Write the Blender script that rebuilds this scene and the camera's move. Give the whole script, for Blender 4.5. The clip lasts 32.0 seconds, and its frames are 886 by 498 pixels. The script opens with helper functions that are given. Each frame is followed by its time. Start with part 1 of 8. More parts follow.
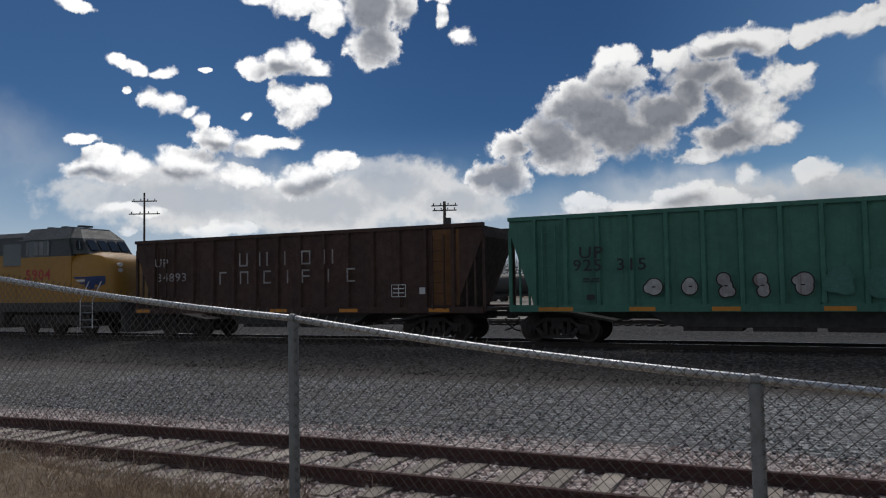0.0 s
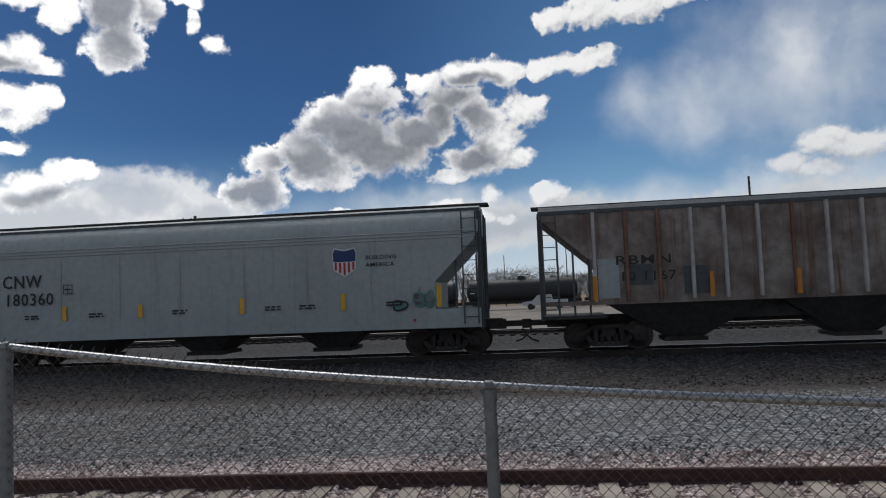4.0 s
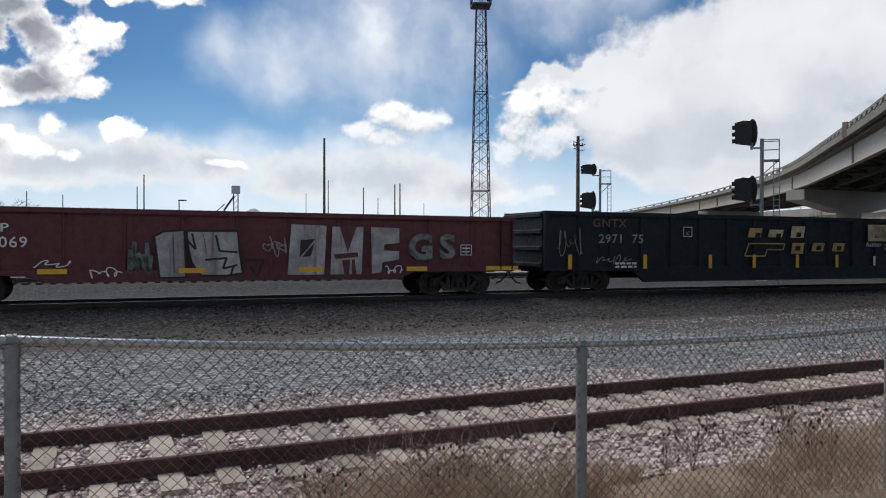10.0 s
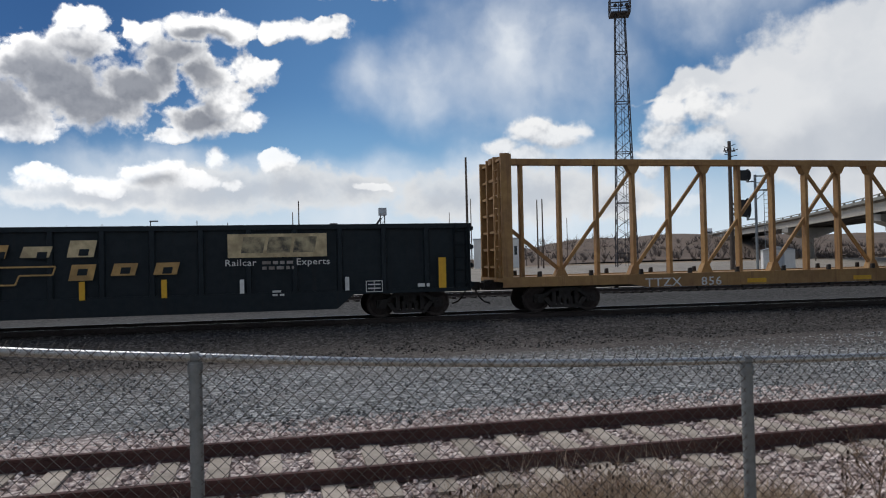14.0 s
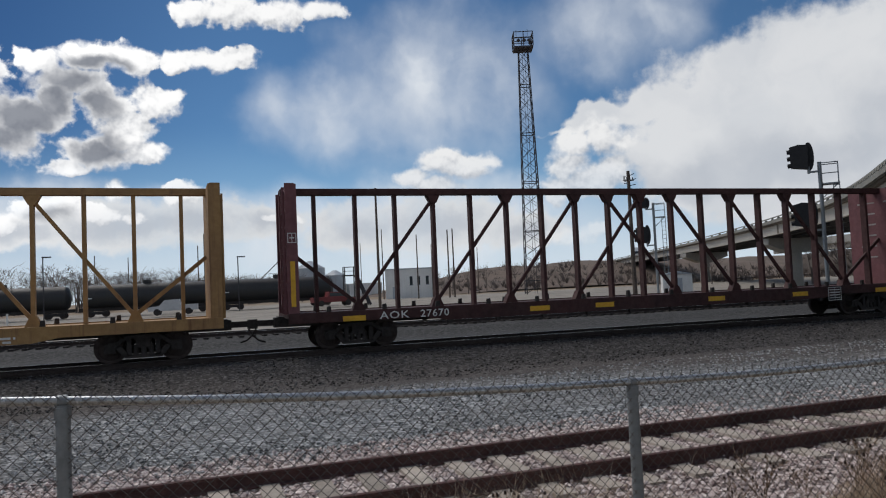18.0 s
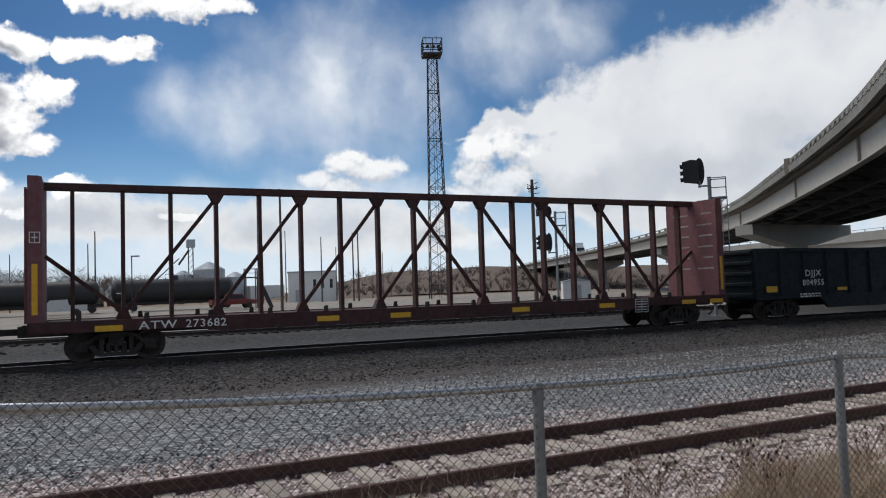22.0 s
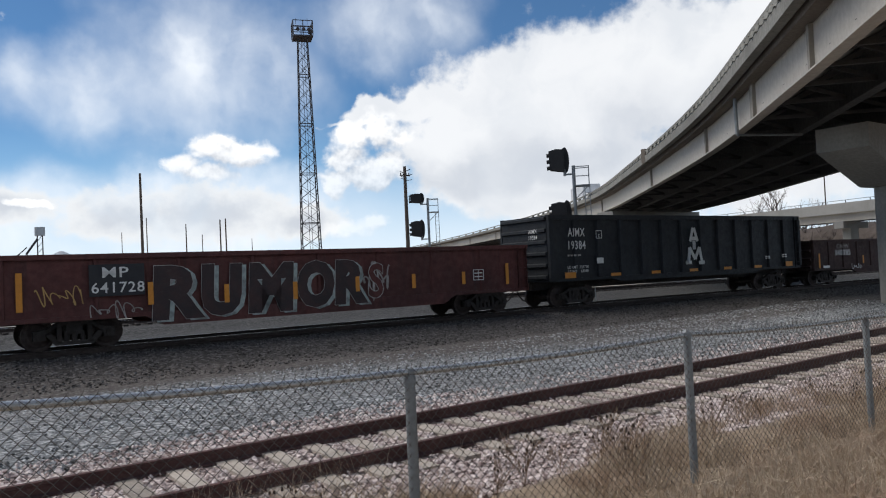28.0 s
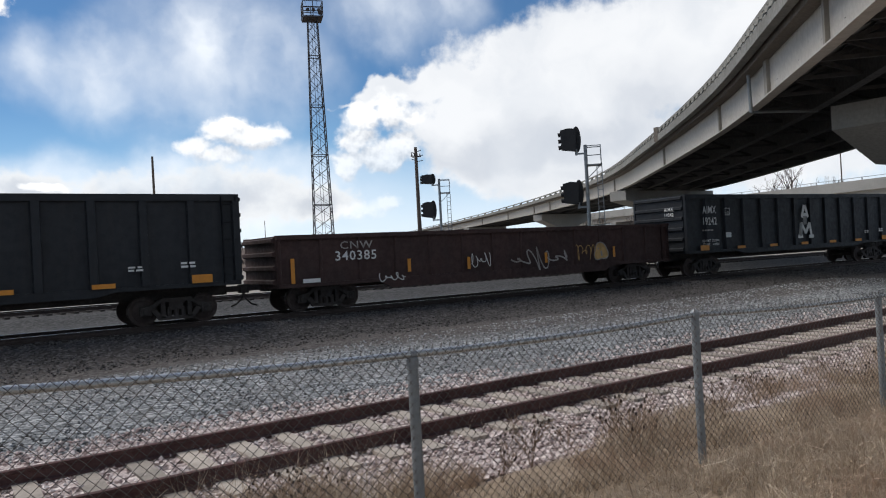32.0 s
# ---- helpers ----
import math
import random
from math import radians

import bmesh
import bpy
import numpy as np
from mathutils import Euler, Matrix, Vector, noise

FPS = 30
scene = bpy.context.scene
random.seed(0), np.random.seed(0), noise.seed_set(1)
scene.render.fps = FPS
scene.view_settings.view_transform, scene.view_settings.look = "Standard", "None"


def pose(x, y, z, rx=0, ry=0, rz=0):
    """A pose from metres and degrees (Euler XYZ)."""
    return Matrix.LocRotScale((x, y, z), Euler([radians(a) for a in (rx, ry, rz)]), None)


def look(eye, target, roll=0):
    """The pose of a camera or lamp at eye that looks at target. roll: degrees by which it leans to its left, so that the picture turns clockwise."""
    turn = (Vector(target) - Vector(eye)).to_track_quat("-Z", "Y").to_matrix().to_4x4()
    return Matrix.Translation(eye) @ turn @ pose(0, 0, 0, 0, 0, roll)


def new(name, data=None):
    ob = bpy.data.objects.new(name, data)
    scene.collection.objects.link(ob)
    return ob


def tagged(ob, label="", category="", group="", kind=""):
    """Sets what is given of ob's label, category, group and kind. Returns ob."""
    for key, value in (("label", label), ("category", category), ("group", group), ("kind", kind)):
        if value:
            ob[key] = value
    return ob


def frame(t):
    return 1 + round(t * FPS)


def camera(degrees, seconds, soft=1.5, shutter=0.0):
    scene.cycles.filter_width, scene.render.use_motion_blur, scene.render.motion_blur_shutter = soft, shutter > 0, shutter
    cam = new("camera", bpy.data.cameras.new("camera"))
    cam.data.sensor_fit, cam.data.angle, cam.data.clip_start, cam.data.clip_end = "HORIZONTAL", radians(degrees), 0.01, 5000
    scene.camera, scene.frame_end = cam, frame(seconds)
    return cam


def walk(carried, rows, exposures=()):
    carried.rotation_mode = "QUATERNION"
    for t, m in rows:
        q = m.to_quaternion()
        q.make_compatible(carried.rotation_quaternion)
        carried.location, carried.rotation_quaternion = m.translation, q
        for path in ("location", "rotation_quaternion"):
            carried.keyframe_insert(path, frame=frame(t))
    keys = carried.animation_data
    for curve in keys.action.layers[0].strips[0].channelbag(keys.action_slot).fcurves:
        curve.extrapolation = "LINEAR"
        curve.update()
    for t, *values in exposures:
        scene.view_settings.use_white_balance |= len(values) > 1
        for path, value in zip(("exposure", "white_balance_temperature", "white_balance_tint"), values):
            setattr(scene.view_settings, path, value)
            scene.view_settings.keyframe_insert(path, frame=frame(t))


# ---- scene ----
cam = camera(61.23, 32.0, 1.1)
PATH = [
    (0.0, pose(-0.179, 0, 2.035, 93.213, 1.147, 26.510)),
    (0.5, pose(-0.176, 0, 2.035, 93.503, 1.679, 24.475)),
    (1.0, pose(-0.172, 0, 2.035, 93.794, 1.827, 23.312)),
    (1.5, pose(-0.161, 0, 2.035, 93.890, 2.387, 21.210)),
    (2.0, pose(-0.152, 0, 2.035, 93.894, 2.712, 18.364)),
    (2.5, pose(-0.150, 0, 2.035, 93.765, 2.022, 15.856)),
    (4.5, pose(-0.079, 0.011, 2.041, 93.717, 2.821, 5.361)),
    (5.0, pose(-0.014, 0.014, 2.044, 93.494, 3.020, 2.000)),
    (5.5, pose(0.031, 0.017, 2.042, 93.388, 3.814, -2.777)),
    (6.0, pose(-0.039, 0, 2.035, 92.992, 2.537, -7.241)),
    (6.5, pose(-0.047, 0, 2.035, 91.359, 1.179, -11.675)),
    (7.0, pose(-0.038, 0, 2.035, 91.066, 0.058, -14.117)),
    (7.5, pose(-0.025, 0, 2.035, 91.069, -0.383, -16.469)),
    (8.0, pose(-0.011, 0, 2.035, 91.020, -0.547, -20.007)),
    (8.5, pose(-0.001, 0, 2.035, 90.233, -0.680, -24.536)),
    (9.0, pose(-0.000, 0, 2.035, 90.127, -0.522, -25.546)),
    (9.5, pose(-0.004, 0, 2.035, 90.207, -0.145, -24.666)),
    (10.0, pose(-0.009, 0, 2.035, 89.436, -0.130, -23.471)),
    (10.5, pose(-0.013, 0, 2.035, 88.420, -0.311, -23.555)),
    (11.0, pose(-0.012, 0, 2.035, 88.176, -0.295, -22.562)),
    (11.5, pose(-0.013, 0, 2.035, 89.474, -0.110, -22.540)),
    (12.0, pose(-0.015, 0, 2.035, 89.895, 0.324, -21.290)),
    (12.5, pose(-0.013, 0, 2.035, 90.133, 1.626, -19.195)),
    (13.0, pose(-0.016, 0, 2.035, 90.199, 2.084, -18.550)),
    (13.5, pose(-0.031, 0, 2.035, 90.589, 1.758, -16.606)),
    (14.0, pose(-0.050, 0, 2.035, 90.825, 1.472, -12.553)),
    (14.5, pose(-0.049, 0.012, 2.040, 91.125, 2.207, -8.732)),
    (16.5, pose(-0.024, 0, 2.035, 91.308, 1.708, -11.850)),
    (17.0, pose(0.013, 0.000, 2.036, 93.242, 1.588, -13.213)),
    (17.5, pose(0.072, 0, 2.035, 93.767, 1.750, -16.515)),
    (18.0, pose(0.091, -0.017, 2.028, 92.893, 2.757, -19.230)),
    (18.5, pose(0.069, 0, 2.035, 92.452, 2.179, -22.894)),
    (19.0, pose(0.053, 0, 2.035, 92.079, 1.082, -25.577)),
    (19.5, pose(0.051, 0, 2.035, 91.788, 0.628, -25.959)),
    (20.0, pose(0.051, 0, 2.035, 92.139, 0.460, -25.953)),
    (20.5, pose(0.053, 0, 2.035, 92.485, 1.045, -25.925)),
    (21.0, pose(0.052, 0, 2.035, 92.870, 1.161, -25.799)),
    (21.5, pose(0.053, 0, 2.035, 93.051, 1.311, -25.981)),
    (22.0, pose(0.053, 0, 2.035, 92.906, 1.987, -26.539)),
    (22.5, pose(0.053, 0, 2.035, 92.944, 2.789, -28.203)),
    (23.0, pose(0.054, 0, 2.035, 92.254, 3.287, -30.154)),
    (23.5, pose(0.057, 0, 2.035, 92.380, 3.560, -31.076)),
    (24.0, pose(0.059, 0, 2.035, 92.531, 3.740, -31.472)),
    (24.5, pose(0.060, 0, 2.035, 92.691, 3.895, -31.364)),
    (26.5, pose(0.055, 0, 2.035, 91.815, 2.940, -32.527)),
    (27.0, pose(0.058, 0, 2.035, 91.632, 2.807, -33.468)),
    (27.5, pose(0.062, 0, 2.035, 91.630, 2.807, -34.477)),
    (28.0, pose(0.070, 0, 2.035, 91.493, 2.716, -36.187)),
    (28.5, pose(0.079, 0, 2.035, 91.105, 2.945, -37.258)),
    (29.0, pose(0.080, 0, 2.035, 90.946, 2.927, -37.811)),
    (29.5, pose(0.078, 0, 2.035, 90.896, 2.857, -37.791)),
    (30.0, pose(0.082, 0, 2.035, 90.802, 2.842, -37.642)),
    (30.5, pose(0.084, 0, 2.035, 90.892, 2.735, -37.486)),
    (31.0, pose(0.088, 0, 2.035, 90.973, 2.684, -36.914)),
    (31.5, pose(0.116, 0, 2.035, 90.404, 2.783, -35.549)),
    (32.0, pose(0.155, 0, 2.035, 90.074, 3.113, -35.216)),
]
EXPOSURES = [(0.0, -0.42), (2.5, -0.37), (4.5, -0.15), (6.0, -0.02), (8.0, 0.1), (10.0, 0.25), (12.0, 0.25), (14.0, 0.05), (16.5, 0.02), (18.5, -0.05), (20.0, 0.05), (22.0, 0.15), (24.0, 0.2), (28.0, 0.35), (32.0, 0.38)]
SKY, SKY_STRENGTH, SUN_POWER = (0.045, 0.058, 0.072), 1.0, 2.45
walk(cam, PATH, exposures=EXPOSURES)

# ---- world and sun ----
SUN_AZ, SUN_EL = -38.0, 55.0     # degrees, clockwise from +y, and above the horizon


def puff_nodes(nt, uv, puffs, smooth):
    """Smooth union of soft ellipses (azimuth, elevation, half width, half height, in degrees)."""
    last = None
    for az, el, ra, re in puffs:
        m = nt.nodes.new("ShaderNodeVectorMath")
        m.operation = "MULTIPLY_ADD"
        m.inputs[1].default_value = (1 / ra, 1 / re, 0)
        m.inputs[2].default_value = (-az / ra, -el / re, 0)
        nt.links.new(uv, m.inputs[0])
        ln = nt.nodes.new("ShaderNodeVectorMath")
        ln.operation = "LENGTH"
        nt.links.new(m.outputs[0], ln.inputs[0])
        if last is None:
            last = ln.outputs["Value"]
        else:
            mn = nt.nodes.new("ShaderNodeMath")
            mn.operation = "SMOOTH_MIN"
            mn.inputs[2].default_value = smooth
            nt.links.new(last, mn.inputs[0])
            nt.links.new(ln.outputs["Value"], mn.inputs[1])
            last = mn.outputs[0]
    return last


def calc(nt, op, a, b=None, c=None, clamp=False):
    n = nt.nodes.new("ShaderNodeMath")
    n.operation, n.use_clamp = op, clamp
    for i, v in enumerate((a, b, c)):
        if v is None:
            continue
        if isinstance(v, (int, float)):
            n.inputs[i].default_value = v
        else:
            nt.links.new(v, n.inputs[i])
    return n.outputs[0]


def ramp(nt, v, a, b, lo=0.0, hi=1.0, kind="SMOOTHSTEP"):
    n = nt.nodes.new("ShaderNodeMapRange")
    n.interpolation_type = kind
    nt.links.new(v, n.inputs["Value"])
    for k, x in (("From Min", a), ("From Max", b), ("To Min", lo), ("To Max", hi)):
        n.inputs[k].default_value = x
    return n.outputs["Result"]


def blend(nt, fac, a, b, mode="MIX"):
    n = nt.nodes.new("ShaderNodeMix")
    n.data_type, n.blend_type = "RGBA", mode
    for i, v in ((0, fac), (6, a), (7, b)):
        if isinstance(v, (int, float)):
            n.inputs[i].default_value = v
        elif isinstance(v, tuple):
            n.inputs[i].default_value = (*v[:3], 1)
        else:
            nt.links.new(v, n.inputs[i])
    return n.outputs[2]


def fbm(nt, vec, scale, detail=6.0, rough=0.55, dims="3D"):
    n = nt.nodes.new("ShaderNodeTexNoise")
    n.noise_dimensions = dims
    n.inputs["Scale"].default_value, n.inputs["Detail"].default_value, n.inputs["Roughness"].default_value = scale, detail, rough
    if vec is not None:
        nt.links.new(vec, n.inputs["Vector"])
    return n.outputs["Fac"]


# heaped clouds, their shaded undersides, the broad bank and thin veils: azimuth, elevation, half width, half height
HEAP_A = [(-53.0, 19.9, 1.4, 0.7), (-50.1, 16.4, 0.8, 0.5), (-48.6, 16.1, 1.0, 0.5), (-47.0, 15.9, 0.8, 0.4), (-49.6, 14.6, 0.3, 0.4), (-47.9, 14.1, 1.1, 0.9), (-46.5, 13.8, 1.1, 0.8),
        (-45.1, 13.4, 0.6, 0.5), (-40.6, 16.6, 1.5, 0.8), (-38.4, 17.0, 2.0, 1.1), (-37.2, 17.7, 1.2, 1.0), (-35.9, 16.8, 1.4, 0.7), (-40.0, 21.5, 1.6, 0.6), (-37.5, 21.0, 2.0, 1.1),
        (-35.0, 20.4, 1.6, 1.3), (-31.8, 21.1, 2.5, 2.2), (-31.6, 18.7, 2.3, 1.9), (-31.5, 17.3, 1.7, 0.8), (-29.4, 21.5, 1.0, 1.7), (-26.7, 21.8, 1.7, 0.6), (-26.1, 20.5, 0.6, 1.1),
        (-24.7, 19.0, 0.9, 0.7)]
HEAP_B = [(-44.2, 12.6, 0.7, 0.7), (-43.3, 11.3, 1.7, 1.1), (-40.5, 11.0, 2.3, 0.8), (-38.1, 11.4, 1.4, 0.6), (-38.4, 14.7, 1.4, 1.1), (-36.6, 14.6, 1.6, 1.2), (-37.2, 13.3, 1.8, 1.1),
        (-41.2, 13.1, 0.5, 0.3), (-44.0, 16.1, 0.4, 0.2), (-52.4, 10.9, 1.3, 0.5)]
HEAP_C = [(-51.6, 9.0, 2.2, 0.9), (-50.7, 9.6, 1.7, 0.9), (-49.2, 9.1, 1.9, 1.1), (-45.9, 9.4, 2.4, 1.4), (-44.4, 9.3, 1.7, 1.4), (-36.5, 8.8, 2.6, 1.5), (-34.6, 9.8, 2.0, 1.1),
        (-37.7, 8.1, 2.2, 1.1), (-49.2, 6.1, 2.6, 0.6), (-42.9, 4.8, 3.3, 0.6), (-49.2, 4.6, 0.8, 0.4), (-41.3, 8.7, 2.5, 1.0)]
HEAP_D = [(-13.6, 16.8, 1.0, 0.9), (-12.1, 16.9, 1.1, 0.9), (-13.0, 15.3, 2.5, 1.6), (-15.6, 14.1, 2.5, 1.6), (-16.9, 13.4, 1.8, 1.2), (-14.4, 12.6, 4.3, 2.5), (-18.6, 11.8, 2.2, 1.6),
        (-21.2, 10.8, 2.0, 1.3), (-17.6, 10.9, 2.6, 1.6), (-23.0, 8.6, 1.7, 1.3), (-21.3, 8.7, 2.2, 1.7), (-17.0, 9.8, 3.5, 1.3), (-12.3, 11.2, 4.0, 1.9), (-9.8, 12.7, 2.7, 1.9),
        (-7.9, 13.6, 1.6, 1.6)]
HEAP_E = [(-8.9, 16.4, 1.6, 0.9), (-6.1, 16.8, 2.7, 1.2), (-3.1, 16.8, 2.2, 1.2), (-7.0, 15.2, 2.7, 1.2), (-4.7, 13.7, 2.1, 1.5), (-1.4, 14.1, 2.1, 1.3), (-0.3, 14.3, 1.2, 0.8),
        (-3.7, 11.7, 2.4, 1.7), (-5.2, 10.3, 2.8, 1.1), (-2.2, 10.6, 1.8, 0.9), (-7.2, 9.4, 1.7, 0.6), (0.2, 16.9, 1.6, 0.9), (2.3, 17.1, 2.7, 0.9), (4.3, 17.4, 1.8, 0.9), (-15.5, 6.3, 2.1, 0.9),
        (-8.4, 6.6, 2.4, 1.2), (-3.9, 8.1, 1.0, 0.9), (0.2, 7.6, 1.6, 0.7), (-5.2, 6.4, 1.9, 0.8), (-12.1, 5.8, 2.1, 0.8), (-0.1, 7.9, 1.3, 0.6), (-2.9, 5.9, 1.0, 0.5), (7.1, 5.6, 1.7, 0.4),
        (-4.1, 7.9, 1.0, 0.6), (-7.9, 6.6, 1.5, 1.0)]
HEAP_F = [(1.0, 20.2, 1.4, 1.1), (4.1, 20.5, 2.8, 1.3), (7.6, 20.4, 2.8, 1.2), (10.7, 20.7, 2.3, 0.9), (19.4, 9.6, 2.2, 1.4), (17.4, 8.4, 1.7, 1.0), (21.3, 9.0, 2.7, 1.2), (22.8, 9.4, 1.6, 0.7),
        (19.1, 7.7, 2.7, 0.7), (29.6, 10.3, 2.1, 1.3), (32.0, 10.8, 2.1, 1.7), (33.6, 10.1, 1.4, 0.9), (29.2, 8.7, 2.0, 1.6), (30.8, 7.4, 2.6, 1.7), (28.4, 6.9, 1.4, 1.3), (32.4, 8.0, 1.6, 1.3),
        (28.0, 6.1, 0.8, 0.7), (29.2, 3.4, 2.9, 0.9), (31.2, 3.7, 1.4, 0.8)]
SHADE = [(-31.2, 20.3, 1.8, 2.9), (-38.4, 16.5, 1.7, 0.6), (-13.1, 12.3, 6.2, 2.6), (-18.8, 10.8, 2.6, 1.1), (-22.3, 8.6, 1.7, 1.5), (-6.4, 14.2, 2.4, 1.6), (-5.0, 16.5, 1.6, 0.5), (-5.4, 10.7, 1.6, 1.0), (-45.9, 8.4, 1.9, 0.7), (-51.6, 8.4, 2.1, 0.5), (-43.3, 10.5, 2.0, 0.6), (-36.1, 7.9, 2.1, 0.8), (-8.4, 5.8, 1.6, 0.7)]
LOWBANK = [(-45.2, 7.0, 10.3, 2.5), (-36.1, 6.5, 8.5, 2.3), (-30.2, 8.1, 5.6, 2.3), (-25.4, 6.7, 4.8, 1.7), (-1.8, 5.5, 9.1, 1.7), (-11.7, 5.1, 8.0, 1.3), (-4.8, 5.4, 4.8, 2.4), (1.2, 5.9, 5.0, 2.0),
        (6.2, 5.4, 3.4, 1.5), (19.1, 4.8, 7.2, 2.6), (13.1, 4.8, 4.8, 2.1), (25.9, 4.0, 3.7, 1.7)]
BANK = [(37.5, 13.2, 6.6, 1.7), (44.0, 13.4, 8.9, 3.9), (51.6, 13.5, 9.8, 5.2), (39.5, 9.1, 6.5, 4.7), (45.8, 7.4, 9.6, 4.7), (57.5, 14.4, 7.6, 5.6), (59.7, 6.7, 8.7, 4.3), (32.7, 13.1, 4.0, 0.9), 
        (30.5, 12.6, 2.7, 0.4), (80.0, 20.0, 18.0, 14.0), (105.0, 25.0, 20.0, 12.0)]
# VEIL's entries behind the view are unseen, added to brighten the train's near side.
VEIL = [(-34.3, 6.4, 14.3, 2.6), (-5.0, 6.2, 13.0, 1.7), (19.4, 14.6, 7.1, 5.6), (16.8, 6.0, 13.0, 2.2), (9.0, 4.9, 9.5, 2.4), (21.0, 4.3, 10.8, 2.2), (33.4, 18.4, 5.9, 3.0), (17.9, 17.1, 5.0, 4.7), 
        (10.0, 13.7, 4.9, 3.4), (-75.0, 9.0, 20.0, 4.0), (-110.0, 16.0, 30.0, 8.0), (150.0, 28.0, 45.0, 24.0), (-150.0, 30.0, 40.0, 24.0), (-95.0, 30.0, 20.0, 14.0)]
BANKSHADE = [(45.9, 8.3, 8.7, 2.4), (56.1, 9.8, 9.6, 3.9), (51.9, 5.3, 10.8, 2.2), (37.2, 7.5, 5.2, 1.7)]

world = bpy.data.worlds.new("sky")
scene.world = world
world.use_nodes = True
nt = world.node_tree
nt.nodes.clear()
coord = nt.nodes.new("ShaderNodeTexCoord")
sep = nt.nodes.new("ShaderNodeSeparateXYZ")
nt.links.new(coord.outputs["Generated"], sep.inputs[0])
az = calc(nt, "MULTIPLY", calc(nt, "ARCTAN2", sep.outputs[0], sep.outputs[1]), 180 / math.pi)
el = calc(nt, "MULTIPLY", calc(nt, "ARCSINE", sep.outputs[2]), 180 / math.pi)
comb = nt.nodes.new("ShaderNodeCombineXYZ")
nt.links.new(az, comb.inputs[0])
nt.links.new(el, comb.inputs[1])
uv0 = comb.outputs[0]
def warped(scale, detail, amp, rough=0.6):
    w = nt.nodes.new("ShaderNodeTexNoise")
    w.inputs["Scale"].default_value, w.inputs["Detail"].default_value, w.inputs["Roughness"].default_value = scale, detail, rough
    nt.links.new(uv0, w.inputs["Vector"])
    o = nt.nodes.new("ShaderNodeVectorMath")
    o.operation = "MULTIPLY_ADD"
    o.inputs[1].default_value, o.inputs[2].default_value = (amp * 2, amp * 1.7, 0), (-amp, -amp * 0.85, 0)
    nt.links.new(w.outputs["Color"], o.inputs[0])
    ad = nt.nodes.new("ShaderNodeVectorMath")
    ad.operation = "ADD"
    nt.links.new(uv0, ad.inputs[0])
    nt.links.new(o.outputs[0], ad.inputs[1])
    return ad.outputs[0]


uv = warped(0.45, 4.0, 1.0, 0.5)
uv_wide = warped(0.16, 5.0, 5.0, 0.5)


def shifted(v, dx_, dy_):
    n = nt.nodes.new("ShaderNodeVectorMath")
    n.operation = "ADD"
    n.inputs[1].default_value = (dx_, dy_, 0)
    nt.links.new(v, n.inputs[0])
    return n.outputs[0]


def cauliflower(v, scale, detail=3.0):
    """Rounded lumps on lumps, 0 to 1."""
    n = nt.nodes.new("ShaderNodeTexVoronoi")
    n.voronoi_dimensions, n.feature = "2D", "SMOOTH_F1"
    n.normalize = True
    for k, x in (("Scale", scale), ("Detail", detail), ("Roughness", 0.55), ("Lacunarity", 2.1), ("Smoothness", 0.35)):
        n.inputs[k].default_value = x
    nt.links.new(v, n.inputs["Vector"])
    return calc(nt, "SUBTRACT", 1.0, n.outputs["Distance"])


HEAPS = HEAP_A + HEAP_B + HEAP_C + HEAP_D + HEAP_E + HEAP_F


def heap_core(dx_, dy_):
    """How deep a direction lies inside the heaped clouds."""
    return calc(nt, "SUBTRACT", 0.97, puff_nodes(nt, shifted(uv, dx_, dy_), HEAPS, 0.22))


def heap_lumps(dx_, dy_, detail=7.0):
    """Lumps on lumps, and the fine fraying of their rims."""
    v, w = shifted(uv, dx_, dy_), shifted(uv0, dx_, dy_)
    big = calc(nt, "MULTIPLY", calc(nt, "SUBTRACT", cauliflower(v, 0.5, 2.6), 0.62), 1.0)
    fine = calc(nt, "MULTIPLY", calc(nt, "SUBTRACT", fbm(nt, w, 1.3, detail, 0.6), 0.5), 0.7)
    return calc(nt, "ADD", big, fine)


core, above = heap_core(0, 0), heap_core(-0.35, 1.2)
lumps, swell, swell_up = heap_lumps(0, 0), heap_lumps(0, 0, 2.0), heap_lumps(-0.1, 0.34, 2.0)
depth = calc(nt, "ADD", core, calc(nt, "MULTIPLY", lumps, ramp(nt, az, 8.0, 16.0, 1.0, 0.6)))
billow = fbm(nt, uv0, 0.95, 6.0, 0.55)
ragged = fbm(nt, uv0, 0.35, 2.0, 0.5)
edge = calc(nt, "ADD", ramp(nt, ragged, 0.36, 0.66, 0.22, 0.62), ramp(nt, az, 8.0, 20.0, 0.0, 0.12))      # crisp here, frayed there
heap_mask = ramp(nt, calc(nt, "DIVIDE", depth, edge, clamp=True), 0.0, 1.0)
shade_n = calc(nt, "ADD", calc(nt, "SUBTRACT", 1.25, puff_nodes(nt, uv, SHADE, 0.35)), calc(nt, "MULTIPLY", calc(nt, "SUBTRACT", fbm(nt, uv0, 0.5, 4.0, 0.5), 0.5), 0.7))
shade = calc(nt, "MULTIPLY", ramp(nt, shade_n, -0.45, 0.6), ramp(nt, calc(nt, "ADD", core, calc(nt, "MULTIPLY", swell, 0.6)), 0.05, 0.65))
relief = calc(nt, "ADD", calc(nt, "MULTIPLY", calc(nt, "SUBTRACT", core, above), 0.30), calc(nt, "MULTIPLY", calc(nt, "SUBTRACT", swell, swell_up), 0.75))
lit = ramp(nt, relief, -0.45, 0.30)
d_bank = puff_nodes(nt, uv_wide, BANK, 0.3)
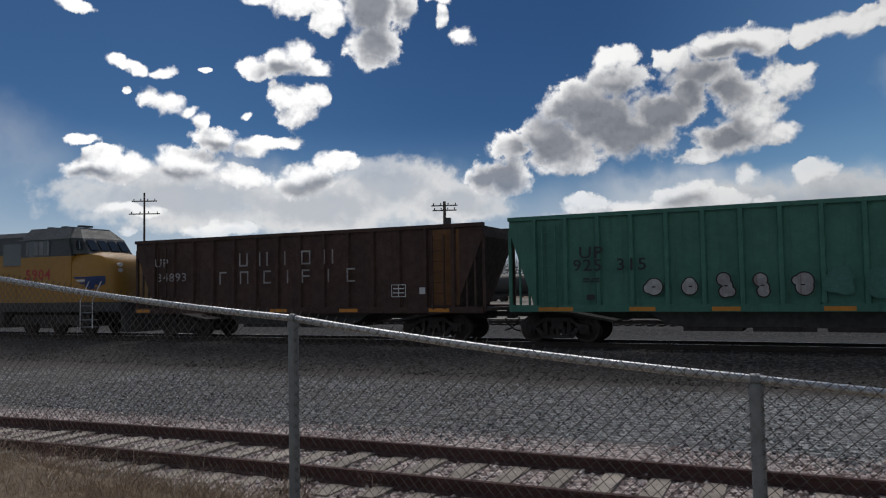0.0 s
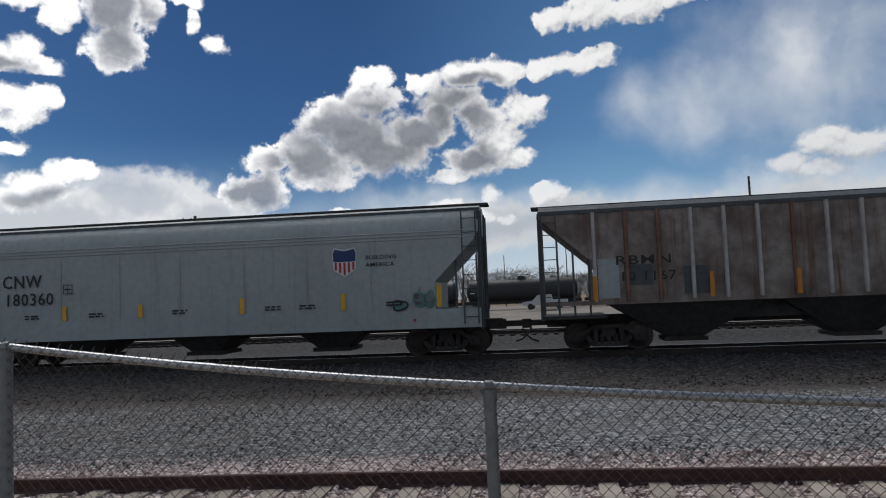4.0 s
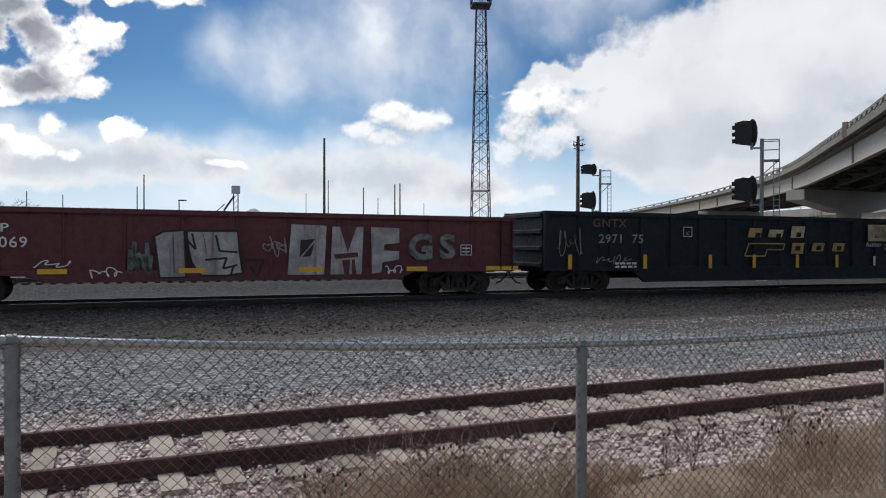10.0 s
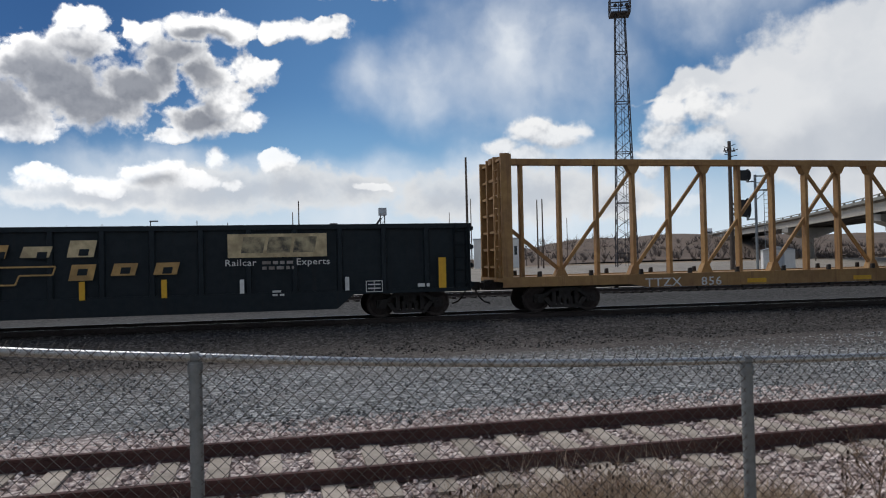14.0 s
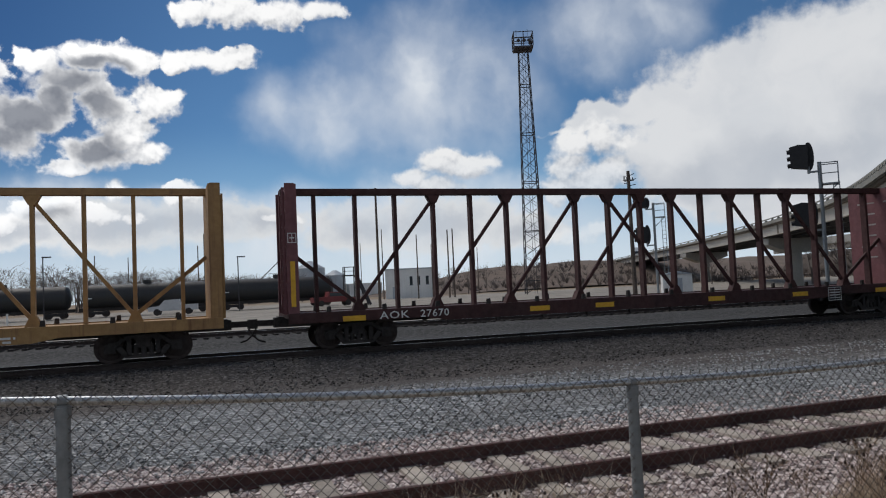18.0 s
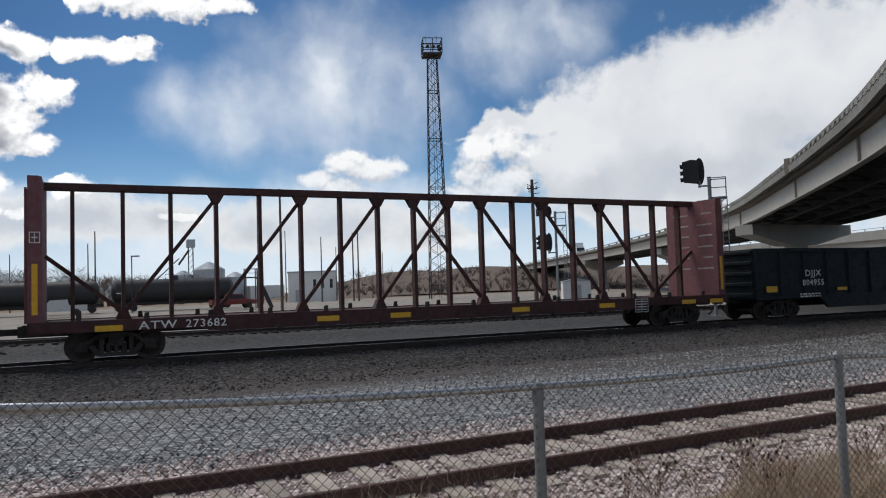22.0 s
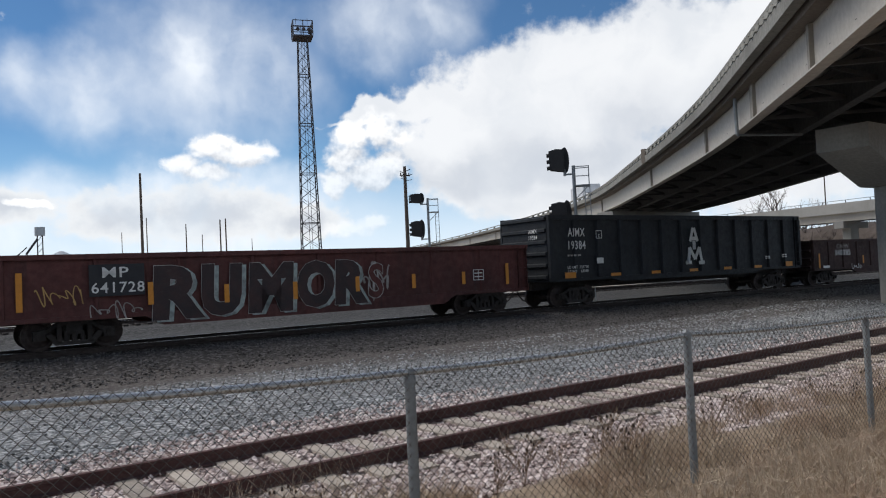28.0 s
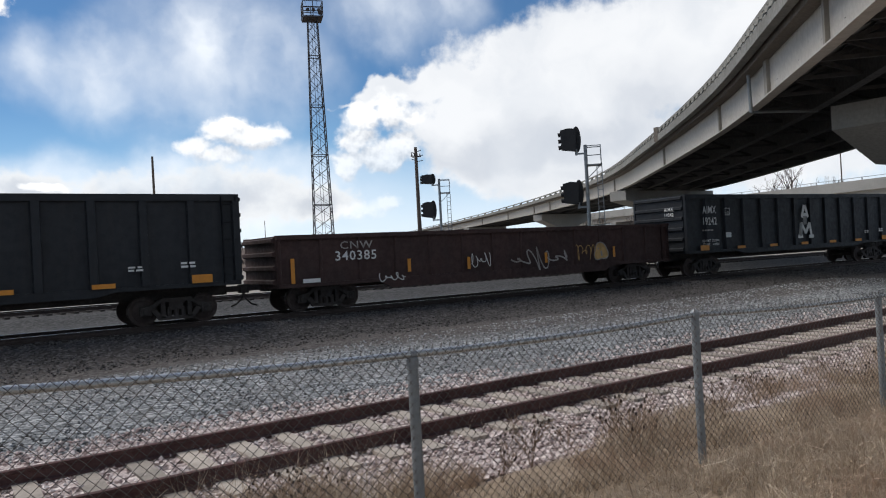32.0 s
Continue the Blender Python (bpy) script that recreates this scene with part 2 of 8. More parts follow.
bank_depth = calc(nt, "ADD", calc(nt, "SUBTRACT", 1.05, d_bank), calc(nt, "MULTIPLY", calc(nt, "SUBTRACT", billow, 0.5), 0.5))
bank_mask = ramp(nt, bank_depth, -0.08, 0.34)
wisp = fbm(nt, uv_wide, 0.13, 6.0, 0.5)
streak_uv = nt.nodes.new("ShaderNodeMapping")
streak_uv.inputs["Rotation"].default_value = (0, 0, radians(-18))
streak_uv.inputs["Scale"].default_value = (1.0, 0.55, 1.0)
nt.links.new(warped(0.3, 4.0, 1.2), streak_uv.inputs["Vector"])
streak = fbm(nt, streak_uv.outputs[0], 0.26, 5.0, 0.46)
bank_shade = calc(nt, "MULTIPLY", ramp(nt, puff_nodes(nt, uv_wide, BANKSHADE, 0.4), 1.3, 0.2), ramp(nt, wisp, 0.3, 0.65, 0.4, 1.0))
d_veil = puff_nodes(nt, uv_wide, VEIL, 0.4)
veil = calc(nt, "MULTIPLY", ramp(nt, d_veil, 1.5, 0.1), calc(nt, "ADD", ramp(nt, streak, 0.28, 0.74, 0.1, 0.5), ramp(nt, wisp, 0.36, 0.62, 0.16, 0.46)))
low_n = calc(nt, "ADD", calc(nt, "SUBTRACT", 1.0, puff_nodes(nt, uv, LOWBANK, 0.35)), calc(nt, "MULTIPLY", calc(nt, "SUBTRACT", billow, 0.5), 0.7))
low_mask = calc(nt, "MULTIPLY", ramp(nt, low_n, -0.05, 0.35), ramp(nt, wisp, 0.3, 0.6, 0.6, 0.95))
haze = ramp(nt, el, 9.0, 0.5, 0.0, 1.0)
sky = nt.nodes.new("ShaderNodeTexSky")
sky.sky_type, sky.sun_disc = "NISHITA", False
sky.sun_elevation, sky.sun_rotation = radians(SUN_EL), radians(SUN_AZ)
sky.altitude, sky.air_density, sky.dust_density, sky.ozone_density = 1900, 1.0, 0.3, 3.0
blue = blend(nt, 1.0, sky.outputs[0], SKY, "MULTIPLY")
tone = blend(nt, ramp(nt, az, -48.0, -22.0), (0.62, 0.74, 0.77), (0.44, 0.57, 0.64))
tone = blend(nt, ramp(nt, az, -16.0, 8.0), tone, (1.06, 1.14, 1.04))
blue = blend(nt, 1.0, blue, tone, "MULTIPLY")
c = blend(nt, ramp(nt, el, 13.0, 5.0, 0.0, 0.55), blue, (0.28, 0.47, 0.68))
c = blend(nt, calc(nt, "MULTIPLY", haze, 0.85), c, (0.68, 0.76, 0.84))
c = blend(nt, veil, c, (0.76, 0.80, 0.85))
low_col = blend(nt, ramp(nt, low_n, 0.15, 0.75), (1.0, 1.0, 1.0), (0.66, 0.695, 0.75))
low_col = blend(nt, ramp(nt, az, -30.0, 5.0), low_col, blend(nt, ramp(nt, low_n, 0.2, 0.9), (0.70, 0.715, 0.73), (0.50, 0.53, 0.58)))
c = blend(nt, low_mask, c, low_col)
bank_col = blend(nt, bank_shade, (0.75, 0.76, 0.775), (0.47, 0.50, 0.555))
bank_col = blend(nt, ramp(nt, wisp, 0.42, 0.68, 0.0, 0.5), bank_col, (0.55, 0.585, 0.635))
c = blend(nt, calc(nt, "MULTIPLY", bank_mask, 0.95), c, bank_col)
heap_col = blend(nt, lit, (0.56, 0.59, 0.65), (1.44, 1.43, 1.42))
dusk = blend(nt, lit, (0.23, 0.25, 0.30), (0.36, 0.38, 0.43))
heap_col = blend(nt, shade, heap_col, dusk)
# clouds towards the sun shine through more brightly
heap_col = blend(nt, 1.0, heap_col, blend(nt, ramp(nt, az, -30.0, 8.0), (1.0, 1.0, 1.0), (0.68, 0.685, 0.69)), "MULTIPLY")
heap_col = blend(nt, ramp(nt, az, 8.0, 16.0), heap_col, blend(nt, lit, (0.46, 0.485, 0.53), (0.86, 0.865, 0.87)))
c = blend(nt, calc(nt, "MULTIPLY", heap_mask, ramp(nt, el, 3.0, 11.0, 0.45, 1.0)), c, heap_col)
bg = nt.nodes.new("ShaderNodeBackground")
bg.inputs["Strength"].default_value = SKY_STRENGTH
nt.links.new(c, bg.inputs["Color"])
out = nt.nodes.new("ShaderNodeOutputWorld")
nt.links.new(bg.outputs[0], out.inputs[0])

sun = new("sun", bpy.data.lights.new("sun", "SUN"))
sun.data.energy, sun.data.angle, sun.data.color = SUN_POWER, radians(45.0), (1.0, 0.95, 0.89)
_d = Vector((math.sin(radians(SUN_AZ)) * math.cos(radians(SUN_EL)), math.cos(radians(SUN_AZ)) * math.cos(radians(SUN_EL)), math.sin(radians(SUN_EL))))
sun.matrix_world = look(_d * 60, (0, 0, 0))

# ---- mesh helpers ----
class Shape:
    """Vertices and faces, gathered piece by piece."""

    def __init__(self):
        self.v, self.f = [], []

    def add(self, vs, fs):
        n = len(self.v)
        self.v += [tuple(p) for p in vs]
        self.f += [tuple(i + n for i in q) for q in fs]
        return self

    def box(self, x0, x1, y0, y1, z0, z1):
        return self.add([(x0, y0, z0), (x1, y0, z0), (x1, y1, z0), (x0, y1, z0), (x0, y0, z1), (x1, y0, z1), (x1, y1, z1), (x0, y1, z1)],
                        [(0, 3, 2, 1), (4, 5, 6, 7), (0, 1, 5, 4), (1, 2, 6, 5), (2, 3, 7, 6), (3, 0, 4, 7)])

    def prism(self, poly, axis, a, b):
        """poly: (x, z) points swept along y, (y, z) points swept along x, or (x, y) points swept along z."""
        put = {"y": lambda p, s: (p[0], s, p[1]), "x": lambda p, s: (s, p[0], p[1]), "z": lambda p, s: (p[0], p[1], s)}[axis]
        n = len(poly)
        return self.add([put(p, a) for p in poly] + [put(p, b) for p in poly],
                        [tuple(range(n)), tuple(range(2 * n - 1, n - 1, -1))] + [(i, n + i, n + (i + 1) % n, (i + 1) % n) for i in range(n)])

    def tube(self, p, q, r, n=8, r2=None, cap=True):
        p, q = Vector(p), Vector(q)
        w = (q - p).normalized()
        u = w.orthogonal().normalized()
        s = w.cross(u)
        r2 = r if r2 is None else r2
        ring = [(math.cos(2 * math.pi * i / n), math.sin(2 * math.pi * i / n)) for i in range(n)]
        vs = [p + (u * a + s * b) * r for a, b in ring] + [q + (u * a + s * b) * r2 for a, b in ring]
        fs = [(i, (i + 1) % n, n + (i + 1) % n, n + i) for i in range(n)]
        if cap:
            fs += [tuple(range(n - 1, -1, -1)), tuple(range(n, 2 * n))]
        return self.add(vs, fs)

    def beam(self, p, q, w, h):
        """A square bar from p to q; w across, h upright."""
        p, q = Vector(p), Vector(q)
        d = (q - p).normalized()
        up = Vector((0, 0, 1)) if abs(d.z) < 0.98 else Vector((0, 1, 0))
        s = d.cross(up).normalized()
        t = s.cross(d).normalized()
        vs = [a + s * (w / 2 * i) + t * (h / 2 * j) for a in (p, q) for i, j in ((-1, -1), (1, -1), (1, 1), (-1, 1))]
        return self.add(vs, [(0, 1, 2, 3), (7, 6, 5, 4), (0, 4, 5, 1), (1, 5, 6, 2), (2, 6, 7, 3), (3, 7, 4, 0)])

    def loft(self, rings, close=True):
        n = len(rings[0])
        vs = [p for r in rings for p in r]
        fs = []
        for k in range(len(rings) - 1):
            for i in range(n if close else n - 1):
                j = (i + 1) % n
                fs.append((k * n + i, k * n + j, (k + 1) * n + j, (k + 1) * n + i))
        if close:
            fs += [tuple(range(n - 1, -1, -1)), tuple(range((len(rings) - 1) * n, len(rings) * n))]
        return self.add(vs, fs)

    def mesh(self, name, material, smooth=False):
        me = bpy.data.meshes.new(name)
        me.from_pydata(self.v, [], self.f)
        bm = bmesh.new()
        bm.from_mesh(me)
        if len(self.f) < 6000:
            bmesh.ops.recalc_face_normals(bm, faces=bm.faces)
        bm.to_mesh(me)
        bm.free()
        me.materials.append(material)
        if smooth:
            me.shade_smooth()
            me.set_sharp_from_angle(angle=radians(40))
        return me


def part(name, shape, material, parent=None, label="", smooth=False, m=None):
    """Links a shape (or a mesh that is made already) as one object under a thing or a part."""
    data = shape.mesh(name, material, smooth) if isinstance(shape, Shape) else shape
    ob = new(name, data)
    ob.parent = parent
    if m is not None:
        ob.matrix_basis = m
    return tagged(ob, label)


def thing(name, label, category, group="", kind="", m=None):
    ob = new(name)
    ob.empty_display_size = 0.3
    if m is not None:
        ob.matrix_basis = m
    return tagged(ob, label, category, group, kind)


def text(words, size, parent, x, z, y, material, name="lettering", squeeze=1.0, align="CENTER", m=None):
    """Painted words on a side that faces -y; x and z give their middle."""
    cu = bpy.data.curves.new(name, "FONT")
    cu.body, cu.size, cu.align_x, cu.align_y = words, size * 1.38, align, "CENTER"
    cu.extrude, cu.resolution_u, cu.space_character, cu.offset = 0.001, 2, 1.1, size * 0.012
    cu.materials.append(material)
    ob = new(name, cu)
    ob.parent = parent
    ob.matrix_basis = (m or pose(x, y, z, 90, 0, 0)) @ Matrix.Diagonal((squeeze, 1, 1, 1))
    return ob


# ---- materials ----
def surface(name, col, col2=None, rough=0.7, metal=0.0, grain=6.0, patch=0.7, amount=0.5, streak=0.0, rust=(0.10, 0.045, 0.025), bump=0.3, bump_scale=40.0, spec=0.35, vary=0.0):
    """A worn surface: two scales of change in colour, run-down streaks and fine relief."""
    ma = bpy.data.materials.new(name)
    ma.use_nodes = True
    nt = ma.node_tree
    b = nt.nodes["Principled BSDF"]
    tc = nt.nodes.new("ShaderNodeTexCoord").outputs["Object"]
    col2 = col2 or tuple(x * 0.6 for x in col)
    big = ramp(nt, fbm(nt, tc, patch, 5.0, 0.6), 0.35, 0.68)
    small = ramp(nt, fbm(nt, tc, grain, 6.0, 0.65), 0.3, 0.7)
    c = blend(nt, calc(nt, "MULTIPLY", big, amount), col, col2)
    c = blend(nt, calc(nt, "MULTIPLY", small, amount * 0.55), c, tuple(x * 0.72 for x in col2))
    if streak:
        mp = nt.nodes.new("ShaderNodeMapping")
        mp.inputs["Scale"].default_value = (3.2, 3.2, 0.16)
        nt.links.new(tc, mp.inputs["Vector"])
        run = ramp(nt, fbm(nt, mp.outputs[0], 1.6, 6.0, 0.7), 0.5, 0.72)
        c = blend(nt, calc(nt, "MULTIPLY", run, streak), c, rust)
    if vary:
        oi = nt.nodes.new("ShaderNodeObjectInfo")
        hsv = nt.nodes.new("ShaderNodeHueSaturation")
        nt.links.new(ramp(nt, oi.outputs["Random"], 0, 1, 1 - vary, 1 + vary, "LINEAR"), hsv.inputs["Value"])
        nt.links.new(c, hsv.inputs["Color"])
        c = hsv.outputs[0]
    nt.links.new(c, b.inputs["Base Color"])
    nt.links.new(ramp(nt, small, 0, 1, max(0.05, rough - 0.12), min(1, rough + 0.12), "LINEAR"), b.inputs["Roughness"])
    b.inputs["Metallic"].default_value = metal
    b.inputs["Specular IOR Level"].default_value = spec
    if bump:
        bp = nt.nodes.new("ShaderNodeBump")
        bp.inputs["Strength"].default_value, bp.inputs["Distance"].default_value = bump, 0.02
        nt.links.new(fbm(nt, tc, bump_scale, 4.0, 0.6), bp.inputs["Height"])
        nt.links.new(bp.outputs[0], b.inputs["Normal"])
    return ma


def plain(name, col, rough=0.6, metal=0.0, emit=0.0):
    ma = bpy.data.materials.new(name)
    ma.use_nodes = True
    b = ma.node_tree.nodes["Principled BSDF"]
    b.inputs["Base Color"].default_value = (*col, 1)
    b.inputs["Roughness"].default_value, b.inputs["Metallic"].default_value = rough, metal
    if emit:
        b.inputs["Emission Color"].default_value = (*col, 1)
        b.inputs["Emission Strength"].default_value = emit
    return ma


RUST = (0.10, 0.045, 0.025)
M_STEEL = surface("rolled_steel", (0.055, 0.042, 0.038), (0.03, 0.024, 0.022), 0.75, 0.2, 14, 2, 0.6, bump=0.4)
M_RAILTOP = surface("polished_railhead", (0.62, 0.62, 0.62), (0.40, 0.38, 0.36), 0.28, 1.0, 20, 1, 0.4, bump=0)
M_RUSTRAIL = surface("rusty_rail", (0.115, 0.06, 0.054), (0.06, 0.032, 0.03), 0.85, 0.1, 20, 1.5, 0.7, bump=0.4)
M_TRUCK = surface("grimy_cast_steel", (0.055, 0.048, 0.045), (0.025, 0.022, 0.02), 0.8, 0.2, 10, 2, 0.6, bump=0.4)
M_WHEEL = surface("wheel_steel", (0.07, 0.055, 0.05), (0.04, 0.03, 0.028), 0.65, 0.5, 10, 2, 0.6)
M_GALV = surface("galvanised_steel", (0.27, 0.29, 0.30), (0.19, 0.205, 0.21), 0.5, 0.3, 30, 3, 0.6, bump=0.15)
M_RAILGALV = surface("bright_galvanised_pipe", (0.50, 0.52, 0.53), (0.36, 0.38, 0.39), 0.3, 0.55, 30, 3, 0.5, bump=0.1)
M_WIRE = surface("weathered_wire", (0.145, 0.13, 0.118), (0.09, 0.08, 0.072), 0.75, 0.1, 30, 2, 0.6, bump=0)
M_CONC = surface("pale_concrete", (0.34, 0.33, 0.305), (0.24, 0.235, 0.215), 0.85, 0, 8, 0.25, 0.6, streak=0.25, rust=(0.18, 0.17, 0.15), bump=0.3)
M_PARAPET = surface("weathered_parapet", (0.255, 0.25, 0.225), (0.17, 0.165, 0.145), 0.85, 0, 8, 0.3, 0.7, streak=0.4, rust=(0.10, 0.095, 0.08), bump=0.3)
# Girder beige taken darker, so the stiffeners' shade sits in the colour.
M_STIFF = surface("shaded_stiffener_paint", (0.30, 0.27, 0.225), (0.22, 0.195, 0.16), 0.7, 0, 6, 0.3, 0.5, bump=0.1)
# Brown concrete, darker than the parapet, for haunch and joint cover.
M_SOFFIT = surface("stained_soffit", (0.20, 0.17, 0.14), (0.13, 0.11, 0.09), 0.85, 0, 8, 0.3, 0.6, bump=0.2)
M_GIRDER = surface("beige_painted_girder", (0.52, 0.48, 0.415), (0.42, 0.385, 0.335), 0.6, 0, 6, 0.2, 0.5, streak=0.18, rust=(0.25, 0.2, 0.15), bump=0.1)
# Underdeck steel: the shade below the deck is put into its near-black grey.
M_UNDER = surface("shaded_underdeck_steel", (0.085, 0.085, 0.085), (0.055, 0.055, 0.055), 0.8, 0, 6, 0.3, 0.6)
M_TIE = surface("weathered_tie_wood", (0.42, 0.37, 0.315), (0.26, 0.23, 0.195), 0.9, 0, 18, 2.5, 0.6, bump=0.6, vary=0.25)
M_WHITE = surface("white_stencil", (0.72, 0.72, 0.70), (0.5, 0.5, 0.48), 0.7, 0, 10, 1.2, 0.6, bump=0)
M_DULLWHITE = surface("faded_stencil", (0.40, 0.38, 0.36), (0.18, 0.15, 0.14), 0.75, 0, 8, 1.5, 0.8, bump=0)
M_BLACK = surface("black_stencil", (0.03, 0.03, 0.03), (0.05, 0.05, 0.05), 0.7, 0, 8, 1, 0.5, bump=0)
M_YELLOW = surface("yellow_reflector", (0.75, 0.42, 0.03), (0.55, 0.30, 0.03), 0.5, 0, 10, 2, 0.5, bump=0)
M_ORANGE = surface("orange_reflector", (0.62, 0.25, 0.03), (0.45, 0.18, 0.03), 0.5, 0, 10, 2, 0.5, bump=0)
P_GLASS_FAR = plain("dark_window_glass", (0.03, 0.035, 0.04), 0.1)

# ---- ground ----
def lerp(pts, x):
    if x <= pts[0][0]:
        return pts[0][1]
    for (a, p), (b, q) in zip(pts, pts[1:]):
        if x <= b:
            w = (x - a) / (b - a)
            return p + (q - p) * w
    return pts[-1][1]


def spur_y(x):
    """The near rail of the rusty siding."""
    if x < 2:
        return 7.49 + 0.0035 * x - 0.0034 * x * x if x > -22 else 7.49 - 0.077 - 1.6456 + 0.153 * (x + 22)
    return 7.483 + (x - 2) * -0.010 + 0.0002 * (x - 2) ** 2 if x < 40 else 7.483 - 0.38 + 0.2888 + 0.0052 * (x - 40)


def main_y(x):
    """The near rail of the main line."""
    xx = max(-70.0, min(80.0, x))
    return 23.0 - 0.0008 * xx * xx - 0.0016 * xx * (x - xx)


def main_z(x):
    return 0.31 - 0.0047 * max(-150.0, min(150.0, x))


def smooth(a, b, x):
    t = max(0.0, min(1.0, (x - a) / (b - a)))
    return t * t * (3 - 2 * t)


FENCE_GROUND = [(-14, 1.15), (-6.5, 0.66), (-3.4, 0.44), (-0.5, 0.22), (2.8, 0.07), (5.8, 0.02), (9.1, -0.08), (16, -0.16), (60, -0.2)]
GAUGE = 1.505


def height(x, y):
    sy = spur_y(x)
    c = y - sy
    my, mz = main_y(x), main_z(x)
    near = lerp(FENCE_GROUND, x) + 0.05 * (4.15 - y) * (1 if y > -12 else 0) + (0.82 if y <= -12 else 0)
    bed = -0.185 - 0.10 * max(0.0, abs(c - 0.75) - 1.25)
    bed = max(bed, -0.34)
    z = near + (bed - near) * smooth(lerp([(-12, -3.2), (-3, -3.2), (3, -2.6), (8, -2.2)], x), lerp([(-12, -1.9), (-3, -1.7), (3, -1.1), (8, -0.9)], x), c)
    mid = -0.30 + 0.10 * smooth(0, 40, abs(x))
    z = z + (mid - z) * smooth(2.4, 4.2, c)
    m = y - my
    if y > 14:
        top = mz - 0.19
        z = z + (top - z) * smooth(-3.6, -0.9, m)
        low = mz - 0.55
        z = z + (low - z) * smooth(2.6, 5.0, m)
        z = z + (mz - 0.25 - z) * smooth(11.5, 13.5, m)
        z = z + (mz - 0.5 - z) * smooth(17.5, 20, m)
        z = z + (0.35 - z) * smooth(60, 120, y)
    return z


def steps(*spans):
    out = []
    for a, b, n in spans:
        out += [a + (b - a) * i / n for i in range(n)]
    return out + [spans[-1][1]]


GX = steps((-1500, -300, 6), (-300, -60, 24), (-60, -16, 60), (-16, 24, 170), (24, 70, 70), (70, 300, 24), (300, 1800, 6))
GY = steps((-600, -30, 8), (-30, -1, 20), (-1, 3, 12), (3, 13, 80), (13, 30, 70), (30, 70, 40), (70, 200, 20), (200, 2600, 10))
gv, cross = [], []
for gy in GY:
    for gx in GX:
        z = height(gx, gy)
        if -60 < gx < 70 and -2 < gy < 45:
            z += (0.02 if abs(gy - spur_y(gx) - 0.75) < 1.5 else 0.05) * (noise.noise((gx * 0.5, gy * 0.5, 3)) + 0.6 * noise.noise((gx * 2.1, gy * 2.1, 7))) * 0.7
        gv.append((gx, gy, z))
        w = smooth(13, 18, gy)
        k = (gy - spur_y(gx) + 7.49) * (1 - w) + (gy - main_y(gx) + 23.0) * w
        k += (1 - w) * smooth(8.4, 9.2, k) * 0.2 * max(0.0, min(12.0, gx - 3)) + w * smooth(26, 23, k) * 0.17 * max(0.0, min(17.0, gx - 5))
        cross.append(k)
nx = len(GX)
gf = [(j * nx + i, j * nx + i + 1, (j + 1) * nx + i + 1, (j + 1) * nx + i) for j in range(len(GY) - 1) for i in range(nx - 1)]
me = bpy.data.meshes.new("ground")
me.from_pydata(gv, [], gf)
me.shade_smooth()
me.attributes.new("cross", "FLOAT", "POINT").data.foreach_set("value", cross)

ma = bpy.data.materials.new("stony_ground")
ma.use_nodes = True
nt = ma.node_tree
b = nt.nodes["Principled BSDF"]
tc = nt.nodes.new("ShaderNodeTexCoord").outputs["Object"]
at = nt.nodes.new("ShaderNodeAttribute")
at.attribute_name = "cross"
edge = calc(nt, "ADD", at.outputs["Fac"], calc(nt, "MULTIPLY", calc(nt, "SUBTRACT", fbm(nt, tc, 0.9, 6.0, 0.7), 0.5), 1.6))
vor = nt.nodes.new("ShaderNodeTexVoronoi")
vor.inputs["Scale"].default_value = 15.0
nt.links.new(tc, vor.inputs["Vector"])
pebble = nt.nodes.new("ShaderNodeSeparateColor")
nt.links.new(vor.outputs["Color"], pebble.inputs[0])
fleck = pebble.outputs[0]
fine = fbm(nt, tc, 26.0, 5.0, 0.7)
broad = fbm(nt, tc, 0.35, 5.0, 0.6)


def stony(dark, mid_, light):
    c_ = blend(nt, ramp(nt, fleck, 0.05, 0.55), dark, mid_)
    c_ = blend(nt, ramp(nt, fleck, 0.62, 1.0), c_, light)
    return blend(nt, ramp(nt, fine, 0.35, 0.7, 0.0, 0.35), c_, dark)


soil = blend(nt, ramp(nt, fine, 0.3, 0.7), (0.33, 0.255, 0.18), (0.18, 0.135, 0.095))
pink = stony((0.20, 0.16, 0.15), (0.55, 0.46, 0.43), (0.84, 0.76, 0.72))
grey = stony((0.07, 0.075, 0.078), (0.235, 0.248, 0.252), (0.56, 0.57, 0.57))
grey = blend(nt, ramp(nt, broad, 0.42, 0.66, 0, 0.5), grey, (0.17, 0.163, 0.157))
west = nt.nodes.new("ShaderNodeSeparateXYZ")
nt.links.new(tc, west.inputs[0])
dirt_and_dim = calc(nt, "MULTIPLY", ramp(nt, west.outputs[0], 2.0, -9.0), ramp(nt, broad, 0.3, 0.6, 0.55, 0.95))      # dirt and dimmer light on the gravel, both put into its colour towards the west
grey = blend(nt, dirt_and_dim, grey, stony((0.06, 0.056, 0.053), (0.135, 0.128, 0.122), (0.30, 0.29, 0.28)))
dirt = stony((0.062, 0.055, 0.051), (0.105, 0.094, 0.088), (0.17, 0.16, 0.152))
dark = stony((0.036, 0.033, 0.032), (0.066, 0.061, 0.058), (0.15, 0.142, 0.138))
between = stony((0.03, 0.03, 0.03), (0.065, 0.063, 0.061), (0.12, 0.12, 0.115))
lot = blend(nt, ramp(nt, broad, 0.3, 0.7), (0.34, 0.31, 0.27), (0.25, 0.23, 0.20))
c = soil
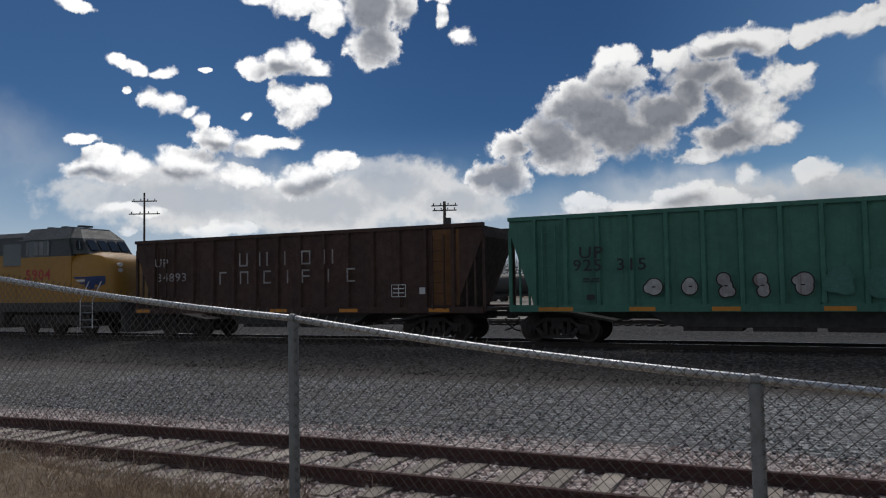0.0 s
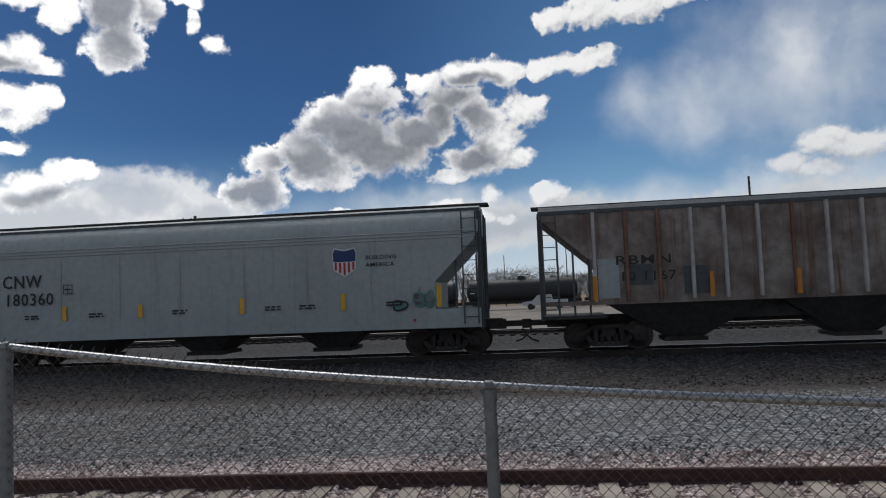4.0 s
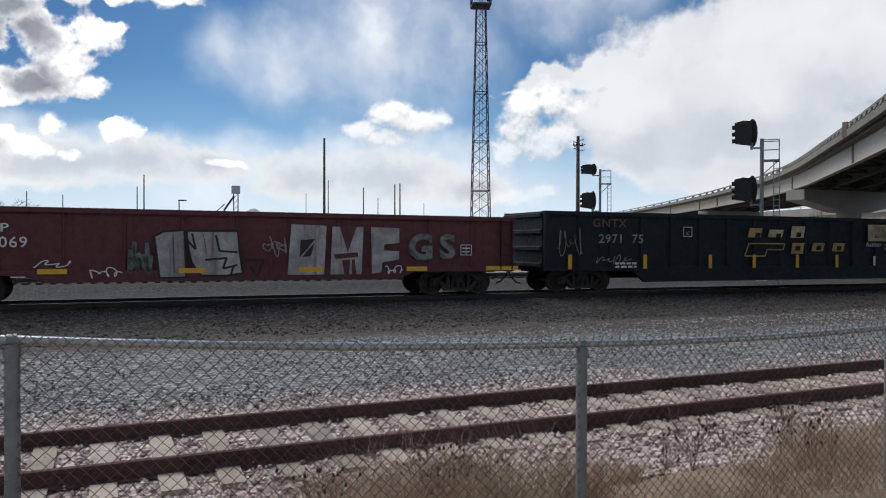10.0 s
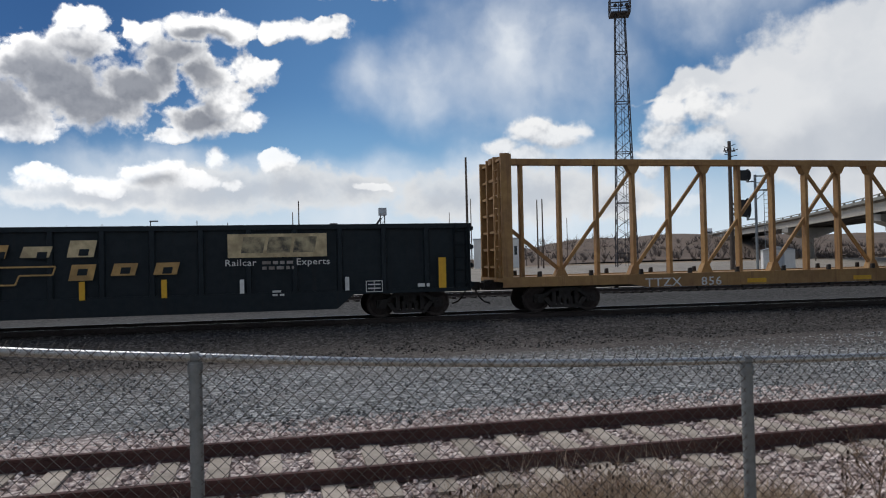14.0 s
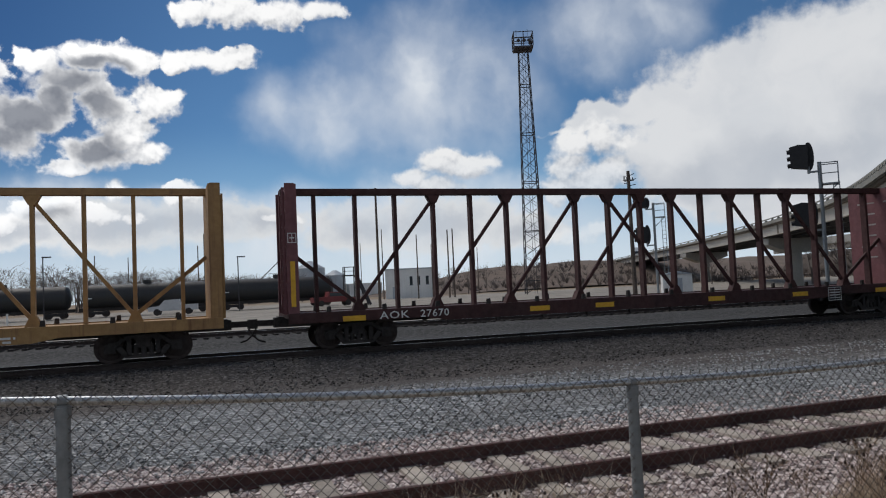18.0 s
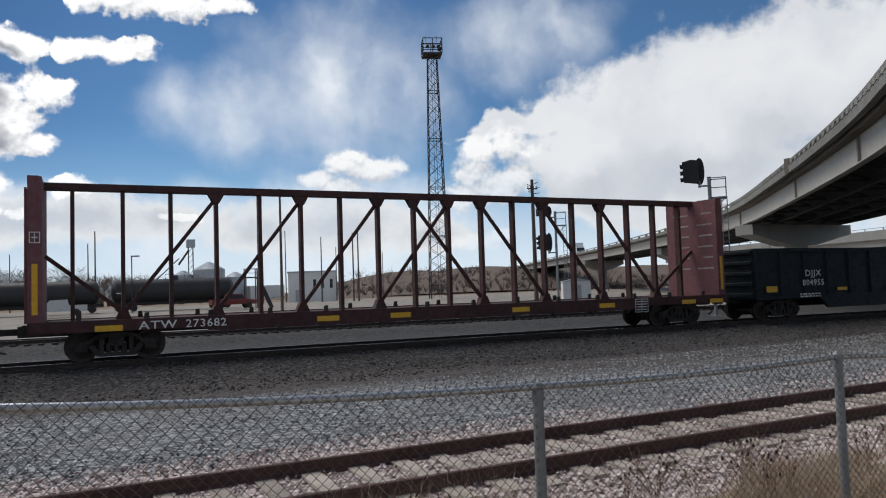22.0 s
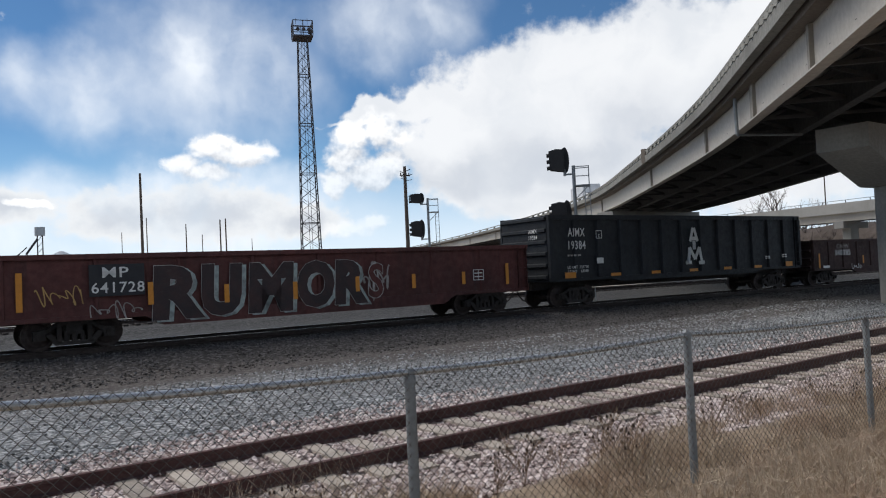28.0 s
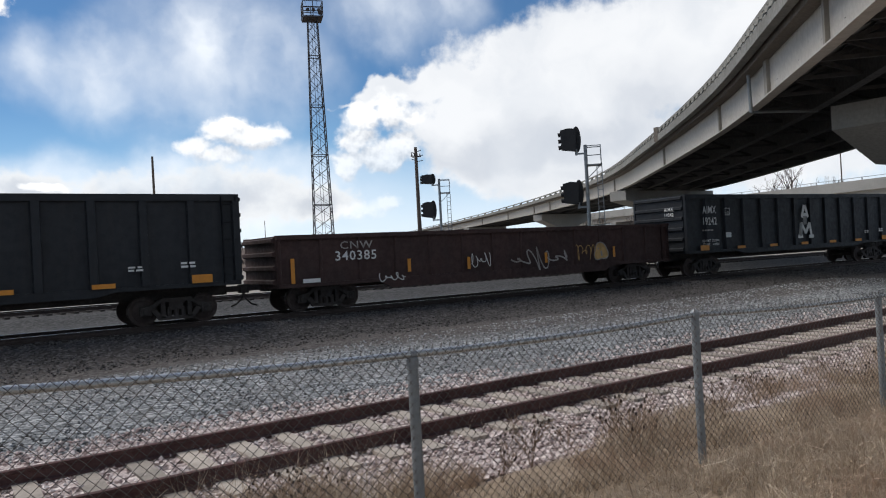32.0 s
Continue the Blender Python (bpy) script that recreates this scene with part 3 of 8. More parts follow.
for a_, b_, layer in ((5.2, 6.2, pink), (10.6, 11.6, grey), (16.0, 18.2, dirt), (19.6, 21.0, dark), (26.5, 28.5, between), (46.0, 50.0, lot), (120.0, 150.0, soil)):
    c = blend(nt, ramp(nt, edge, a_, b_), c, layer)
nt.links.new(c, b.inputs["Base Color"])
b.inputs["Roughness"].default_value = 0.92
b.inputs["Specular IOR Level"].default_value = 0.2
bp = nt.nodes.new("ShaderNodeBump")
bp.inputs["Distance"].default_value = 0.05
nt.links.new(ramp(nt, edge, 5.2, 6.2, 0.25, 0.9), bp.inputs["Strength"])
nt.links.new(calc(nt, "ADD", calc(nt, "MULTIPLY", vor.outputs["Distance"], -1.0), calc(nt, "MULTIPLY", fine, 0.4)), bp.inputs["Height"])
nt.links.new(bp.outputs[0], b.inputs["Normal"])
me.materials.append(ma)
tagged(new("ground", me), "dark gravel, pinkish ballast and bare dirt beside the railway", "ground", kind="structure")


# ---- tracks ----
RAIL = [(-0.075, -0.172), (0.075, -0.172), (0.075, -0.155), (0.012, -0.135), (0.010, -0.045), (0.036, -0.034), (0.036, -0.004), (0.028, 0.0), (-0.028, 0.0),
        (-0.036, -0.004), (-0.036, -0.034), (-0.010, -0.045), (-0.012, -0.135), (-0.075, -0.155)]


def rail_shape(yf, zf, x0, x1, n):
    rings = []
    for i in range(n + 1):
        x = x0 + (x1 - x0) * i / n
        rings.append([(x, yf(x) + u, zf(x) + w) for u, w in RAIL])
    return Shape().loft(rings)


def head_shape(yf, zf, x0, x1, n):
    s = Shape()
    for i in range(n):
        a, b_ = x0 + (x1 - x0) * i / n, x0 + (x1 - x0) * (i + 1) / n
        s.add([(a, yf(a) - 0.027, zf(a) + 0.002), (b_, yf(b_) - 0.027, zf(b_) + 0.002), (b_, yf(b_) + 0.027, zf(b_) + 0.002), (a, yf(a) + 0.027, zf(a) + 0.002)], [(0, 1, 2, 3)])
    return s


spur = thing("siding_track", "rusty disused siding on weathered wooden ties", "railway track", kind="structure")
for k in (0, GAUGE):
    part("rail", rail_shape(lambda x, k=k: spur_y(x) + k, lambda x: 0.0, -40, 90, 130), M_RUSTRAIL, spur, "rusty steel rail", True)
tie_me = [Shape().box(-0.115, 0.115, -1.28, 1.28, -0.34, -0.155).mesh("tie", M_TIE)]
rng = random.Random(4)
TIES = []
for i in range(150):
    x = -22 + i * 0.56 + rng.uniform(-0.03, 0.03)
    TIES.append(x)
    sl = (spur_y(x + 0.5) - spur_y(x - 0.5))
    part("tie", tie_me[0], None, spur, m=pose(x, spur_y(x) + GAUGE / 2 + rng.uniform(-0.04, 0.04), rng.uniform(-0.012, 0.012), 0, 0, math.degrees(math.atan(sl)) + rng.uniform(-1, 1)))

for nm, dy, zoff, lab in (("main_track", 0.0, 0.0, "busy main line with polished railheads on dark ballast"), ("yard_track", 15.2, 0.0, "second track behind the main line")):
    tk = thing(nm, lab, "railway track", kind="structure")
    for k in (0, GAUGE):
        yf = lambda x, k=k, dy=dy: main_y(x) + k + dy
        part("rail", rail_shape(yf, main_z, -160, 220, 76), M_STEEL, tk, "worn steel rail", True)
        part("railhead", head_shape(yf, main_z, -160, 220, 76), M_RAILTOP, tk, "polished running surface")
    s = Shape()
    for i in range(230):
        x = -50 + i * 0.55
        s.box(x - 0.11, x + 0.11, main_y(x) + dy + GAUGE / 2 - 1.28, main_y(x) + dy + GAUGE / 2 + 1.28, main_z(x) - 0.33, main_z(x) - 0.165)
    tagged(part("ties", s, M_TRUCK, tk, "dark creosoted ties"), kind="stuff")


# ---- chain-link fence ----
POSTS = [(-13.0, 2.85), (-9.8, 2.55), (-6.8, 2.25), (-3.40, 1.87), (-0.48, 1.555), (2.79, 1.365), (5.77, 1.345), (9.13, 1.24), (12.2, 1.18), (15.3, 1.14), (18.4, 1.1), (21.5, 1.08), (24.6, 1.06)]
FY, SAG = 4.15, 0.7
fence = thing("chain_link_fence", "weathered galvanised chain-link fence with pipe top rail", "fence")
for i, (x, z) in enumerate(POSTS):
    g = height(x, FY) - 0.15
    s = Shape().tube((x, FY, g), (x, FY, z - 0.02 + (0.025 if abs(x - 5.77) < 0.1 else 0)), 0.036, 14)
    po = part("post", s, M_GALV, fence, "round galvanised post", True)
    if abs(x - 5.77) < 0.1:
        cp = Shape().tube((x, FY, z - 0.035), (x, FY, z + 0.02), 0.043, 14).tube((x, FY, z + 0.02), (x, FY, z + 0.045), 0.04, 14, 0.016)
    else:
        cp = Shape().tube((x, FY, z - 0.085), (x, FY, z - 0.032), 0.041, 14).tube((x - 0.022, FY, z - 0.001), (x + 0.022, FY, z - 0.001), 0.031, 14)
    part("cap", cp, M_GALV, po, "loop cap round the rail", True)
for (xa, za), (xb, zb) in zip(POSTS, POSTS[1:]):
    za, zb = za - 0.001, zb - 0.001
    rings = []
    for k in range(9):
        w = k / 8
        rings.append([(xa + (xb - xa) * w, FY + 0.024 * math.cos(q * math.pi / 5), za + (zb - za) * w - 0.14 * w * (1 - w) * SAG + 0.024 * math.sin(q * math.pi / 5)) for q in range(10)])
    part("top_rail", Shape().loft(rings), M_RAILGALV, fence, "pipe top rail, slightly bowed", True)
    # woven wire: zigzag wires side by side, knuckled over the rail
    s = Shape()
    pitch, half = 0.036, 0.036
    cols = int(round((xb - xa) / pitch))
    r = 0.0021
    for c_ in range(cols):
        x0 = xa + (c_ + 0.5) * (xb - xa) / cols
        w0 = (x0 - xa) / (xb - xa)
        top = za + (zb - za) * w0 - 0.14 * SAG * w0 * (1 - w0) + 0.035
        bot = height(x0, FY) + 0.03
        m = max(4, int((top - bot) / half))
        pts = []
        for k in range(m + 1):
            side = 0.019 if (k + c_) % 2 else -0.019
            wob = 0.004 * noise.noise((x0 * 3, k * 0.4, 1))
            pts.append((x0 + side + wob, FY - 0.026 - (0.003 if (k + c_) % 2 else -0.003), top - k * half))
        for p, q in zip(pts, pts[1:]):
            s.tube(p, q, r, 3, cap=False)
        s.tube(pts[0], (pts[0][0] + 0.012, FY - 0.02, top + 0.022), r, 3, cap=False)
    me = s.mesh("wire_mesh", M_WIRE)
    part("wire_mesh", me, M_WIRE, fence, "diamond woven wire mesh")

# ---- the curved overpass ----
def spline(pts, n):
    """Points along a smooth curve through pts."""
    out = []
    for i in range(len(pts) - 1):
        p0, p1, p2, p3 = pts[max(0, i - 1)], pts[i], pts[i + 1], pts[min(len(pts) - 1, i + 2)]
        for k in range(n):
            t = k / n
            out.append(tuple(0.5 * (2 * b + (c_ - a) * t + (2 * a - 5 * b + 4 * c_ - d) * t * t + (3 * b - a - 3 * c_ + d) * t ** 3) for a, b, c_, d in zip(p0, p1, p2, p3)))
    return out + [pts[-1]]


BRIDGE = spline([(-23, -35), (-8, -17.5), (0.8, -8.3), (8.9, -0.3), (15.82, 6.29), (21.87, 11.9), (30.83, 20.6), (43.69, 34.91), (55.99, 49.57), (67.2, 66.5), (80.3, 90.0), (102, 134), (132, 200), (190, 322)], 8)
ZB = 6.7                 # underside of the girders


def bridge_at(i, off, z):
    a, b_ = BRIDGE[max(0, i - 1)], BRIDGE[min(len(BRIDGE) - 1, i + 1)]
    dx_, dy_ = b_[0] - a[0], b_[1] - a[1]
    l = math.hypot(dx_, dy_)
    return (BRIDGE[i][0] + off * dy_ / l, BRIDGE[i][1] - off * dx_ / l, z)


def ribbon(o0, o1, z0, z1, i0=0, i1=None):
    """A long box that follows the curve."""
    i1 = len(BRIDGE) - 1 if i1 is None else i1
    return Shape().loft([[bridge_at(i, o0, z0), bridge_at(i, o1, z0), bridge_at(i, o1, z1), bridge_at(i, o0, z1)] for i in range(i0, i1 + 1)])


bridge = thing("overpass_bridge", "curved highway overpass with beige steel girders on concrete piers", "bridge")
part("deck_slab", ribbon(-0.80, 11.4, ZB + 1.58, ZB + 1.85), M_CONC, bridge, "concrete deck slab")
part("parapet", ribbon(-0.87, -0.57, ZB + 1.46, ZB + 1.87), M_PARAPET, bridge, "weathered concrete parapet")
part("parapet", ribbon(11.15, 11.45, ZB + 1.44, ZB + 2.04), M_PARAPET, bridge, "weathered concrete parapet")
part("haunch", ribbon(-0.45, 0.25, ZB + 1.30, ZB + 1.585), M_SOFFIT, bridge, "dark brown concrete haunch")
for k in range(5):
    o = k * 2.6
    # Only the outer girder is beige; inner ones carry the underdeck shade as colour.
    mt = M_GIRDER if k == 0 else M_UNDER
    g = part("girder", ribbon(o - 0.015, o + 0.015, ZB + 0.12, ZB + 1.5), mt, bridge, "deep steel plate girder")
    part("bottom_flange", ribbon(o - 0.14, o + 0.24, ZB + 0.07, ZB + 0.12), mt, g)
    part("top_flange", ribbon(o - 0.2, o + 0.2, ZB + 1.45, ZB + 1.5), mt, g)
s = ribbon(-0.83, -0.69, ZB + 2.10, ZB + 2.23)
part("hand_rail", s, M_PARAPET, bridge, "concrete rail on short posts along the parapet")
for i in range(22, len(BRIDGE) - 1):
    n = 2 if i < 64 else 1
    for k in range(n):
        p, q = Vector(bridge_at(i, -0.76, 0)), Vector(bridge_at(i + 1, -0.76, 0))
        v = p.lerp(q, k / n)
        part("rail_post", Shape().prism([(v.x - 0.24, ZB + 1.865), (v.x + 0.24, ZB + 1.865), (v.x + 0.1, ZB + 2.105), (v.x - 0.1, ZB + 2.105)], "y", v.y - 0.06, v.y + 0.06), M_PARAPET, bridge)
for i in range(24, len(BRIDGE) - 2, 2):
    for o in (0, 2.6, 5.2, 7.8):
        p, q = bridge_at(i, o, ZB + 0.35), bridge_at(i, o + 2.6, ZB + 1.3)
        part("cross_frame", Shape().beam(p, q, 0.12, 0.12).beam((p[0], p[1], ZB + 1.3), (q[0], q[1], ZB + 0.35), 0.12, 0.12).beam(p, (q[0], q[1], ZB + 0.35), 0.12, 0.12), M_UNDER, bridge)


def edge_at(az_, off, z=0.0):
    """A point beside the near edge of the deck, in a direction."""
    an = [math.degrees(math.atan2(p[0], p[1])) for p in BRIDGE]
    i = next(i for i in range(20, len(BRIDGE) - 1) if an[i] >= az_ > an[i + 1])
    w = (an[i] - az_) / (an[i] - an[i + 1])
    return tuple(Vector(bridge_at(i, off, z)).lerp(Vector(bridge_at(i + 1, off, z)), w))


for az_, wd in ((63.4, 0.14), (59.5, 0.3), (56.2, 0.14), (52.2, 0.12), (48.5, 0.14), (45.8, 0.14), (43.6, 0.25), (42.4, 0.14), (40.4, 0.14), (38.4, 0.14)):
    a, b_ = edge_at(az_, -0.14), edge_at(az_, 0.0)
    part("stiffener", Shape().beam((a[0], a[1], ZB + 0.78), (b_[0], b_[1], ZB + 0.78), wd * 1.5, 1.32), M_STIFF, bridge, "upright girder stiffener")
a = edge_at(52.7, -0.84)
part("joint_cover", Shape().box(a[0] - 0.16, a[0] + 0.16, a[1] - 0.16, a[1] + 0.16, ZB + 1.42, ZB + 2.32), M_SOFFIT, bridge, "dark brown joint cover")


def pier(cx, cy, zc=4.5, span=5.3):
    """A hammerhead pier; its cap lies parallel to the tracks."""
    c_ = Vector((cx, cy, 0))
    u, w = Vector((1, 0, 0)), Vector((0, 1, 0))
    z0 = height(c_.x, c_.y) - 0.4
    p = thing("bridge_pier", "hammerhead concrete pier under the overpass", "bridge pier", "piers of the overpass")
    n = 24
    ring = [(1.1 * math.cos(2 * math.pi * k / n), 0.95 * math.sin(2 * math.pi * k / n)) for k in range(n)]
    part("column", Shape().loft([[tuple(c_ + u * x + w * y + Vector((0, 0, z))) for x, y in ring] for z in (z0, zc + 0.1)]), M_CONC, p, "round concrete column", True)
    prof = [(-span, ZB - 0.12), (-span, ZB - 1.0), (-1.5, zc), (1.5, zc), (span, ZB - 1.0), (span, ZB - 0.12)]
    part("pier_cap", Shape().loft([[tuple(c_ + u * x + w * y + Vector((0, 0, z))) for x, z in prof] for y in (-0.95, 0.95)]), M_CONC, p, "flared concrete cap")
    for k in range(5):
        x = cx - span + 0.5 + (2 * span - 1.0) * k / 4
        part("bearing", Shape().box(x - 0.25, x + 0.25, cy - 0.25, cy + 0.25, ZB - 0.13, ZB), M_UNDER, p)


pier(33.0, 13.35, 4.5, 4.75)
pier(60.2, 47.2, 4.7, 6.6)
pier(83.0, 84.5)
pier(104.5, 131.0)
pier(-2.5, -19.0)
p = edge_at(58.6, -0.25)
part("drain_pipe", Shape().tube((p[0], p[1], ZB + 1.5), (p[0] + 0.1, p[1] + 0.02, ZB - 0.1), 0.07, 8).tube((p[0] + 0.1, p[1] + 0.02, ZB - 0.1), edge_at(58.2, 2.4, ZB - 0.12), 0.05, 8), M_GALV, bridge, "drain pipe down the girder")

# ---- second, straight bridge behind ----
far = thing("far_bridge", "straight concrete bridge behind the overpass", "bridge")
A_, B_ = Vector((100, 8, 0)), Vector((140, 150, 0))
u = (B_ - A_).normalized()
w = Vector((u.y, -u.x, 0))


def far_box(o0, o1, z0, z1):
    return Shape().loft([[tuple(q + w * o0 + Vector((0, 0, z0))), tuple(q + w * o1 + Vector((0, 0, z0))), tuple(q + w * o1 + Vector((0, 0, z1))), tuple(q + w * o0 + Vector((0, 0, z1)))] for q in (A_, B_)])


part("deck", far_box(0, 10, 7.4, 7.9), M_CONC, far)
part("parapet", far_box(-0.2, 0.15, 7.35, 8.9), M_CONC, far)
part("girder", far_box(0.6, 1.0, 6.2, 7.4), M_GIRDER, far)
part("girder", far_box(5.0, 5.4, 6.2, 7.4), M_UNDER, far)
part("hand_rail", far_box(-0.1, -0.04, 9.25, 9.32), M_GALV, far)
for k in range(36):
    q = A_.lerp(B_, (k + 0.5) / 36)
    part("rail_post", Shape().box(q.x - 0.06, q.x + 0.06, q.y - 0.06, q.y + 0.06, 8.85, 9.3), M_GALV, far)
for k in (0.12, 0.33, 0.55, 0.77):
    q = A_.lerp(B_, k)
    part("pier", Shape().box(q.x + 0.2, q.x + 8, q.y - 0.7, q.y + 0.7, 5.2, 6.2).box(q.x + 2.5, q.x + 5, q.y - 0.6, q.y + 0.6, -0.5, 5.2), M_CONC, far, "concrete pier")


ev, en = [], 70
for j in range(en + 1):
    q = A_.lerp(B_, -0.15 + 1.3 * j / en)
    for o, z in ((12.5, 0.0), (14.0, 2.6), (16.5, 5.0), (19.0, 6.5), (24.0, 6.9), (40.0, 6.6), (46.0, -0.3)):
        v = q + w * (o + 1.2 * noise.noise((j * 0.3, o, 4)))
        ev.append((v.x, v.y, z * (1 + 0.16 * noise.noise((j * 0.23, o * 0.2, 8))) - 0.3))
me = bpy.data.meshes.new("embankment")
me.from_pydata(ev, [], [(j * 7 + i, j * 7 + i + 1, j * 7 + i + 8, j * 7 + i + 7) for j in range(en) for i in range(6)])
me.shade_smooth()
EMBANKMENT = tagged(new("embankment", me), "brushy brown embankment behind the straight bridge", "embankment", kind="structure")
BANK_LINE = (A_.copy(), B_.copy(), w.copy())


def polar(az_, r, z=0.0):
    return (r * math.sin(radians(az_)), r * math.cos(radians(az_)), z)


def el_z(el_, r):
    return 2.035 + r * math.tan(radians(el_))


# ---- floodlight tower ----
M_TOWER = surface("dark_tower_steel", (0.07, 0.065, 0.07), (0.04, 0.04, 0.045), 0.7, 0.4, 8, 1, 0.5, bump=0)
tr_ = 118.0
tx, ty, _ = polar(26.32, tr_)
zt_ = el_z(17.35, tr_)
tower = thing("lattice_tower", "tall dark lattice floodlight tower with caged platform", "tower", m=pose(tx, ty, 0, 0, 0, -20))


def leg(k, z):
    r = 1.55 + (0.72 - 1.55) * z / zt_
    return Vector((r * (1, 1, -1, -1)[k], r * (1, -1, -1, 1)[k], z))


for k in range(4):
    part("leg", Shape().beam(leg(k, 0.2), leg(k, zt_), 0.14, 0.14), M_TOWER, tower)
nb = 20
for i in range(nb):
    z0, z1 = 0.4 + (zt_ - 0.4) * i / nb, 0.4 + (zt_ - 0.4) * (i + 1) / nb
    for k in range(4):
        part("brace", Shape().beam(leg(k, z0), leg((k + 1) % 4, z1), 0.06, 0.06), M_TOWER, tower)
        part("brace", Shape().beam(leg((k + 1) % 4, z0), leg(k, z1), 0.06, 0.06), M_TOWER, tower)
        if i % 4 == 0:
            part("crossbar", Shape().beam(leg(k, z1), leg((k + 1) % 4, z1), 0.12, 0.12), M_TOWER, tower)
part("ladder", Shape().beam((0.2, -0.4, 0.3), (0.2, -0.4, zt_), 0.06, 0.06).beam((-0.2, -0.4, 0.3), (-0.2, -0.4, zt_), 0.06, 0.06), M_TOWER, tower)
hw, cage = 1.5, 2.5
part("platform", Shape().box(-hw, hw, -hw, hw, zt_, zt_ + 0.25), M_TOWER, tower, "grated platform")
for z in (0.95, 1.6, cage):
    s = Shape()
    for y in (-hw, hw):
        s.beam((-hw, y, zt_ + z), (hw, y, zt_ + z), 0.1, 0.1).beam((y, -hw, zt_ + z), (y, hw, zt_ + z), 0.1, 0.1)
    part("cage_rail", s, M_TOWER, tower)
for x in (-hw, 0, hw):
    for y in (-hw, 0, hw):
        if x or y:
            part("cage_post", Shape().box(x - 0.06, x + 0.06, y - 0.06, y + 0.06, zt_ + 0.25, zt_ + cage), M_TOWER, tower)
for x, y in ((-0.8, -1.2), (0.1, -1.2), (0.9, -1.2), (1.2, 0.3)):
    part("floodlight", Shape().tube((x, y, zt_ + 1.2), (x, y - 0.3, zt_ + 1.1), 0.22, 10, 0.3), M_TOWER, tower, "drum-shaped floodlight")
for x in (-0.9, 0.9):
    part("lightning_rod", Shape().tube((x, 0.5, zt_ + cage), (x, 0.5, zt_ + cage + 1.0), 0.03, 5), M_TOWER, tower)

# ---- railway signals ----
M_SIGBLK = surface("flat_black_signal", (0.016, 0.016, 0.018), (0.03, 0.03, 0.03), 0.7, 0, 8, 1, 0.5, bump=0)


def signal(az_, r, top, heads, label):
    x, y, _ = polar(az_, r)
    g = height(x, y)
    sg = thing("railway_signal", label, "railway signal", "railway signals", m=pose(x, y, 0, 0, 0, -az_ + 0))
    part("mast", Shape().tube((0, 0, g - 0.1), (0, 0, top), 0.11, 12), M_GALV, sg, "grey steel mast", True)
    part("base", Shape().box(-0.3, 0.3, -0.3, 0.3, g - 0.1, g + 0.25), M_CONC, sg)
    for z, sx, hg in heads:
        ring = [(sx + 0.3 + 0.27 * math.cos(k * math.pi / 10), z + hg * 0.58 * math.sin(k * math.pi / 10)) for k in range(20)]
        hd = part("signal_head", Shape().prism(ring, "y", -0.05, 0.0), M_SIGBLK, sg, "black oval signal backplate")
        part("housing", Shape().prism([(sx - 0.62, z - 0.40 * hg), (sx + 0.25, z - 0.5 * hg), (sx + 0.28, z + 0.46 * hg), (sx - 0.2, z + 0.5 * hg), (sx - 0.66, z + 0.42 * hg)], "y", -0.3, 0.3), M_SIGBLK, hd, "deep black lamp housing with hoods")
        for k in (-0.28, 0.0, 0.28):
            part("hood", Shape().tube((sx - 0.45, 0, z + k * hg), (sx - 0.8, 0, z + k * hg - 0.04), 0.13 * min(1.0, hg), 10, cap=False), M_SIGBLK, hd)
        part("bracket", Shape().beam((sx + 0.25, 0, z - 0.62 * hg), (0, 0, z - 0.62 * hg), 0.1, 0.1).beam((sx + 0.25, 0, z - 0.68 * hg), (sx + 0.25, 0, z - 0.4 * hg), 0.14, 0.14), M_GALV, sg)
    z = top - 0.1
    pf = part("service_platform", Shape().box(0.1, 0.95, -0.4, 0.4, z - 1.2, z - 1.13), M_GALV, sg, "railed service platform")
    for p_, q_ in (((0.9, -0.4, z - 1.2), (0.9, -0.4, z - 0.02)), ((0.9, 0.4, z - 1.2), (0.9, 0.4, z - 0.02)), ((0.1, -0.4, z - 0.02), (0.9, -0.4, z - 0.02)), ((0.9, -0.4, z - 0.02), (0.9, 0.4, z - 0.02)),
                   ((0.1, 0.4, z - 0.02), (0.9, 0.4, z - 0.02)), ((0.1, -0.4, z - 0.6), (0.9, -0.4, z - 0.6)), ((0.85, 0, z - 1.2), (0.1, 0, z - 1.9))):
        part("platform_rail", Shape().beam(p_, q_, 0.05, 0.05), M_GALV, pf)
    lad = Shape()
    for xx in (0.62, 0.92):
        lad.beam((xx, -0.42, g), (xx, -0.42, z - 1.15), 0.05, 0.05)
    for k in range(int((z - 1.2 - g) / 0.35)):
        lad.beam((0.62, -0.42, g + 0.3 + k * 0.35), (0.92, -0.42, g + 0.3 + k * 0.35), 0.03, 0.03)
    part("ladder", lad, M_GALV, sg)


signal(46.5, 46.5, 7.95, [(8.3, -0.8, 1.4), (5.05, -0.8, 1.4)], "railway signal mast with two black heads beside the tracks")
signal(35.3, 66.0, 8.3, [(8.3, -0.85, 0.85), (5.6, -0.9, 1.45)], "farther railway signal mast with two black heads")

# ---- poles ----
M_POLE = surface("weathered_pole_wood", (0.13, 0.10, 0.08), (0.07, 0.055, 0.045), 0.9, 0, 10, 1, 0.6, bump=0.3)


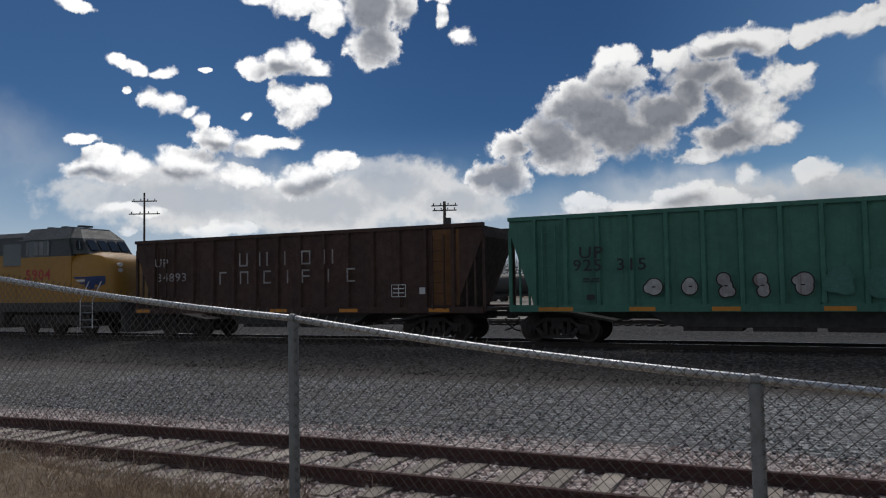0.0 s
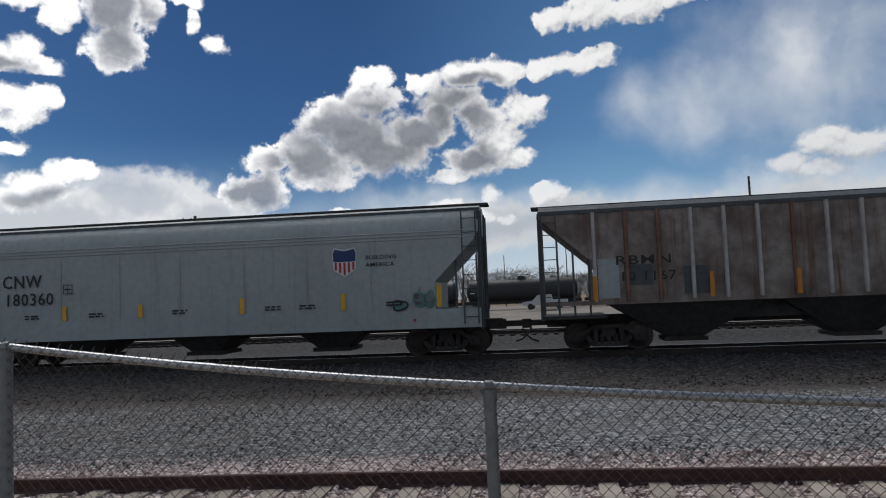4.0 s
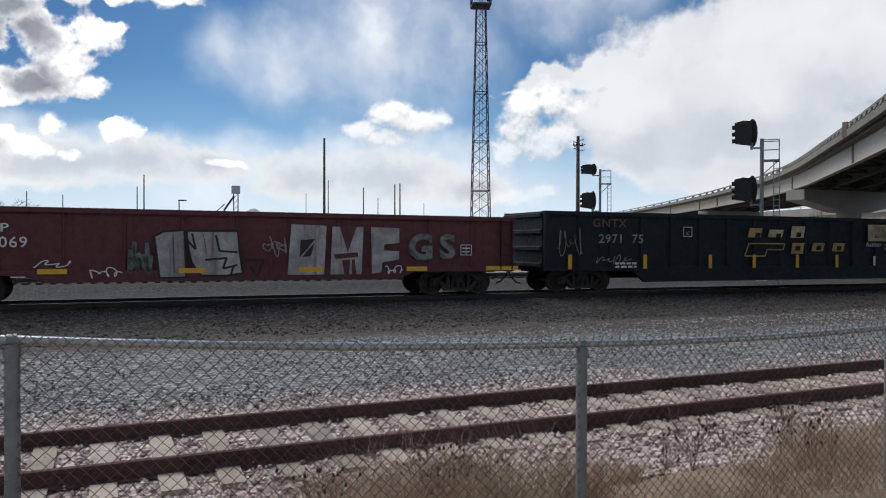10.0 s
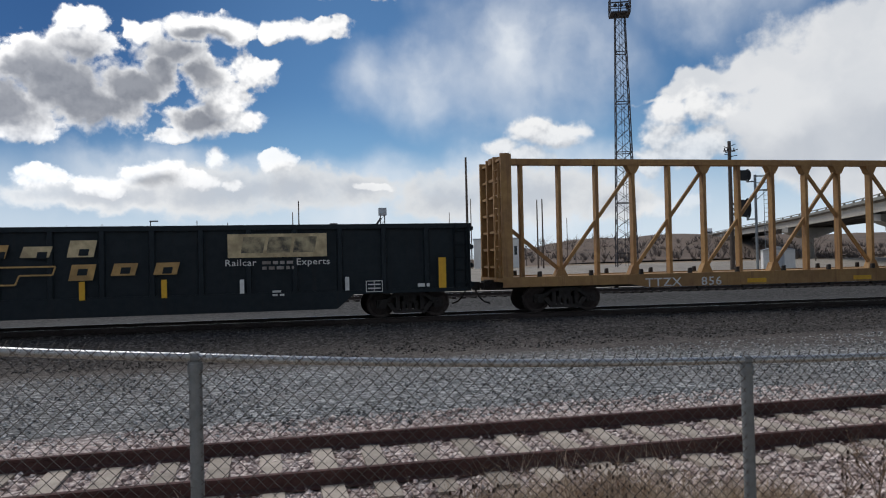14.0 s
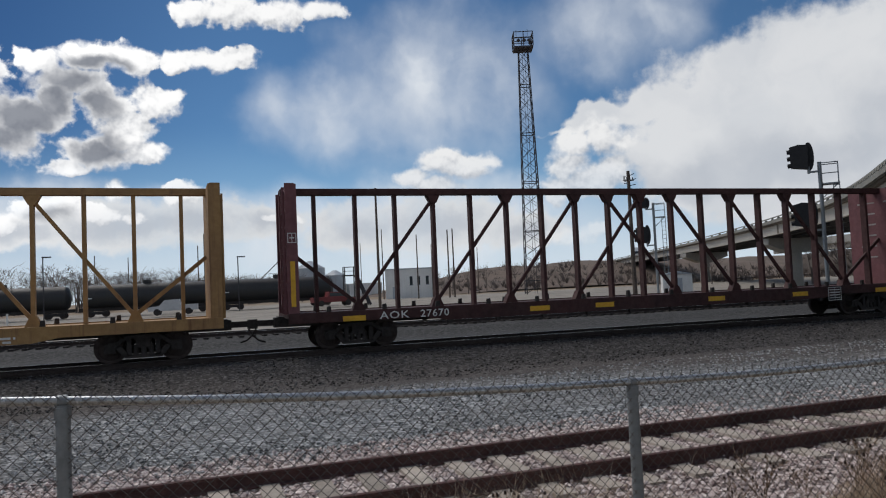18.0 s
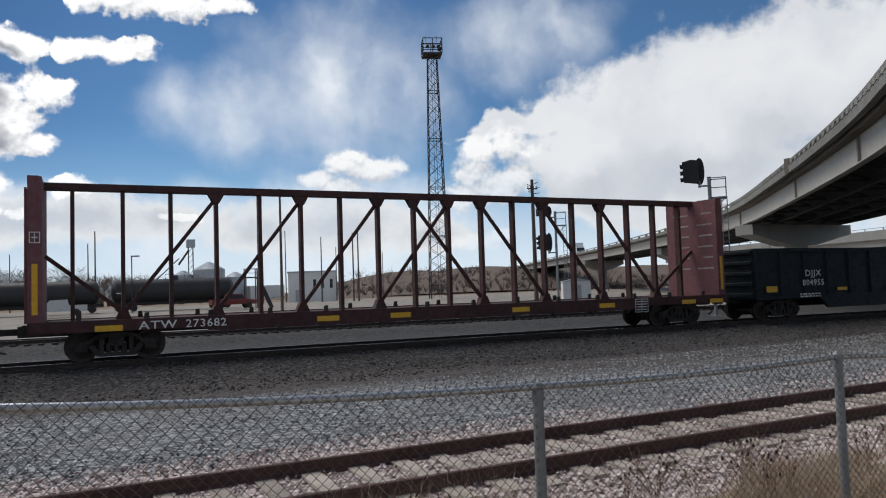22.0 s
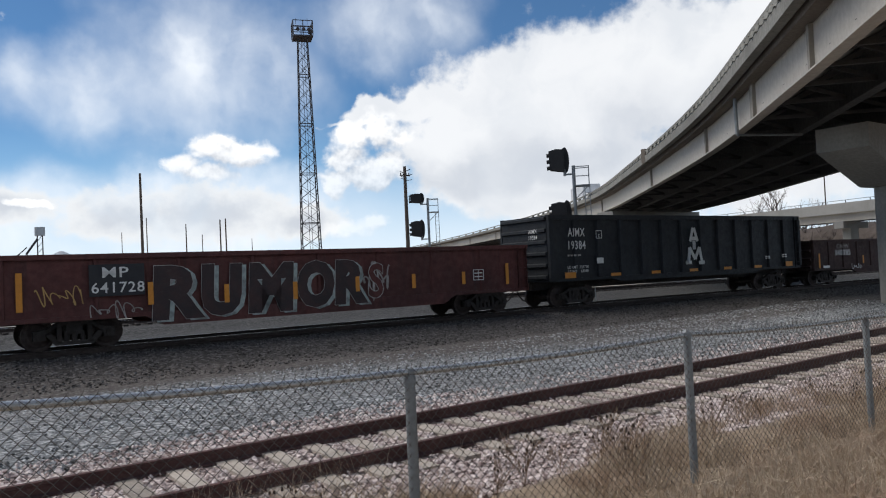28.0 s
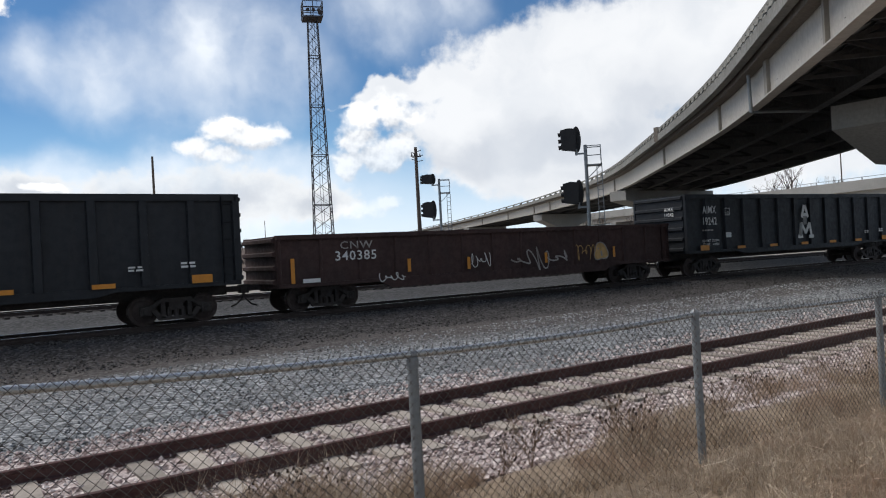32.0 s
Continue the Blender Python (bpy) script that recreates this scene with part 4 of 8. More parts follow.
def utility_pole(az_, r, el_, arms, label, rad=0.15, turn=0):
    x, y, _ = polar(az_, r)
    z = el_z(el_, r)
    g = height(x, y)
    po = thing("utility_pole", label, "utility pole", "poles in the yard", m=pose(x, y, 0, 0, 0, turn))
    part("pole", Shape().tube((0, 0, g - 0.2), (0, 0, z), rad * 1.25, 8, rad * 0.8), M_POLE, po, smooth=True)
    for dz, wd in arms:
        ar = part("crossarm", Shape().box(-wd / 2, wd / 2, -0.05, 0.05, z - dz - 0.045, z - dz + 0.045), M_POLE, po)
        for k in range(4):
            xx = -wd / 2 + wd * (k + 0.3) / 3.6
            part("insulator", Shape().tube((xx, 0, z - dz + 0.045), (xx, 0, z - dz + 0.22), 0.045, 6), M_TOWER, ar)
    return po, z


utility_pole(-48.33, 72, 7.38, [(0.75, 2.2), (1.9, 2.7)], "slender wooden utility pole with two crossarms", 0.1, 30)
po, z = utility_pole(-26.42, 62, 6.84, [(0.35, 2.2), (0.75, 2.0)], "wooden utility pole with crossarms and a transformer", turn=20)
part("transformer", Shape().tube((0.3, -0.1, z - 2.2), (0.3, -0.1, z - 1.4), 0.24, 10), M_TOWER, po)
po, z = utility_pole(33.66, 58, 7.9, [(0.7, 0.9)], "dark wooden pole with tangled fittings")
for k in range(7):
    part("bracket", Shape().beam((0, 0, z - 0.4 - 0.12 * k), (0.5 * math.cos(k * 2.1), 0.3 * math.sin(k * 1.7), z - 0.2 - 0.14 * k), 0.05, 0.05), M_TOWER, po)
for az_, r, el_, rad in ((14.45, 82, 7.75, 0.14), (14.75, 130, 4.6, 0.09), (17.4, 120, 4.09, 0.10), (19.78, 118, 4.36, 0.12), (20.17, 118, 4.42, 0.12), (1.7, 120, 4.7, 0.10), (1.25, 125, 3.85, 0.09),
                         (-3.45, 130, 3.13, 0.08), (-5.6, 130, 3.3, 0.08), (18.5, 130, 3.3, 0.08), (22.0, 150, 2.9, 0.08), (63.48, 165, 5.25, 0.14), (13.1, 125, 3.6, 0.06)):
    utility_pole(az_, r, el_, [], "bare slender pole in the yard", rad)
for a, el_ in ((4.05, 2.95), (-8.76, 3.29)):
    x, y, _ = polar(a, 100)
    lp = thing("yard_lamp", "slim grey yard lamp on a pole", "lamp post", "yard lamps", m=pose(x, y, 0))
    z = el_z(el_, 100)
    part("pole", Shape().tube((0, 0, 0), (0, 0, z), 0.07, 6), M_TOWER, lp)
    part("lamp_head", Shape().box(-0.1, 0.9, -0.15, 0.15, z - 0.1, z + 0.05), M_TOWER, lp)

# ---- tank cars in the yard ----
P_TANK = surface("black_tank_paint", (0.022, 0.024, 0.026), (0.04, 0.036, 0.033), 0.5, 0, 4, 0.5, 0.6, 0.3, (0.05, 0.04, 0.035), bump=0)


def tank_car(x, y):
    t = thing("tank_car", "black railway tank car parked in the yard", "tank car", "parked tank cars", m=pose(x, y, 0.3))
    rings = []
    for xx, k in ((-7.6, 0.2), (-7.4, 0.75), (-7.0, 1.0), (7.0, 1.0), (7.4, 0.75), (7.6, 0.2)):
        rings.append([(xx, 1.5 * k * math.cos(2 * math.pi * i / 18), 2.55 + 1.5 * k * math.sin(2 * math.pi * i / 18)) for i in range(18)])
    part("tank", Shape().loft(rings), P_TANK, t, "black cylindrical tank", True)
    part("dome", Shape().tube((0, 0, 3.95), (0, 0, 4.5), 0.55, 12), P_TANK, t)
    part("underframe", Shape().box(-8, 8, -0.5, 0.5, 0.75, 1.15), M_TRUCK, t)
    for sg in (-1, 1):
        k = part("truck", Shape().box(-1.1, 1.1, -1.1, 1.1, 0.35, 0.7), M_TRUCK, t, m=pose(sg * 5.8, 0, 0))
        for a in (-0.875, 0.875):
            part("wheelset", WHEEL_FAR, M_WHEEL, k, m=pose(a, 0, 0.42))
    part("walkway_rail", Shape().beam((-1.2, -1.3, 4.6), (1.2, -1.3, 4.6), 0.05, 0.05).beam((-1.2, -1.3, 3.6), (-1.2, -1.3, 4.6), 0.05, 0.05).beam((1.2, -1.3, 3.6), (1.2, -1.3, 4.6), 0.05, 0.05), M_TRUCK, t)
    part("stripe", Shape().box(-7.0, -6.4, -1.52, -1.5, 2.3, 2.4), M_WHITE, t)


WHEEL_FAR = Shape().tube((0, -0.82, 0), (0, -0.69, 0), 0.42, 16).tube((0, 0.69, 0), (0, 0.82, 0), 0.42, 16).tube((0, -0.69, 0), (0, 0.69, 0), 0.08, 6).mesh("wheelset", M_WHEEL)
for i in range(7):
    tank_car(-86 + i * 16.4, 103.5)

# ---- buildings ----
M_SIDING = surface("pale_wall_panels", (0.74, 0.73, 0.70), (0.60, 0.585, 0.555), 0.7, 0, 5, 0.4, 0.5, 0.2, (0.3, 0.27, 0.23))
M_SILO = surface("grey_corrugated_steel", (0.42, 0.45, 0.48), (0.32, 0.34, 0.36), 0.5, 0.3, 6, 0.4, 0.5, 0.3, (0.15, 0.13, 0.12))
x0, y0, _ = polar(14.9, 130)
x1, y1, _ = polar(18.35, 132)
h_ = thing("yard_office", "pale flat-roofed yard office with small dark windows", "building", m=pose(x0, y0, 0, 0, 0, -16))
bw = math.hypot(x1 - x0, y1 - y0)
part("wall", Shape().box(0, bw, 0, 6, 0.2, 5.35), M_SIDING, h_, "pale panel walls")
part("roof", Shape().box(-0.15, bw + 0.15, -0.15, 6.15, 5.35, 5.55), M_SILO, h_, "flat roof edge")
for k in (4.2, 5.5, 7.0):
    wn = part("window", Shape().box(k, k + 0.5, -0.03, -0.002, 2.6, 4.1), P_GLASS_FAR, h_, "narrow dark window")
    part("frame", Shape().box(k - 0.08, k + 0.58, -0.02, -0.001, 2.5, 2.6), M_SILO, wn)
part("door", Shape().box(1.2, 2.2, -0.04, -0.002, 0.3, 2.4), M_SILO, h_, "grey steel door")
x, y, _ = polar(9.25, 215)
si = thing("grain_store", "grey corrugated steel grain bins with conical roofs", "building", m=pose(x, y, 0))
for bx, by, br, bh in ((0.0, 0.0, 4.2, 9.0), (-6.6, 1.5, 2.6, 7.6), (7.2, 1.0, 2.9, 6.8)):
    bn = part("bin", Shape().tube((bx, by, 0), (bx, by, bh), br, 24), M_SILO, si, "corrugated steel bin", True)
    for k in range(int(bh / 1.1)):
        part("hoop", Shape().tube((bx, by, 0.6 + 1.1 * k), (bx, by, 0.72 + 1.1 * k), br + 0.06, 24), M_SILO, bn)
    part("roof", Shape().tube((bx, by, bh), (bx, by, bh + br * 0.5), br + 0.1, 24, 0.5), M_SILO, bn, "conical steel roof", True)
part("shed", Shape().box(10.5, 20, -3, 3, 0, 4.2), M_SIDING, si, "long low shed")
el_t = thing("bucket_elevator", "lattice bucket elevator with sloping spout", "elevator", m=pose(*polar(8.0, 216)))
for xx in (-0.6, 0.6):
    part("leg", Shape().box(xx - 0.12, xx + 0.12, -0.2, 0.2, 0, 15.5), M_TOWER, el_t)
part("head", Shape().box(-1.1, 1.1, -0.8, 0.8, 15.2, 17.4), M_SILO, el_t)
part("spout", Shape().beam((-0.5, 0, 14.5), (-3.2, 0, 10.5), 0.5, 0.5), M_TOWER, el_t)
part("spout", Shape().beam((-3.0, 0, 12.3), (-9.0, 0, 6.5), 0.25, 0.25), M_TOWER, el_t)
for k in range(9):
    part("brace", Shape().beam((-0.6, -0.1, 1 + k * 1.6), (0.6, -0.1, 2.6 + k * 1.6), 0.1, 0.1), M_TOWER, el_t)
x, y, _ = polar(36.6, 62)
hut = thing("signal_hut", "grey metal signal equipment hut", "hut", m=pose(x, y, height(x, y), 0, 0, -30))
part("body", Shape().box(-1.1, 1.1, -0.9, 0.9, 0.1, 2.5), M_SIDING, hut, "pale metal body")
part("roof", Shape().prism([(-1.2, 2.5), (1.2, 2.5), (0, 2.75)], "y", -1.0, 1.0), M_SILO, hut)
part("door", Shape().box(-0.45, 0.35, -0.93, -0.902, 0.2, 2.2), M_SILO, hut)
x, y, _ = polar(12.2, 98)
ap = thing("loading_platform", "steel access platform with steep stairs", "platform", m=pose(x, y, 0.2))
for xx in (-0.7, 0.7):
    for yy in (-0.5, 0.5):
        part("leg", Shape().beam((xx, yy, 0), (xx, yy, 5.0), 0.12, 0.12), M_TOWER, ap)
part("deck", Shape().box(-0.9, 0.9, -0.6, 0.6, 3.8, 3.95), M_TOWER, ap)
part("rail", Shape().box(-0.9, 0.9, -0.62, -0.56, 4.9, 5.0).box(-0.9, 0.9, -0.62, -0.56, 4.4, 4.46), M_TOWER, ap)
part("stairs", Shape().beam((0.9, -0.5, 3.9), (2.6, -0.5, 0), 0.12, 0.3).beam((0.9, 0.5, 3.9), (2.6, 0.5, 0), 0.12, 0.3), M_TOWER, ap)


def pickup(x, y, turn, paint, label):
    v = thing("pickup_truck", label, "truck", "parked pickups", m=pose(x, y, 0.3, 0, 0, turn))
    part("body", Shape().prism([(-2.7, 0.5), (2.7, 0.5), (2.75, 0.95), (1.5, 1.1), (0.9, 1.75), (-0.7, 1.8), (-0.85, 1.15), (-2.7, 1.15)], "y", -0.92, 0.92), paint, v, smooth=False)
    part("side_window", Shape().prism([(1.2, 1.2), (0.85, 1.62), (-0.6, 1.66), (-0.65, 1.2)], "y", -0.93, -0.921), P_GLASS_FAR, v)
    for wx in (-1.7, 1.75):
        for wy in (-0.85, 0.85):
            w_ = part("wheel", Shape().tube((wx, wy - 0.11, 0.38), (wx, wy + 0.11, 0.38), 0.38, 14), M_TRUCK, v)



pickup(*polar(10.9, 96)[:2], 4, surface("dark_red_truck_paint", (0.16, 0.03, 0.03), None, 0.4, 0, 5, 1, 0.3, bump=0), "dark red pickup parked in the yard")
pickup(*polar(-0.5, 93)[:2], 176, surface("white_truck_paint", (0.5, 0.5, 0.5), None, 0.4, 0, 5, 1, 0.3, bump=0), "pale pickup parked in the yard")

# ---- hill and bare trees ----
M_BRUSH = surface("dry_brush", (0.17, 0.125, 0.095), (0.10, 0.078, 0.062), 0.95, 0, 1.5, 0.1, 0.8, bump=0.8, bump_scale=3)
M_BRUSHDARK = surface("dark_dry_brush", (0.095, 0.075, 0.062), (0.055, 0.045, 0.038), 0.95, 0, 1.5, 0.15, 0.8, bump=0.8, bump_scale=3)
M_BARK = surface("bare_bark", (0.16, 0.13, 0.115), (0.10, 0.085, 0.075), 0.9, 0, 8, 1, 0.5, bump=0)
hx, hy = steps((-60, 330, 78)), steps((150, 420, 40))
hv = []
for yy in hy:
    for xx in hx:
        a = math.degrees(math.atan2(xx, yy))
        ridge = math.exp(-((yy - 235) / 60) ** 2) * (lerp([(-12, 0.0), (6, 0.1), (14, 1.6), (19, 4.6), (24, 8.2), (30, 9.2), (40, 8.0), (50, 7.0), (60, 7.5)], a))
        hv.append((xx, yy, -0.3 + ridge * (1 + 0.25 * noise.noise((xx * 0.03, yy * 0.03, 2))) + 0.3 * noise.noise((xx * 0.2, yy * 0.2, 5))))
n = len(hx)
me = bpy.data.meshes.new("hill")
me.from_pydata(hv, [], [(j * n + i, j * n + i + 1, (j + 1) * n + i + 1, (j + 1) * n + i) for j in range(len(hy) - 1) for i in range(n - 1)])
me.shade_smooth()
me.materials.append(M_BRUSH)
EMBANKMENT.data.materials.append(M_BRUSHDARK)
tagged(new("hill", me), "low brushy brown hill behind the yard", "hill", kind="structure")


def bare_tree(rng, hgt, spread=0.5, depth=5):
    s = Shape()

    def grow(p, d, l, r, k):
        q = p + d * l
        s.tube(p, q, r, 4 if k > 2 else 3, r * 0.65, cap=False)
        if k == 0:
            return
        for _i in range(2 if k < depth - 1 else 3):
            nd = (d + Vector((rng.uniform(-1, 1), rng.uniform(-1, 1), rng.uniform(-0.35, 0.7))) * spread).normalized()
            grow(p + d * l * rng.uniform(0.65, 1.0), nd, l * rng.uniform(0.62, 0.82), r * 0.62, k - 1)

    grow(Vector((0, 0, -0.3)), Vector((0, 0, 1)), hgt * 0.3, hgt * 0.018, depth)
    return s


rng = random.Random(11)
TREES = [bare_tree(rng, 10, 0.62, 6).mesh("tree", M_BARK) for _ in range(4)]
SPOTS = [(60.4, 175, 2.0), (59.3, 178, 1.75), (61.6, 176, 1.7), (63.9, 178, 1.15), (65.3, 176, 1.1), (57.2, 190, 1.0), (66.8, 178, 1.2), (22.6, 165, 0.75), (20.0, 150, 0.7), (8.6, 150, 0.75), (6.8, 155, 0.7), (-2.0, 170, 0.9), (-4.0, 175, 0.95),
         (-6.5, 170, 0.9), (-9.0, 172, 0.95), (-12.0, 168, 1.0), (-14.5, 170, 0.9), (-0.2, 172, 0.85), (36.8, 150, 0.8), (45.5, 125, 0.85), (47.5, 120, 0.8), (49.8, 130, 0.95), (51.6, 120, 0.7), (53.5, 128, 0.8), (18.9, 150, 0.6), (21.2, 150, 0.65), (39.0, 140, 0.6)]
for i, (a, r, k) in enumerate(SPOTS):
    x, y, _ = polar(a, r)
    t = thing("bare_tree", "leafless grey-brown tree with fine twigs", "tree", "bare trees", m=pose(x, y, height(x, y), 0, 0, i * 77) @ Matrix.Scale(k, 4))
    part("trunk", TREES[i % 4], None, t)
# brush on the hill
s = Shape()
for _i in range(700):
    a, r = rng.uniform(15, 58), rng.uniform(165, 240)
    x, y, _ = polar(a, r)
    rd = lerp([(-12, 0.0), (6, 0.1), (14, 1.6), (19, 4.6), (24, 8.2), (30, 9.2), (40, 8.0), (50, 7.0), (60, 7.5)], a) * math.exp(-((y - 235) / 60) ** 2)
    for _k in range(9):
        d = Vector((rng.uniform(-1, 1), rng.uniform(-1, 1), rng.uniform(0.7, 1.6))) * rng.uniform(0.6, 1.5)
        s.tube((x, y, rd - 0.5), (x + d.x, y + d.y, rd - 0.3 + d.z), 0.10, 3, 0.02, cap=False)
for _i in range(420):
    q = BANK_LINE[0].lerp(BANK_LINE[1], rng.uniform(-0.1, 1.12)) + BANK_LINE[2] * rng.uniform(12.5, 22)
    zz = lerp([(12, 0.2), (14, 2.4), (16.5, 4.6), (19, 6.2), (24, 6.6)], (q - BANK_LINE[0]).dot(BANK_LINE[2])) - 0.4
    for _k in range(12):
        d = Vector((rng.uniform(-1, 1), rng.uniform(-1, 1), rng.uniform(0.7, 1.6))) * rng.uniform(0.5, 1.3)
        s.tube((q.x, q.y, zz), (q.x + d.x, q.y + d.y, zz + d.z), 0.05, 3, 0.012, cap=False)
tagged(new("hill_brush", s.mesh("hill_brush", M_BARK)), "leafless brush covering the hill", "brush", kind="stuff")

# tree belt behind the tank cars
s = Shape()
for _i in range(120):
    a = rng.uniform(-24, 7.5)
    r = rng.uniform(158, 185)
    x, y, _ = polar(a, r)
    hg = lerp([(-24, 10.2), (-8, 10.8), (-5, 9.6), (-2, 9.0), (1, 8.6), (4, 7.0), (7.5, 4.5)], a) * rng.uniform(0.7, 1.05)
    for _k in range(3):
        s.tube((x + rng.uniform(-0.6, 0.6), y, -0.3), (x + rng.uniform(-1.2, 1.2), y, hg * 0.6), 0.14, 3, 0.06, cap=False)
    for _k in range(110):
        q = Vector((rng.gauss(0, 1.5), rng.gauss(0, 1.2), hg * (0.25 + 0.65 * rng.random() ** 0.8)))
        d = Vector((q.x * 0.4 + rng.uniform(-0.7, 0.7), rng.uniform(-0.6, 0.6), rng.uniform(0.2, 1.3)))
        s.tube((x + q.x, y + q.y, q.z), (x + q.x + d.x, y + q.y + d.y, min(hg * 1.05, q.z + d.z)), 0.05, 3, 0.012, cap=False)
tagged(new("tree_belt", s.mesh("tree_belt", M_BARK)), "belt of leafless brown trees behind the yard", "trees", kind="stuff")


# ---- box truck that drives over the overpass ----
M_TRUCKBOX = surface("white_truck_box", (0.70, 0.71, 0.72), (0.52, 0.53, 0.54), 0.5, 0, 5, 0.8, 0.5, 0.2, (0.3, 0.28, 0.26), bump=0)
box_truck = thing("box_truck", "white box truck driving over the overpass", "truck")
part("cargo_box", Shape().box(-6.2, -0.2, -1.2, 1.2, 1.0, 3.85), M_TRUCKBOX, box_truck, "white cargo box")
part("cab", Shape().prism([(-0.1, 0.6), (2.0, 0.6), (2.05, 1.5), (1.5, 2.6), (-0.1, 2.7)], "y", -1.1, 1.1), M_TRUCKBOX, box_truck, "white cab")
part("windscreen", Shape().prism([(2.055, 1.55), (2.075, 1.55), (1.56, 2.5), (1.54, 2.5)], "y", -1.0, 1.0), P_GLASS_FAR, box_truck)
part("chassis", Shape().box(-6.0, 1.8, -0.5, 0.5, 0.55, 1.0), M_TRUCK, box_truck)
for wx in (-4.8, 1.0):
    for wy in (-1.0, 1.0):
        part("wheel", Shape().tube((wx, wy - 0.14, 0.48), (wx, wy + 0.14, 0.48), 0.48, 14), M_TRUCK, box_truck)
LANE = [Vector(bridge_at(i, 6.0, ZB + 1.852)) for i in range(len(BRIDGE))]


def lane_pose(t):
    """Where the truck is: 17 m/s along its lane, towards the siding."""
    run = [0.0]
    for p_, q_ in zip(LANE, LANE[1:]):
        run.append(run[-1] + (q_ - p_).length)
    k0 = min(range(len(LANE)), key=lambda i: (LANE[i] - Vector((84.9, 84.9, LANE[i].z))).length)
    s_ = max(7.0, min(run[-1] - 8.0, run[k0] - 17.0 * (t - 27.0)))
    i = next(i for i in range(len(run) - 1) if run[i + 1] > s_)
    p_ = LANE[i].lerp(LANE[i + 1], (s_ - run[i]) / (run[i + 1] - run[i]))
    d_ = LANE[i] - LANE[i + 1]
    return pose(p_.x, p_.y, p_.z, 0, 0, math.degrees(math.atan2(d_.y, d_.x)))


# ---- yard markers ----
def marker(x, y, hg, disc=False):
    z = height(x, y)
    mk = thing("marker_post", "white marker post beside the yard road" if not disc else "round white sign on a short post", "post", "marker posts", m=pose(x, y, z))
    part("post", Shape().box(-0.09, 0.09, -0.05, 0.05, -0.1, hg), M_SIDING, mk, "white post")
    if disc:
        part("sign_disc", Shape().tube((0, -0.08, hg), (0, -0.05, hg), 0.5, 20), M_SILO, mk, "round grey-white disc")


for x, y, hg, dc in ((-18.87, 69.8, 1.9, True), (-19.7, 87.7, 1.2, False), (-19.9, 95.0, 1.2, False), (-17.8, 92.5, 1.2, False)):
    marker(x, y, hg, dc)

# ---- the train ----
# A car stands with its middle over its origin on the railhead; -y is the side that the camera sees.
CARS = []          # (object, place along the train)
WHEELS = []        # (wheelset, its place in its truck)
SIDE = -1.52


def wheel_mesh():
    s = Shape()
    for sg in (-1, 1):
        y = sg * 0.755
        s.tube((0, y - 0.065, 0), (0, y + 0.065, 0), 0.42, 28)
        s.tube((0, y - sg * 0.10, 0), (0, y - sg * 0.065, 0), 0.445, 28)
        s.tube((0, y + sg * 0.065, 0), (0, y + sg * 0.085, 0), 0.33, 24, 0.30)
        s.tube((0, y + sg * 0.065, 0), (0, y + sg * 0.13, 0), 0.13, 16)
    s.tube((0, -0.95, 0), (0, 0.95, 0), 0.075, 10)
    return s.mesh("wheelset", M_WHEEL, True)


def frame_mesh():
    s = Shape()
    s.prism([(-0.98, 0.40), (-1.02, 0.55), (-0.70, 0.60), (-0.42, 0.78), (0.42, 0.78), (0.70, 0.60), (1.02, 0.55), (0.98, 0.40), (0.74, 0.44), (0.52, 0.60), (0.40, 0.66),
             (-0.40, 0.66), (-0.52, 0.60), (-0.74, 0.44)], "y", -0.09, 0.09)
    s.prism([(-0.74, 0.44), (-0.58, 0.48), (-0.40, 0.24), (0.40, 0.24), (0.58, 0.48), (0.74, 0.44), (0.48, 0.14), (-0.48, 0.14)], "y", -0.08, 0.08)
    s.box(-0.44, -0.32, -0.08, 0.08, 0.2, 0.7).box(0.32, 0.44, -0.08, 0.08, 0.2, 0.7)
    for x in (-0.875, 0.875):
        s.box(x - 0.15, x + 0.15, -0.11, 0.11, 0.30, 0.55)
        s.tube((x, -0.17, 0.42), (x, 0.12, 0.42), 0.085, 12)
    for x in (-0.2, 0, 0.2):
        s.tube((x, 0, 0.24), (x, 0, 0.5), 0.075, 8)
    return s.mesh("side_frame", M_TRUCK, False)


WHEEL_ME, FRAME_ME = wheel_mesh(), frame_mesh()
BOLSTER_ME = Shape().box(-0.2, 0.2, -1.05, 1.05, 0.42, 0.66).box(-0.28, 0.28, -0.35, 0.35, 0.5, 0.74).mesh("bolster", M_TRUCK)
BRAKE_ME = Shape().tube((-0.4, -0.7, 0.38), (-0.4, 0.7, 0.38), 0.05, 8).tube((0.4, -0.7, 0.38), (0.4, 0.7, 0.38), 0.05, 8).box(-0.4, 0.4, -0.04, 0.04, 0.34, 0.42).mesh("brake_beam", M_TRUCK)


def truck(car, x, axles=(-0.875, 0.875)):
    t = part("truck", BOLSTER_ME, None, car, "two-axle truck, dark with grime", m=pose(x, 0, 0))
    for y, rz in ((-1.0, 0), (1.0, 180)):
        part("side_frame", FRAME_ME, None, t, m=pose(0, y, 0, 0, 0, rz))
    part("brake_beam", BRAKE_ME, None, t)
    for a in axles:
        w = part("wheelset", WHEEL_ME, None, t, m=pose(a, 0, 0.42))
        WHEELS.append((w, a))
    return t


